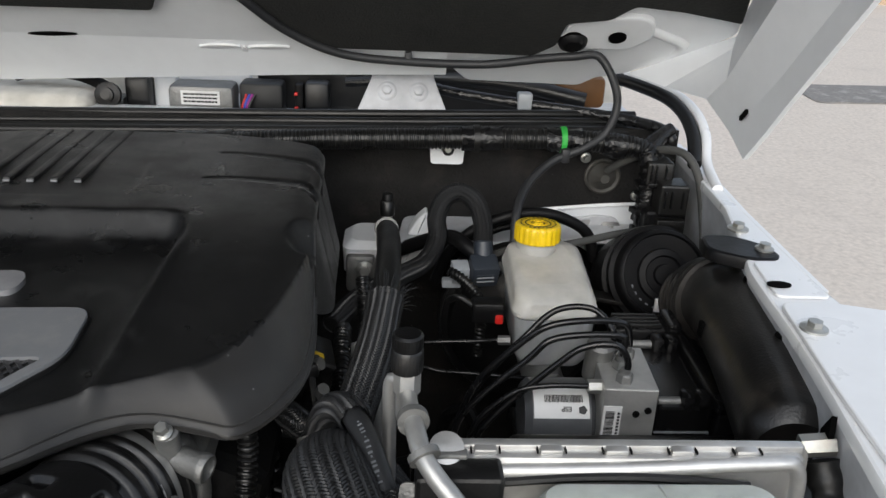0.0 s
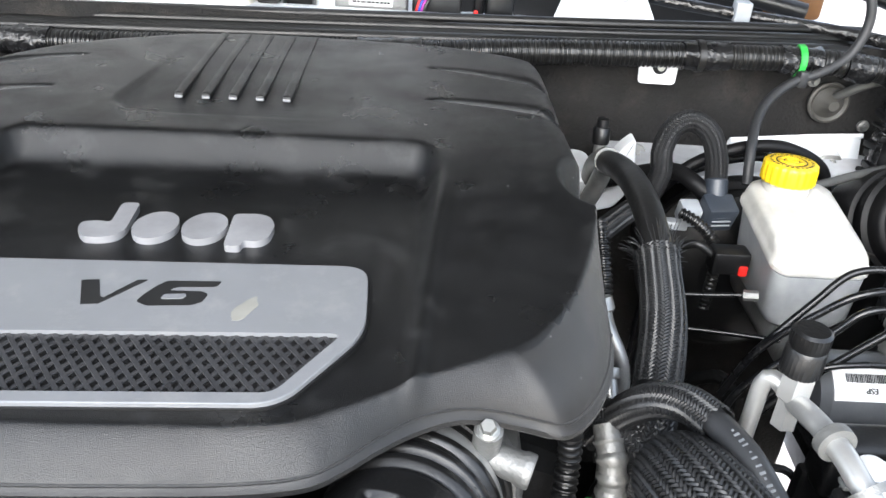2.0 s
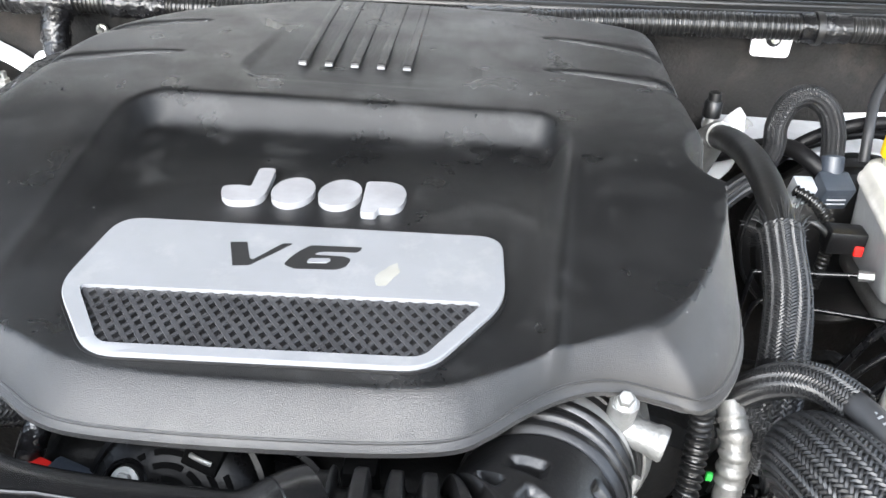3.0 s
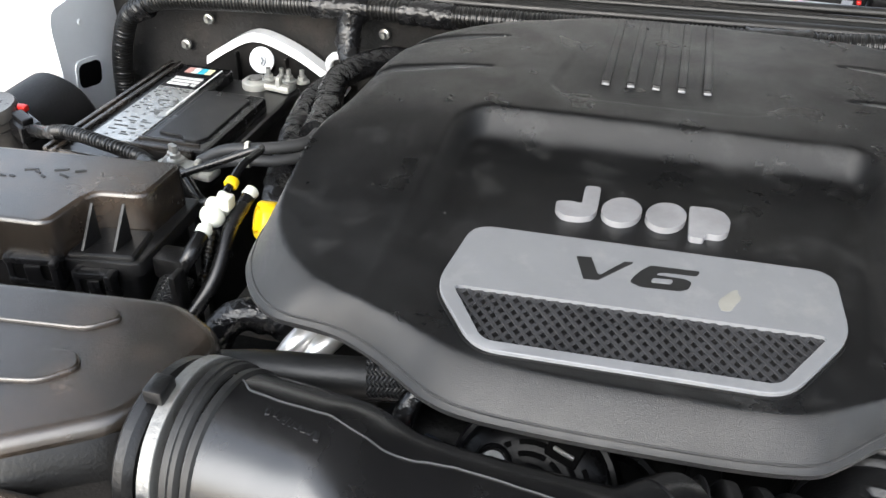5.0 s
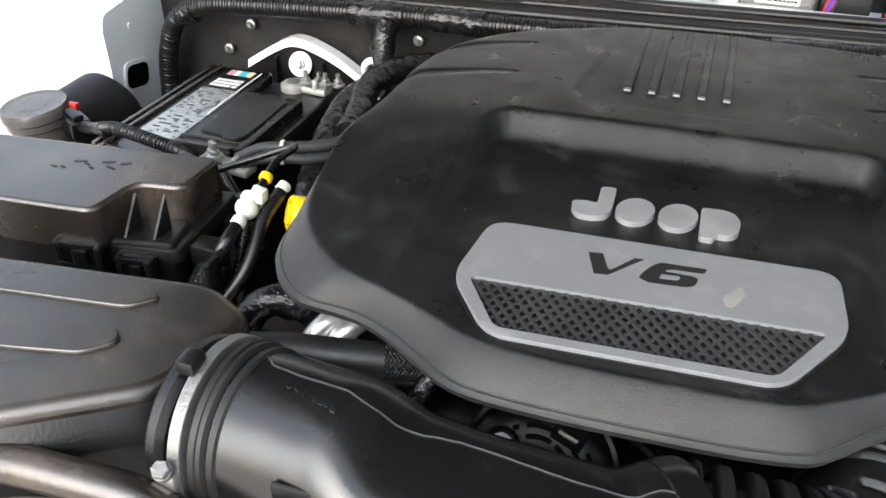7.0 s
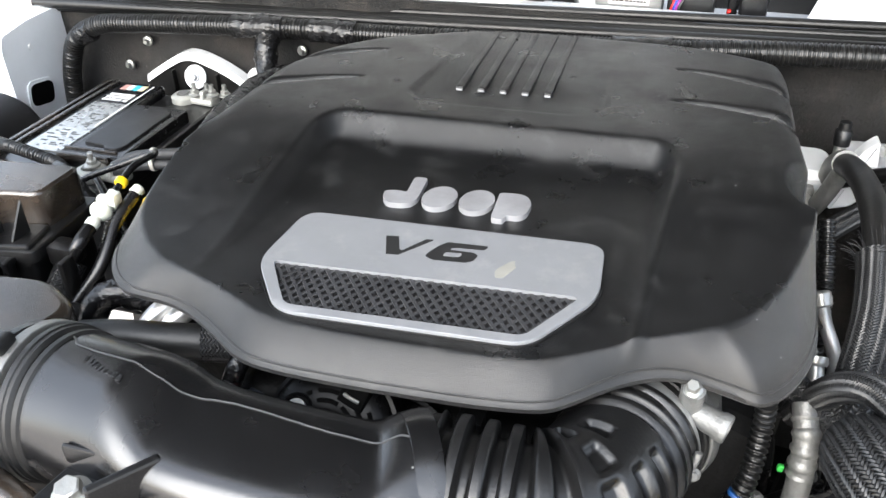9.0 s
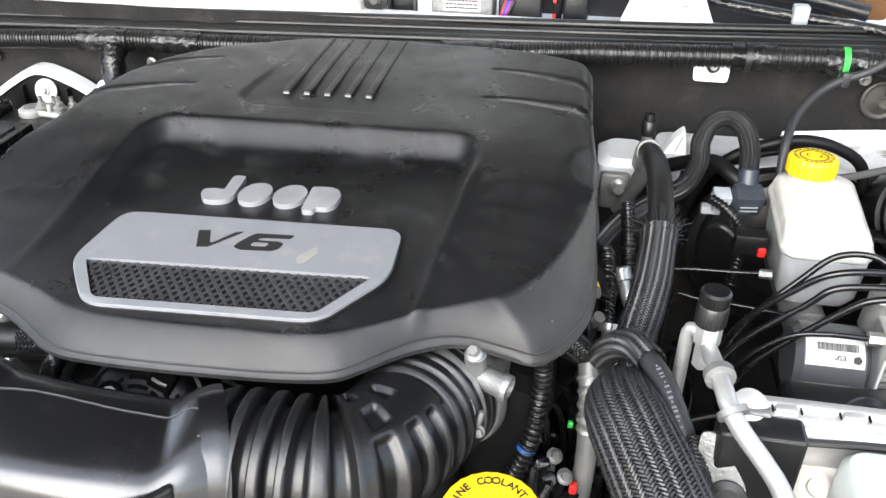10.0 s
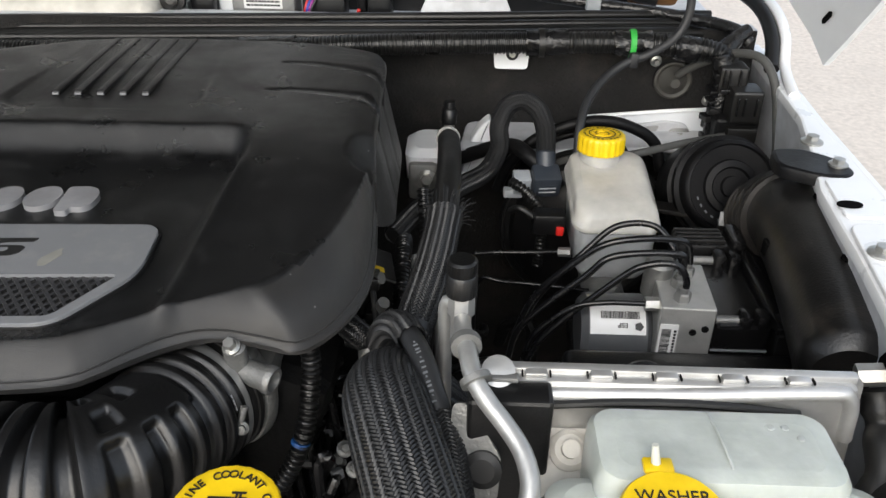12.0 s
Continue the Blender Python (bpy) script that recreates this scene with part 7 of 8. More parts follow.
ab = thing("air_box", (-0.42, -0.19, 0.80), "large black plastic air filter box with raised pads", "air box")
part("lid", prism(rounded([(-0.62, -0.138), (-0.312, -0.101), (-0.266, -0.127), (-0.287, -0.207), (-0.366, -0.259), (-0.62, -0.40)], 0.018, 5), 0.86, 1.040, bevel=0.008, seg=4), M_LID, ab)
bm = bmesh.new()
crest = [(-0.62, -0.399, 1.030), (-0.364, -0.2565, 1.030), (-0.287, -0.206, 1.030), (-0.276, -0.186, 1.028)]
mids = [(-0.62, -0.408, 1.012), (-0.362, -0.268, 1.012), (-0.281, -0.222, 1.010), (-0.271, -0.188, 1.010)]
feet = [(-0.62, -0.365, 0.86), (-0.362, -0.226, 0.86), (-0.284, -0.186, 0.86), (-0.270, -0.17, 0.86)]
rows_ = [[bm.verts.new(p) for p in r] for r in (crest, mids, feet, [(x, y + 0.06, 0.86) for x, y, z in feet], [(x, y + 0.05, 1.02) for x, y, z in crest])]
for a, b in zip(rows_, rows_[1:]):
    for k in range(3):
        bm.faces.new((a[k], a[k + 1], b[k + 1], b[k]))
# darker plastic than the lid, painting in the shaded front side
part("front_shoulder", bm, M_DUSTY, ab)
part("lower_case", prism([(-0.61, -0.145), (-0.315, -0.11), (-0.275, -0.13), (-0.285, -0.20), (-0.365, -0.245), (-0.61, -0.385)], 0.70, 0.92), M_DULL, ab)
part("outlet", rod((-0.276, -0.187, 1.002), (-0.262, -0.1885, 1.003), 0.0545, seg=56, bevel=0.004), M_PLASTIC, ab, "round outlet collar")
for poly in ([(-0.60, -0.180), (-0.44, -0.1585), (-0.352, -0.1475), (-0.336, -0.132), (-0.345, -0.1235), (-0.44, -0.137), (-0.60, -0.160)], [(-0.60, -0.232), (-0.40, -0.2075), (-0.350, -0.1965), (-0.334, -0.179), (-0.344, -0.167), (-0.42, -0.178), (-0.60, -0.205)], [(-0.60, -0.272), (-0.44, -0.252), (-0.40, -0.24), (-0.39, -0.226), (-0.405, -0.219), (-0.60, -0.245)]):
    part("raised_pad", prism(rounded(poly, 0.008), 1.036, 1.0425, bevel=0.0018, seg=3), M_LID, ab)
bar = solo("front_tube", tube([(-0.60, -0.298, 1.01), (-0.40, -0.2685, 1.01), (-0.315, -0.2605, 1.008), (-0.262, -0.2585, 1.002), (-0.215, -0.264, 0.975), (-0.19, -0.268, 0.93)], 0.0125, 18), M_LID, "smooth black plastic tube in front of the air box", "tube")

rp = thing("red_plug", (-0.155, -0.12, 0.94), "grey lead with a red plug under the cover", "plug")
part("body", rbox((-0.160, -0.116, 0.962), (0.020, 0.012, 0.012), 0.002, pose(0, 0, 0, 0, 0, -20)), M_RED, rp)
part("holder", rbox((-0.135, -0.122, 0.960), (0.036, 0.018, 0.016), 0.003, pose(0, 0, 0, 0, 0, -12)), M_MOTOR, rp)
part("lead", tube([(-0.172, -0.112, 0.962), (-0.20, -0.10, 0.955), (-0.21, -0.09, 0.90)], 0.004, 8), M_RUBBER, rp)

# ---- fuse box, battery and wiring on the other side ----
fb = thing("fuse_box", (-0.50, 0.0, 0.90), "black plastic fuse box with stepped lid and latches", "fuse box")
part("lid", prism(rounded([(-0.66, 0.030), (-0.402, 0.060), (-0.404, 0.002), (-0.446, -0.004), (-0.452, -0.054), (-0.66, -0.072)], 0.011), 1.004, 1.045, bevel=0.0035, seg=3), M_LID, fb, "stepped black lid")
part("lid_skirt", prism(rounded([(-0.66, 0.034), (-0.394, 0.066), (-0.390, -0.038), (-0.66, -0.080)], 0.008), 0.996, 1.008, bevel=0.002), M_PLASTIC, fb)
part("corner_step", prism(rounded([(-0.45, -0.002), (-0.402, 0.004), (-0.396, -0.036), (-0.45, -0.046)], 0.004), 0.99, 1.012, bevel=0.003), M_PLASTIC, fb)
part("case", prism(rounded([(-0.66, 0.025), (-0.402, 0.055), (-0.400, -0.034), (-0.66, -0.074)], 0.008), 0.88, 0.997), M_PLASTIC, fb)
for x, y in ((-0.437, -0.030), (-0.413, -0.024)):
    part("gusset", prism([(0, 0), (0.022, 0), (0, 0.034)], -0.0012, 0.0012, facing((x, y + 0.012, 1.01), (-1, 0.1, 0), (0, 0, 1))), M_PLASTIC, fb)
for x, y, z, w in ((-0.470, -0.0560, 1.000, 0.046), (-0.424, -0.0485, 0.990, 0.034)):
    LM_ = pose(x, y, z, 0, 0, 9)
    lt = part("latch", joined(rbox((0, 0, 0.010), (w, 0.010, 0.006), 0.0015, LM_), rbox((0, 0, -0.010), (w, 0.010, 0.006), 0.0015, LM_), rbox((-w / 2 + 0.003, -0.001, 0), (0.006, 0.012, 0.028), 0.0015, LM_), rbox((w / 2 - 0.003, -0.001, 0), (0.006, 0.012, 0.028), 0.0015, LM_), rbox((0, -0.001, -0.002), (w * 0.3, 0.010, 0.018), 0.0015, LM_)), M_GLOSS, fb)
    part("latch_slot", rbox((0, -0.001, 0), (w - 0.008, 0.003, 0.016), 0.0005, LM_), M_HOLE, lt)
rng = random.Random(4)
for k in range(8):
    part("print_bar", rbox((0, 0, 0), (rng.uniform(0.004, 0.012), 0.0022, 0.0004), 0, pose(-0.53 + 0.008 * k, 0.004 + 0.002 * k + rng.uniform(-0.008, 0.008), 1.0453, 0, 0, rng.uniform(-40, 40))), M_INK, fb)
part("plug", rbox((-0.425, -0.046, 0.955), (0.03, 0.02, 0.02), 0.004), M_PLASTIC, fb)

bt = thing("battery", (-0.54, 0.29, 0.79), "black car battery with silver-printed label", "battery")
# bright metallic colour stands in for the glare on the label
M_FOIL = mat("glare_label_foil", (0.42, 0.42, 0.40), 0.24, metal=0.75, grain=(130.0, 0.0012), stain=(70.0, (0.05, 0.05, 0.05), 0.8))
M_LABELBLACK = mat("black_label", (0.008, 0.008, 0.009), 0.2, spec=0.6)
part("case", rbox((-0.541, 0.278, 0.868), (0.172, 0.262, 0.17), 0.006), M_PLASTIC, bt)
part("lid", rbox((-0.541, 0.278, 0.954), (0.176, 0.266, 0.018), 0.004), M_PLASTIC, bt)
part("raised_top", rbox((-0.585, 0.278, 0.969), (0.086, 0.256, 0.016), 0.003), M_GLOSS, bt)
blk = part("raised_block", rbox((-0.503, 0.262, 0.970), (0.080, 0.150, 0.020), 0.004), M_GLOSS, bt, "raised black centre block")
part("vent_cover", prism(rounded([(-0.532, 0.215), (-0.500, 0.212), (-0.496, 0.205), (-0.482, 0.204), (-0.474, 0.215), (-0.474, 0.318), (-0.532, 0.318)], 0.005), 0.979, 0.983, bevel=0.0015), M_PLASTIC, blk)
for x0, x1, y0, y1 in ((-0.546, -0.474, 0.181, 0.188), (-0.546, -0.474, 0.197, 0.202)):
    part("front_rail", rbox(((x0 + x1) / 2, (y0 + y1) / 2, 0.978), (x1 - x0, y1 - y0, 0.010), 0.002), M_LID, blk, "dusty brown rail")
for x in (-0.624, -0.613):
    part("edge_rail", rbox((x, 0.276, 0.9785), (0.006, 0.252, 0.006), 0.0015), M_LID, bt, "dusty brown edge rail")
part("front_lip", rbox((-0.585, 0.154, 0.972), (0.084, 0.006, 0.014), 0.002), M_LID, bt)
lb_ = part("label", rbox((-0.575, 0.262, 0.9776), (0.052, 0.142, 0.0010), 0), M_FOIL, bt, "label part made bright as foil for its glare")
part("print", bars(pose(-0.575, 0.262, 0.9783), 0.046, 0.136, 30, random.Random(8), fill=0.45, gaps=0.72), M_INK, lb_)
lb2 = part("label", rbox((-0.575, 0.365, 0.9776), (0.052, 0.062, 0.0010), 0), M_LABELBLACK, bt, "glossy black label with white print")
part("large_print", bars(pose(-0.578, 0.352, 0.9784), 0.038, 0.026, 3, random.Random(41), fill=0.7, gaps=0.12), M_LABEL, lb2)
part("margin_line", rbox((-0.5515, 0.330, 0.9784), (0.002, 0.130, 0.0006), 0), M_LABEL, lb2)
for k, c in enumerate(((0.55, 0.30, 0.26), (0.7, 0.7, 0.66), (0.05, 0.42, 0.55), (0.7, 0.62, 0.4))):
    part("colour_patch", rbox((-0.590 + 0.009 * k, 0.386, 0.9784), (0.008, 0.015, 0.0006), 0), mat("label_colour", c, 0.4), lb2)
for p, bolts in ((V(-0.506, 0.396, 0.962), ((0.020, -0.004, 0.014), (0.034, 0.004, 0.012), (0.048, -0.006, 0.016), (0.060, 0.006, 0.012))), (V(-0.488, 0.166, 0.966), ((0.010, -0.006, 0.018), (-0.004, 0.010, 0.010)))):
    t_ = thing("battery_clamp", p, "bright metal battery terminal clamp with bolts", "battery clamp", "battery clamps")
    part("post", rod(p - V(0, 0, 0.006), p + V(0, 0, 0.014), 0.0085, 0.0078), M_CAST, t_)
    part("collar", lathe([(0.016, 0.0), (0.018, 0.004), (0.0175, 0.011), (0.013, 0.014), (0.0095, 0.014), (0.009, 0.010)], pose(p.x, p.y, p.z - 0.002), 28), M_CLAMP, t_)
    part("clamp", rbox(p + V(0.026, 0.0, 0.006), (0.050, 0.022, 0.010), 0.004, pose(0, 0, 0, 0, 0, -8)), M_CLAMP, t_)
    part("tongue", rbox(p + V(0.034, -0.006, 0.013), (0.007, 0.012, 0.018), 0.003), M_CLAMP, t_)
    for d in bolts:
        q = p + V(*d)
        part("bolt", joined(hexbolt(q, (0, 0, 1), 0.0058, 0.008), rod(q, q + V(0, 0, 0.016), 0.003, seg=10)), M_STEEL, t_)

bc = thing("battery_cable", (-0.42, 0.33, 0.95), "thick taped battery cable bundle beside the cover", "cable")
for pts, r in (([(-0.25, 0.428, 0.995), (-0.29, 0.438, 1.002), (-0.3264, 0.436, 1.006), (-0.3535, 0.412, 1.008), (-0.380, 0.368, 1.004), (-0.376, 0.32, 1.0), (-0.366, 0.285, 1.0), (-0.354, 0.225, 1.0)], 0.0150),
               ([(-0.384, 0.365, 0.998), (-0.400, 0.33, 0.988), (-0.394, 0.279, 0.985), (-0.386, 0.235, 0.982), (-0.372, 0.18, 0.976), (-0.358, 0.129, 0.962), (-0.355, 0.11, 0.90)], 0.0150)):
    bm = tube(pts, r, 18, 0.003)
    for v in bm.verts:
        v.co += V(1, 0.6, 1) * 0.0024 * noise.noise(v.co * 85) + V(1, 1, 1) * 0.0012 * noise.noise(v.co * 210)
    part("taped_loom", bm, M_TAPE, bc, "wrinkled shiny tape")
part("lead", tube([(-0.352, 0.235, 1.002), (-0.353, 0.205, 1.002), (-0.372, 0.186, 1.002), (-0.398, 0.174, 1.002), (-0.43, 0.172, 0.996), (-0.456, 0.168, 0.982)], 0.0062, 14), M_HOSE, bc, "plain black lead")
part("lead", tube([(-0.350, 0.232, 0.992), (-0.350, 0.198, 0.992), (-0.372, 0.174, 0.993), (-0.400, 0.164, 0.994), (-0.428, 0.163, 0.988), (-0.452, 0.162, 0.978)], 0.0056, 14), M_HOSE, bc, "plain black lead")
part("tie", sweep(bmesh.new(), spline([(-0.4000, 0.1695, 0.998), (-0.4035, 0.1685, 0.998)], 0.001), 0.0132, 16), M_BEIGE, bc, "pale cable tie")
gc = thing("ground_cable", (-0.42, 0.1, 0.97), "thin black cable to the battery clamp", "cable")
part("cable", tube([(-0.470, 0.152, 0.978), (-0.455, 0.135, 0.985), (-0.435, 0.118, 0.98), (-0.41, 0.10, 0.965), (-0.39, 0.09, 0.93)], 0.0045, 10), M_GLOSS, gc)

qc = thing("purge_valve", (-0.36, 0.03, 0.97), "white nylon quick-connect valve on black vapour lines", "valve")
QA = V(0.03, 0.82, 0.30).normalized()
QC = V(-0.360, 0.030, 1.022)
part("body", lathe([(0.0055, -0.026), (0.0065, -0.024), (0.0065, -0.018), (0.005, -0.017), (0.005, -0.014), (0.009, -0.010), (0.0105, -0.007), (0.0105, -0.003), (0.0085, -0.002), (0.0085, 0.002), (0.0105, 0.003), (0.0105, 0.007), (0.007, 0.010), (0.0055, 0.011), (0.0055, 0.018)], facing(QC, QA, (1, 0, 0)), 28), M_WHITECON, qc)
part("wing", rbox(QC + V(0.010, 0.004, 0.008), (0.009, 0.013, 0.012), 0.0025), M_WHITECON, qc)
part("side_port", rod(QC + V(0.018, 0.022, 0.004), QC + V(0.020, 0.031, 0.007), 0.0062, bevel=0.0015), M_WHITECON, qc)
part("yellow_ring", lathe([(0.0055, 0.028), (0.0060, 0.029), (0.0060, 0.034), (0.0055, 0.035)], facing(QC, QA, (1, 0, 0)), 24), M_YELLOW, qc, "yellow lock ring")
part("vapour_line", tube([QC + QA * 0.02, QC + QA * 0.05, (-0.358, 0.100, 1.038), (-0.3585, 0.116, 1.036), (-0.366, 0.121, 1.033), (-0.40, 0.110, 1.02), (-0.44, 0.096, 1.004), (-0.46, 0.088, 0.985)], 0.0034, 12), M_GLOSS, qc)
part("lower_line", tube([QC - QA * 0.026, QC - QA * 0.045, (-0.372, -0.02, 0.985), (-0.375, -0.03, 0.94)], 0.0065, 12), M_GLOSS, qc)
part("second_line", tube([QC + V(0.019, 0.026, 0.005), (-0.345, 0.025, 1.012), (-0.345, -0.01, 0.985), (-0.36, -0.04, 0.955)], 0.006, 12), M_GLOSS, qc)
part("holder", rbox((-0.378, -0.012, 0.995), (0.026, 0.022, 0.02), 0.003), M_PLASTIC, qc)
part("holder_blade", rbox((-0.366, -0.028, 0.975), (0.006, 0.018, 0.05), 0.002), M_PLASTIC, qc)
vh = thing("braided_hose", (-0.385, -0.05, 0.90), "short black braided hose beside the fuse box", "hose", "braided hoses")
VH = [(-0.374, -0.012, 0.985), (-0.378, -0.025, 0.972), (-0.383, -0.04, 0.95), (-0.384, -0.05, 0.91), (-0.38, -0.055, 0.86)]
part("core", tube(VH, 0.0105, 14), M_INK, vh)
tagged(part("sleeve", braid(VH, 0.0122, 18, lay=0.045, lift=0.0006), M_BRAID, vh, "woven black sleeve"), kind="stuff")
part("end_collar", lathe([(0.014, -0.004), (0.015, 0), (0.014, 0.006)], facing((-0.352, -0.055, 0.955), (0.3, -0.6, 0.6)), 24), M_DARKMETAL, vh)

oc = thing("oil_filler_cap", (-0.30, 0.02, 0.97), "yellow ribbed oil filler cap under the cover's edge", "filler cap")
OM = facing((-0.325, 0.044, 1.011), (-0.75, -0.55, 0.3), (0, 0, 1))
part("cap", lathe([(0.0150, -0.014), (0.0160, -0.012), (0.0160, 0.003), (0.0150, 0.005), (0.012, 0.0052), (0.011, 0.003), (0.006, 0.003)], OM, 60, (20, 0.0008)), M_YELLOW, oc)
part("grip", rbox((0, 0, 0), (0.005, 0.020, 0.005), 0.0015, OM @ pose(0, 0, 0.005)), M_YELLOW, oc)
part("neck", rod(OM @ V(0, 0, -0.014), OM @ V(0.01, 0, -0.07), 0.014), M_PLASTIC, oc)

for dx in (0.0, 0.019):
    sp = thing("aluminium_pipe", (-0.248 + dx, -0.06, 0.93), "bright bent aluminium pipe under the cover", "pipe", "pipes under the cover")
    part("pipe", tube([(-0.262 + dx, -0.088, 0.955), (-0.252 + dx, -0.078, 0.985), (-0.240 + dx, -0.062, 0.998), (-0.225 + dx, -0.035, 1.002), (-0.21 + dx, 0.0, 1.0)], 0.0088, 18), M_ALU, sp)
kh = thing("coolant_hose", (-0.22, -0.1, 0.96), "black rubber hose running into a braided sleeve", "hose")
part("hose", tube([(-0.292, -0.118, 0.995), (-0.255, -0.112, 1.000), (-0.215, -0.106, 1.001), (-0.18, -0.098, 1.0), (-0.15, -0.085, 0.995)], 0.0142, 20), M_RUBBER, kh)
tagged(part("sleeve", braid([(-0.184, -0.0990, 1.0005), (-0.175, -0.096, 1.0), (-0.165, -0.092, 0.998), (-0.15, -0.085, 0.995)], 0.0149, 24, lay=0.06, lift=0.0006), M_BRAID, kh, "woven black sleeve"), kind="stuff")
part("bent_stub", tube([(-0.160, -0.125, 0.955), (-0.157, -0.116, 0.975), (-0.152, -0.106, 0.992), (-0.146, -0.095, 1.0)], 0.008, 14), M_TAPE, kh)
cl = thing("taped_hose", (-0.29, -0.06, 0.95), "black taped hose bend under the cover", "hose")
bm = tube([(-0.318, -0.075, 0.955), (-0.31, -0.065, 0.985), (-0.295, -0.055, 0.995), (-0.275, -0.048, 0.99), (-0.26, -0.04, 0.97)], 0.0125, 16)
for v in bm.verts:
    v.co += V(1, 1, 1) * 0.003 * noise.noise(v.co * 110)
part("hose", bm, M_TAPE, cl)
part("green_wire", tube([(-0.318, -0.082, 0.965), (-0.30, -0.085, 0.975), (-0.28, -0.08, 0.975)], 0.0016, 6), mat("dull_green_wire", (0.08, 0.16, 0.05), 0.5), cl, "thin green wire")
rp = thing("sensor_plug", (-0.13, -0.12, 0.96), "slate connector with a red lock above the intake tube", "plug")
part("body", rbox((-0.128, -0.128, 0.972), (0.028, 0.018, 0.018), 0.003, pose(0, 0, 0, 0, 0, -20)), M_BLUECON, rp)
part("lock", rbox((-0.150, -0.122, 0.974), (0.018, 0.012, 0.010), 0.002, pose(0, 0, 0, 0, 0, -20)), M_RED, rp, "red lock")

# brace and canister at the far corner
bl_ = thing("cowl_brace", (-0.53, 0.49, 0.92), "bent white body brace with a round bolted washer", "body bracket", "body brackets")
bm = bmesh.new()
arc = [(-0.622, 0.492, 0.955), (-0.586, 0.492, 0.978), (-0.558, 0.492, 0.993), (-0.541, 0.491, 0.996), (-0.520, 0.489, 0.993), (-0.484, 0.486, 0.980), (-0.4515, 0.483, 0.962), (-0.415, 0.476, 0.942)]
top_ = spline(arc, 0.006)
rg = [[bm.verts.new(p + V(0, a, b)) for a, b in ((0.008, 0.003), (-0.011, 0.003), (-0.014, -0.008), (0.008, -0.006))] for p in top_]
for a, b in zip(rg, rg[1:]):
    for k in range(4):
        bm.faces.new((a[k], a[(k + 1) % 4], b[(k + 1) % 4], b[k]))
bm.faces.new(rg[0]), bm.faces.new(rg[-1][::-1])
part("white_edge", bm, M_WHITE, bl_, "white folded edge")
part("gusset", prism([(-0.635, 0.90), (-0.43, 0.90), (-0.425, 0.938), (-0.52, 0.985), (-0.541, 0.989), (-0.560, 0.985), (-0.625, 0.948)], -0.003, 0.003, Matrix(((1, 0, 0, 0), (0, 0, -1, 0.486), (0, 1, 0, 0), (0, 0, 0, 1)))), M_DUSTY, bl_, "dark gusset plate")
WM = facing((-0.538, 0.479, 0.963), (0.0, -0.95, 0.3), (0, 0, 1))
part("washer", lathe([(0.0175, 0), (0.0175, 0.0025), (0.0162, 0.003)], WM, 36), M_INNER, bl_, "round pale washer")
part("bolt", joined(lathe([(0.0075, 0.003), (0.007, 0.006)], WM, 20), lathe([(0.005, 0.006), (0.005, 0.011)], WM, 6)), M_APRON, bl_)
for x in (-0.575, -0.503):
    part("rib", rbox((x, 0.480, 0.945), (0.003, 0.012, 0.05), 0.001), M_DUSTY, bl_)
part("hook", tube([(-0.424, 0.462, 0.955), (-0.427, 0.445, 0.980), (-0.422, 0.44, 0.994), (-0.412, 0.44, 0.999), (-0.386, 0.44, 1.003)], 0.005, 10), M_WHITE, bl_, "white hooked end")
ow = thing("marker_lead", (-0.36, 0.43, 0.97), "short black lead with an orange band behind the cover", "lead")
part("lead", tube([(-0.388, 0.44, 1.003), (-0.35, 0.439, 1.008), (-0.30, 0.436, 1.010), (-0.25, 0.43, 1.0)], 0.0060, 10), M_RUBBER, ow)
part("band", rod((-0.390, 0.44, 1.0025), (-0.384, 0.4398, 1.0035), 0.0066), M_AMBER, ow, "orange band")
part("red_tip", rod((-0.302, 0.436, 1.010), (-0.296, 0.4357, 1.010), 0.0066), M_RED, ow, "red sleeve")

# mid-grey with tan patches: sun glare on the lid put into its colour
M_SOLENOID = mat("glare_grey_plastic", (0.065, 0.06, 0.055), 0.3, grain=(300.0, 0.0005), stain=(20.0, (0.18, 0.165, 0.145), 0.6))
cn = thing("vacuum_canister", (-0.76, 0.33, 0.84), "black cylindrical canister with a domed solenoid and plug", "canister")
part("cylinder", rod((-0.782, 0.235, 0.893), (-0.770, 0.362, 0.905), 0.062, bevel=0.008, seg=48), M_DULL, cn)
part("solenoid", lathe([(0.034, -0.09), (0.036, -0.022), (0.0385, -0.020), (0.0385, -0.012), (0.0405, -0.010), (0.0405, -0.001), (0.0385, 0.003), (0.037, 0.0025), (0.02, 0.004)], pose(-0.770, 0.226, 0.970, 4, -4, 0), 48), M_SOLENOID, cn, "domed lid coloured grey for sun glare")
plg = part("plug", rbox((-0.722, 0.232, 0.952), (0.042, 0.026, 0.022), 0.003, pose(0, 0, 0, 0, 8, -25)), M_GLOSS, cn)
part("plug_latch", rbox((-0.718, 0.230, 0.965), (0.026, 0.014, 0.007), 0.002, pose(0, 0, 0, 0, 8, -25)), M_PLASTIC, plg)
for k in range(3):
    part("wire", tube([(-0.706, 0.222 + 0.004 * k, 0.953), (-0.698, 0.220 + 0.002 * k, 0.957), (-0.690, 0.217, 0.957)], 0.0016, 6), mat("blue_wire", (0.05, 0.10, 0.25), 0.45) if k == 0 else M_BLUECON, plg)
for p in ((-0.733, 0.246, 0.968), (-0.741, 0.218, 0.966)):
    part("lock", rbox(p, (0.020, 0.009, 0.008), 0.002), M_RED, cn, "red lock tab")
part("bracket", rbox((-0.79, 0.29, 0.90), (0.02, 0.14, 0.10), 0.004), M_DARKMETAL, cn)
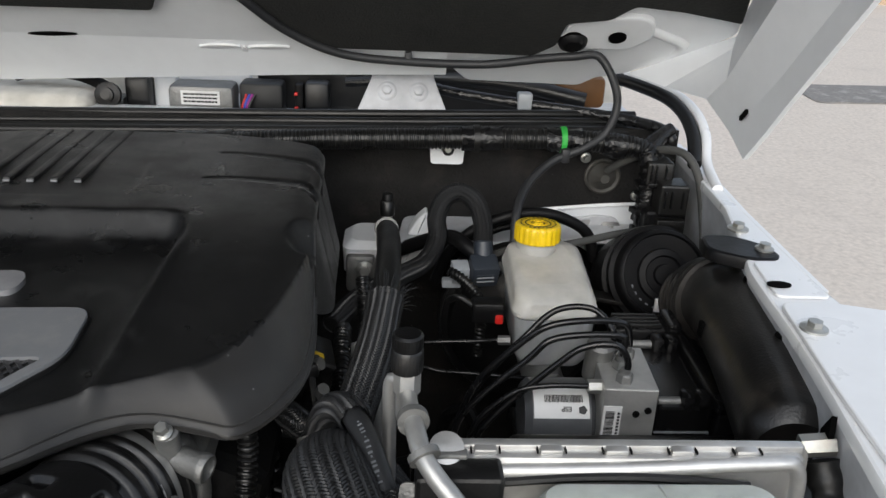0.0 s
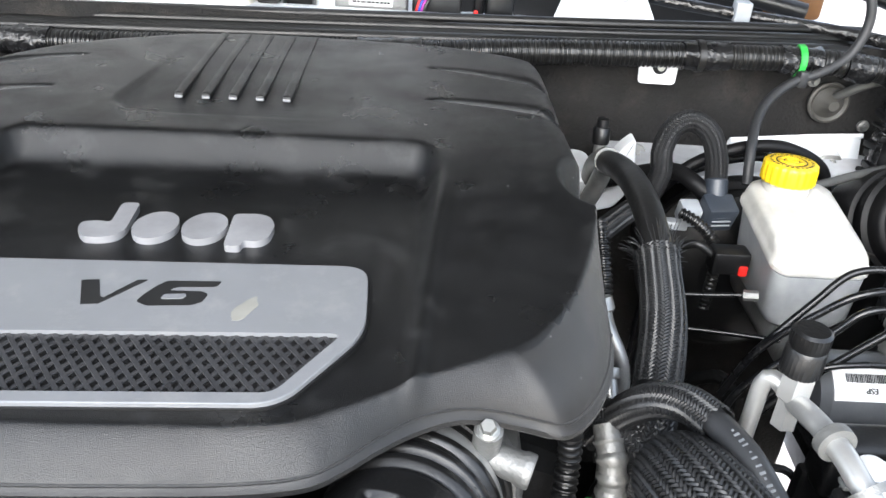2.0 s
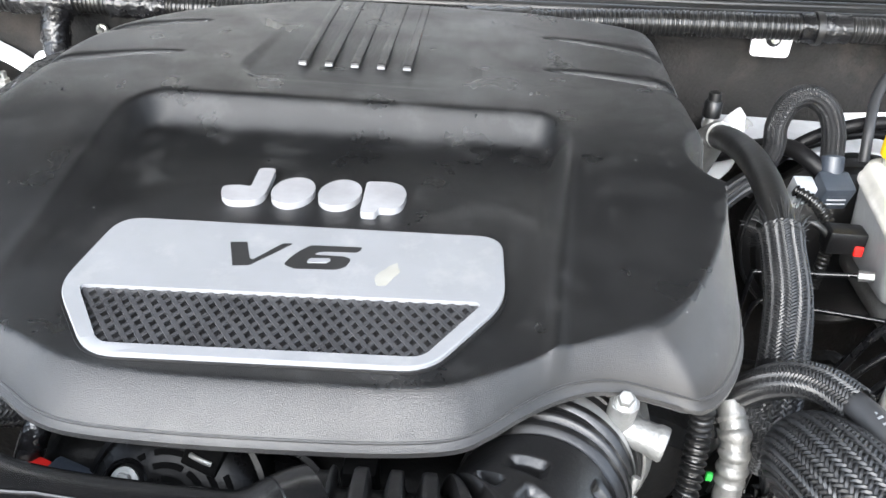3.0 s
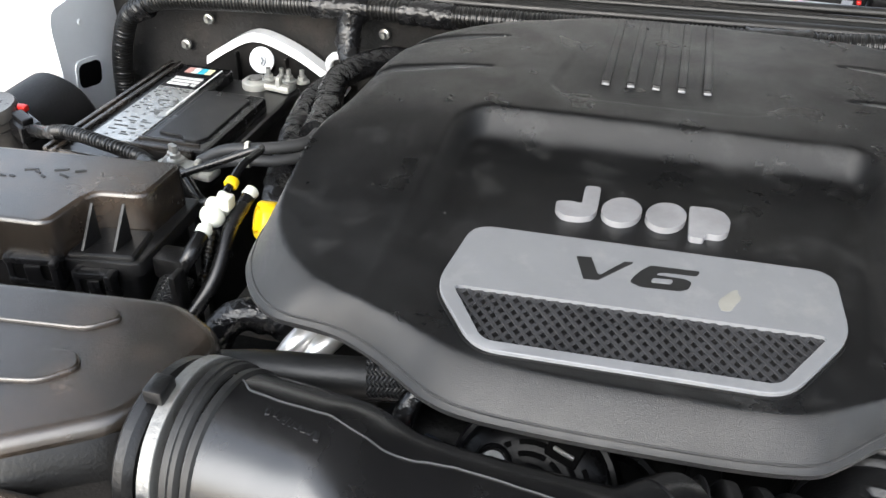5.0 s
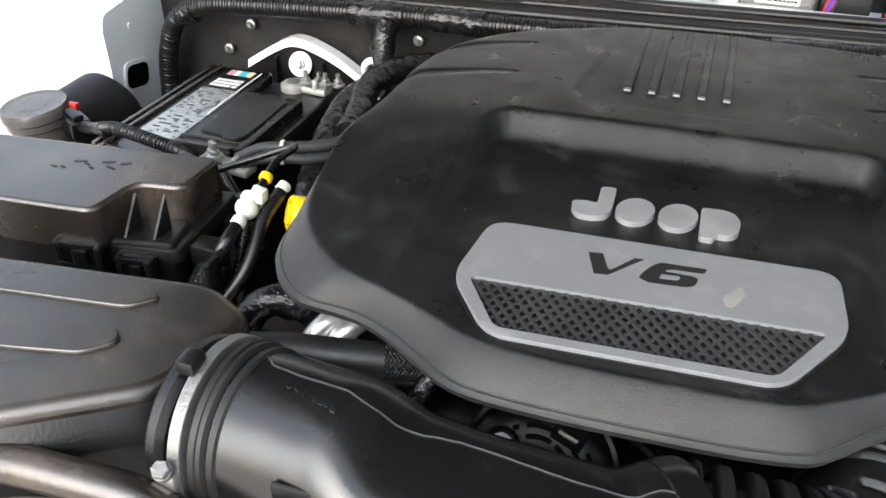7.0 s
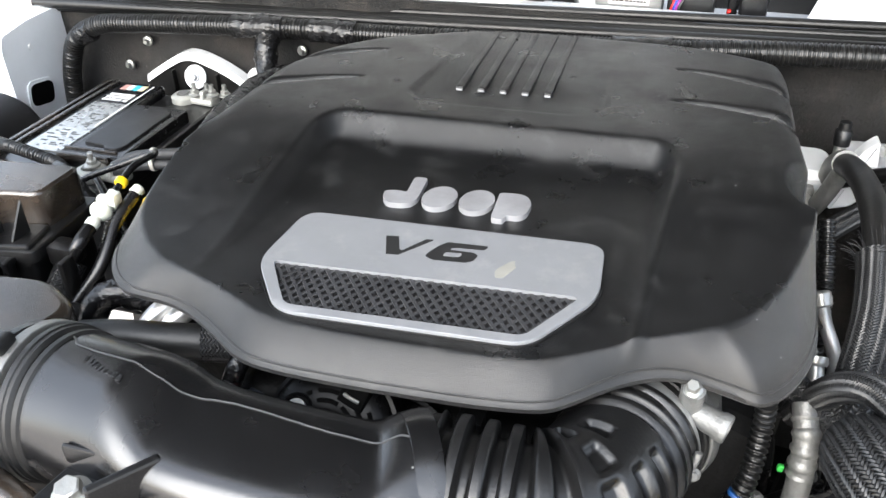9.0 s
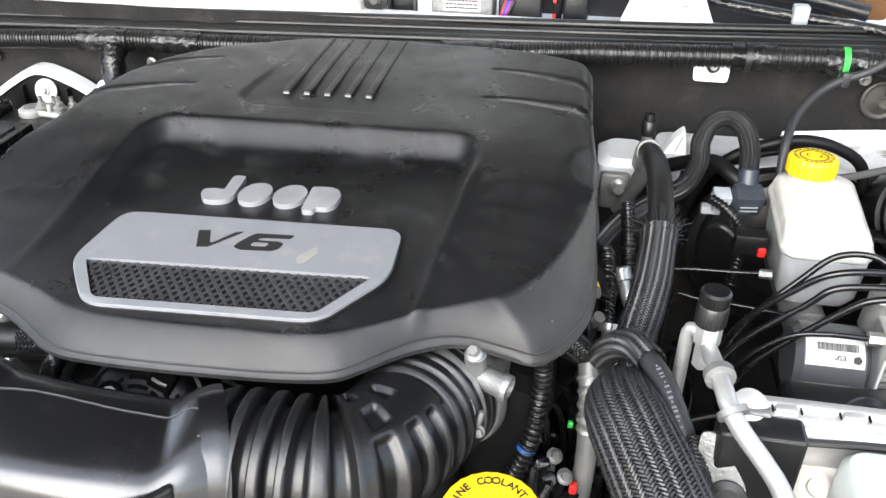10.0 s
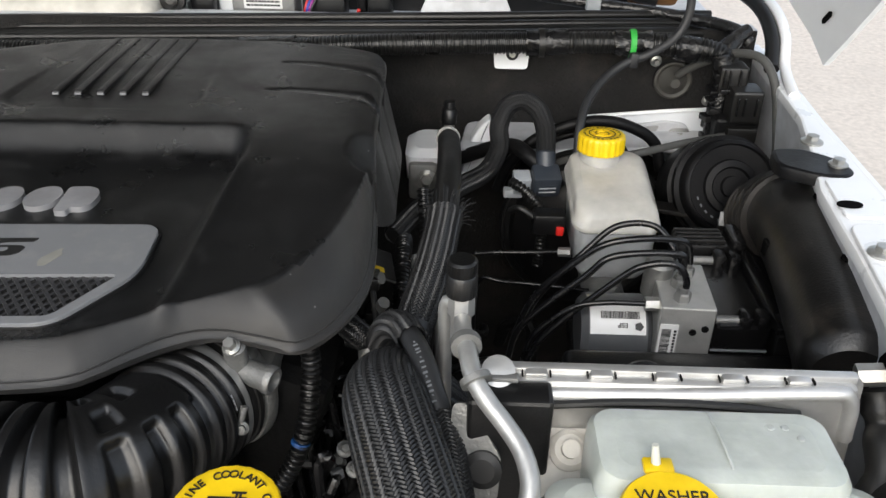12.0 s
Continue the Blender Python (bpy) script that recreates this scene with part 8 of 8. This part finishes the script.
wl = thing("corrugated_conduit", (-0.6, 0.15, 0.95), "black corrugated lead running over the battery", "conduit")
part("plain_end", tube([(-0.70, 0.222, 0.955), (-0.675, 0.205, 0.965), (-0.645, 0.185, 0.978), (-0.62, 0.172, 0.985)], 0.0075, 12), M_TAPE, wl)
part("conduit", ringed([(-0.635, 0.180, 0.983), (-0.60, 0.162, 0.996), (-0.55, 0.142, 1.003), (-0.50, 0.127, 1.004), (-0.475, 0.115, 1.003)], 0.0075), M_CONDUIT, wl)
part("sleeve", tube([(-0.485, 0.118, 1.003), (-0.455, 0.100, 1.003), (-0.43, 0.085, 0.998), (-0.405, 0.078, 0.985)], 0.0078, 12), M_TAPE, wl)
part("thin_lead", ringed([(-0.41, 0.08, 0.99), (-0.392, 0.072, 1.0), (-0.378, 0.055, 0.998), (-0.372, 0.03, 0.98), (-0.374, 0.01, 0.95)], 0.0042, 0.0036, 0.001), M_CONDUIT, wl)

# ---- cowl fittings seen over the seal ----
cm = thing("control_module", (0.066, 0.6, 1.065), "small silver module with a printed label in the cowl", "module")
part("case", rbox((0.066, 0.60, 1.089), (0.088, 0.05, 0.046), 0.008), M_CAST, cm)
CL = facing((0.066, 0.5745, 1.096), (0, -1, 0.0), (0, 0, 1))
cmb = part("label", rbox((0, 0, 0), (0.052, 0.019, 0.0008), 0, CL), M_LABEL, cm, "white printed label")
part("print", bars(CL @ pose(0, 0, 0.0008), 0.046, 0.015, 3, random.Random(2), fill=0.5), M_INK, cmb)
for x in (-0.021, 0.222):
    solo("drain_pocket", rbox((x, 0.60, 1.092), (0.034, 0.03, 0.055), 0.006), M_PLASTIC, "black plastic drain pocket in the cowl", "pocket", "drain pockets")
wm = thing("wiper_linkage", (-0.06, 0.58, 1.06), "dark wiper pivot with round bushing in the cowl", "linkage")
part("bushing", lathe([(0.017, 0), (0.017, 0.008), (0.010, 0.010), (0.010, 0.016), (0.006, 0.017)], facing((-0.055, 0.575, 1.096), (0, -1, 0.2), (0, 0, 1)), 28), M_DUSTY, wm)
part("arm", tube([(-0.055, 0.59, 1.10), (-0.10, 0.60, 1.115), (-0.16, 0.61, 1.118), (-0.19, 0.61, 1.11)], 0.008, 10), M_DARKMETAL, wm)
part("foot", rbox((-0.055, 0.60, 1.075), (0.03, 0.03, 0.03), 0.004), M_CAST, wm)
wc_ = thing("cowl_wiring", (0.15, 0.6, 1.065), "dark plug cluster with coloured wires in the cowl", "wiring")
part("plug_block", rbox((0.145, 0.61, 1.09), (0.06, 0.04, 0.05), 0.006), M_INK, wc_)
for k, c in enumerate(((0.5, 0.02, 0.02), (0.02, 0.05, 0.4), (0.3, 0.02, 0.25), (0.02, 0.02, 0.02))):
    part("wire", tube([(0.118 + 0.004 * k, 0.585, 1.068), (0.121 + 0.003 * k, 0.580, 1.085), (0.126 + 0.004 * k, 0.588, 1.10)], 0.0017, 6), mat("wire_sheath", c, 0.45), wc_)
for z in (1.082, 1.102):
    part("red_block", rbox((0.193, 0.592, z), (0.005, 0.008, 0.004), 0.001), M_RED, wc_, "small red block")
part("pale_block", rbox((0.197, 0.605, 1.09), (0.012, 0.02, 0.05), 0.003), M_DULL, wc_)
part("sheet_metal", rbox((0.012, 0.615, 1.09), (0.03, 0.02, 0.055), 0.003), M_INNER, wc_)
cw = thing("cowl_loom", (0.5, 0.57, 1.075), "black taped wiring loom lying in the cowl", "loom")
part("loom", tube([(0.26, 0.62, 1.115), (0.34, 0.61, 1.12), (0.42, 0.585, 1.112), (0.50, 0.565, 1.106), (0.58, 0.545, 1.102), (0.645, 0.51, 1.10), (0.675, 0.48, 1.098), (0.69, 0.47, 1.085)], 0.0075, 12), M_TAPE, cw)
part("connector", rbox((0.507, 0.562, 1.110), (0.02, 0.018, 0.024), 0.003), M_GREYCON, cw, "grey connector")
part("second_loom", tube([(0.30, 0.66, 1.11), (0.40, 0.65, 1.118), (0.50, 0.62, 1.12), (0.60, 0.60, 1.105)], 0.011, 12), M_PLASTIC, cw)
solo("amber_moulding", rbox((0.60, 0.64, 1.11), (0.07, 0.03, 0.045), 0.008), M_AMBER, "brown-amber plastic moulding in the cowl corner", "moulding")
for a_, b_, r in (((0.30, 0.70, 1.08), (0.55, 0.72, 1.14), 0.03),):
    solo("dark_duct", rod(a_, b_, r, seg=20), M_INK, "dark duct deep in the cowl", "duct")
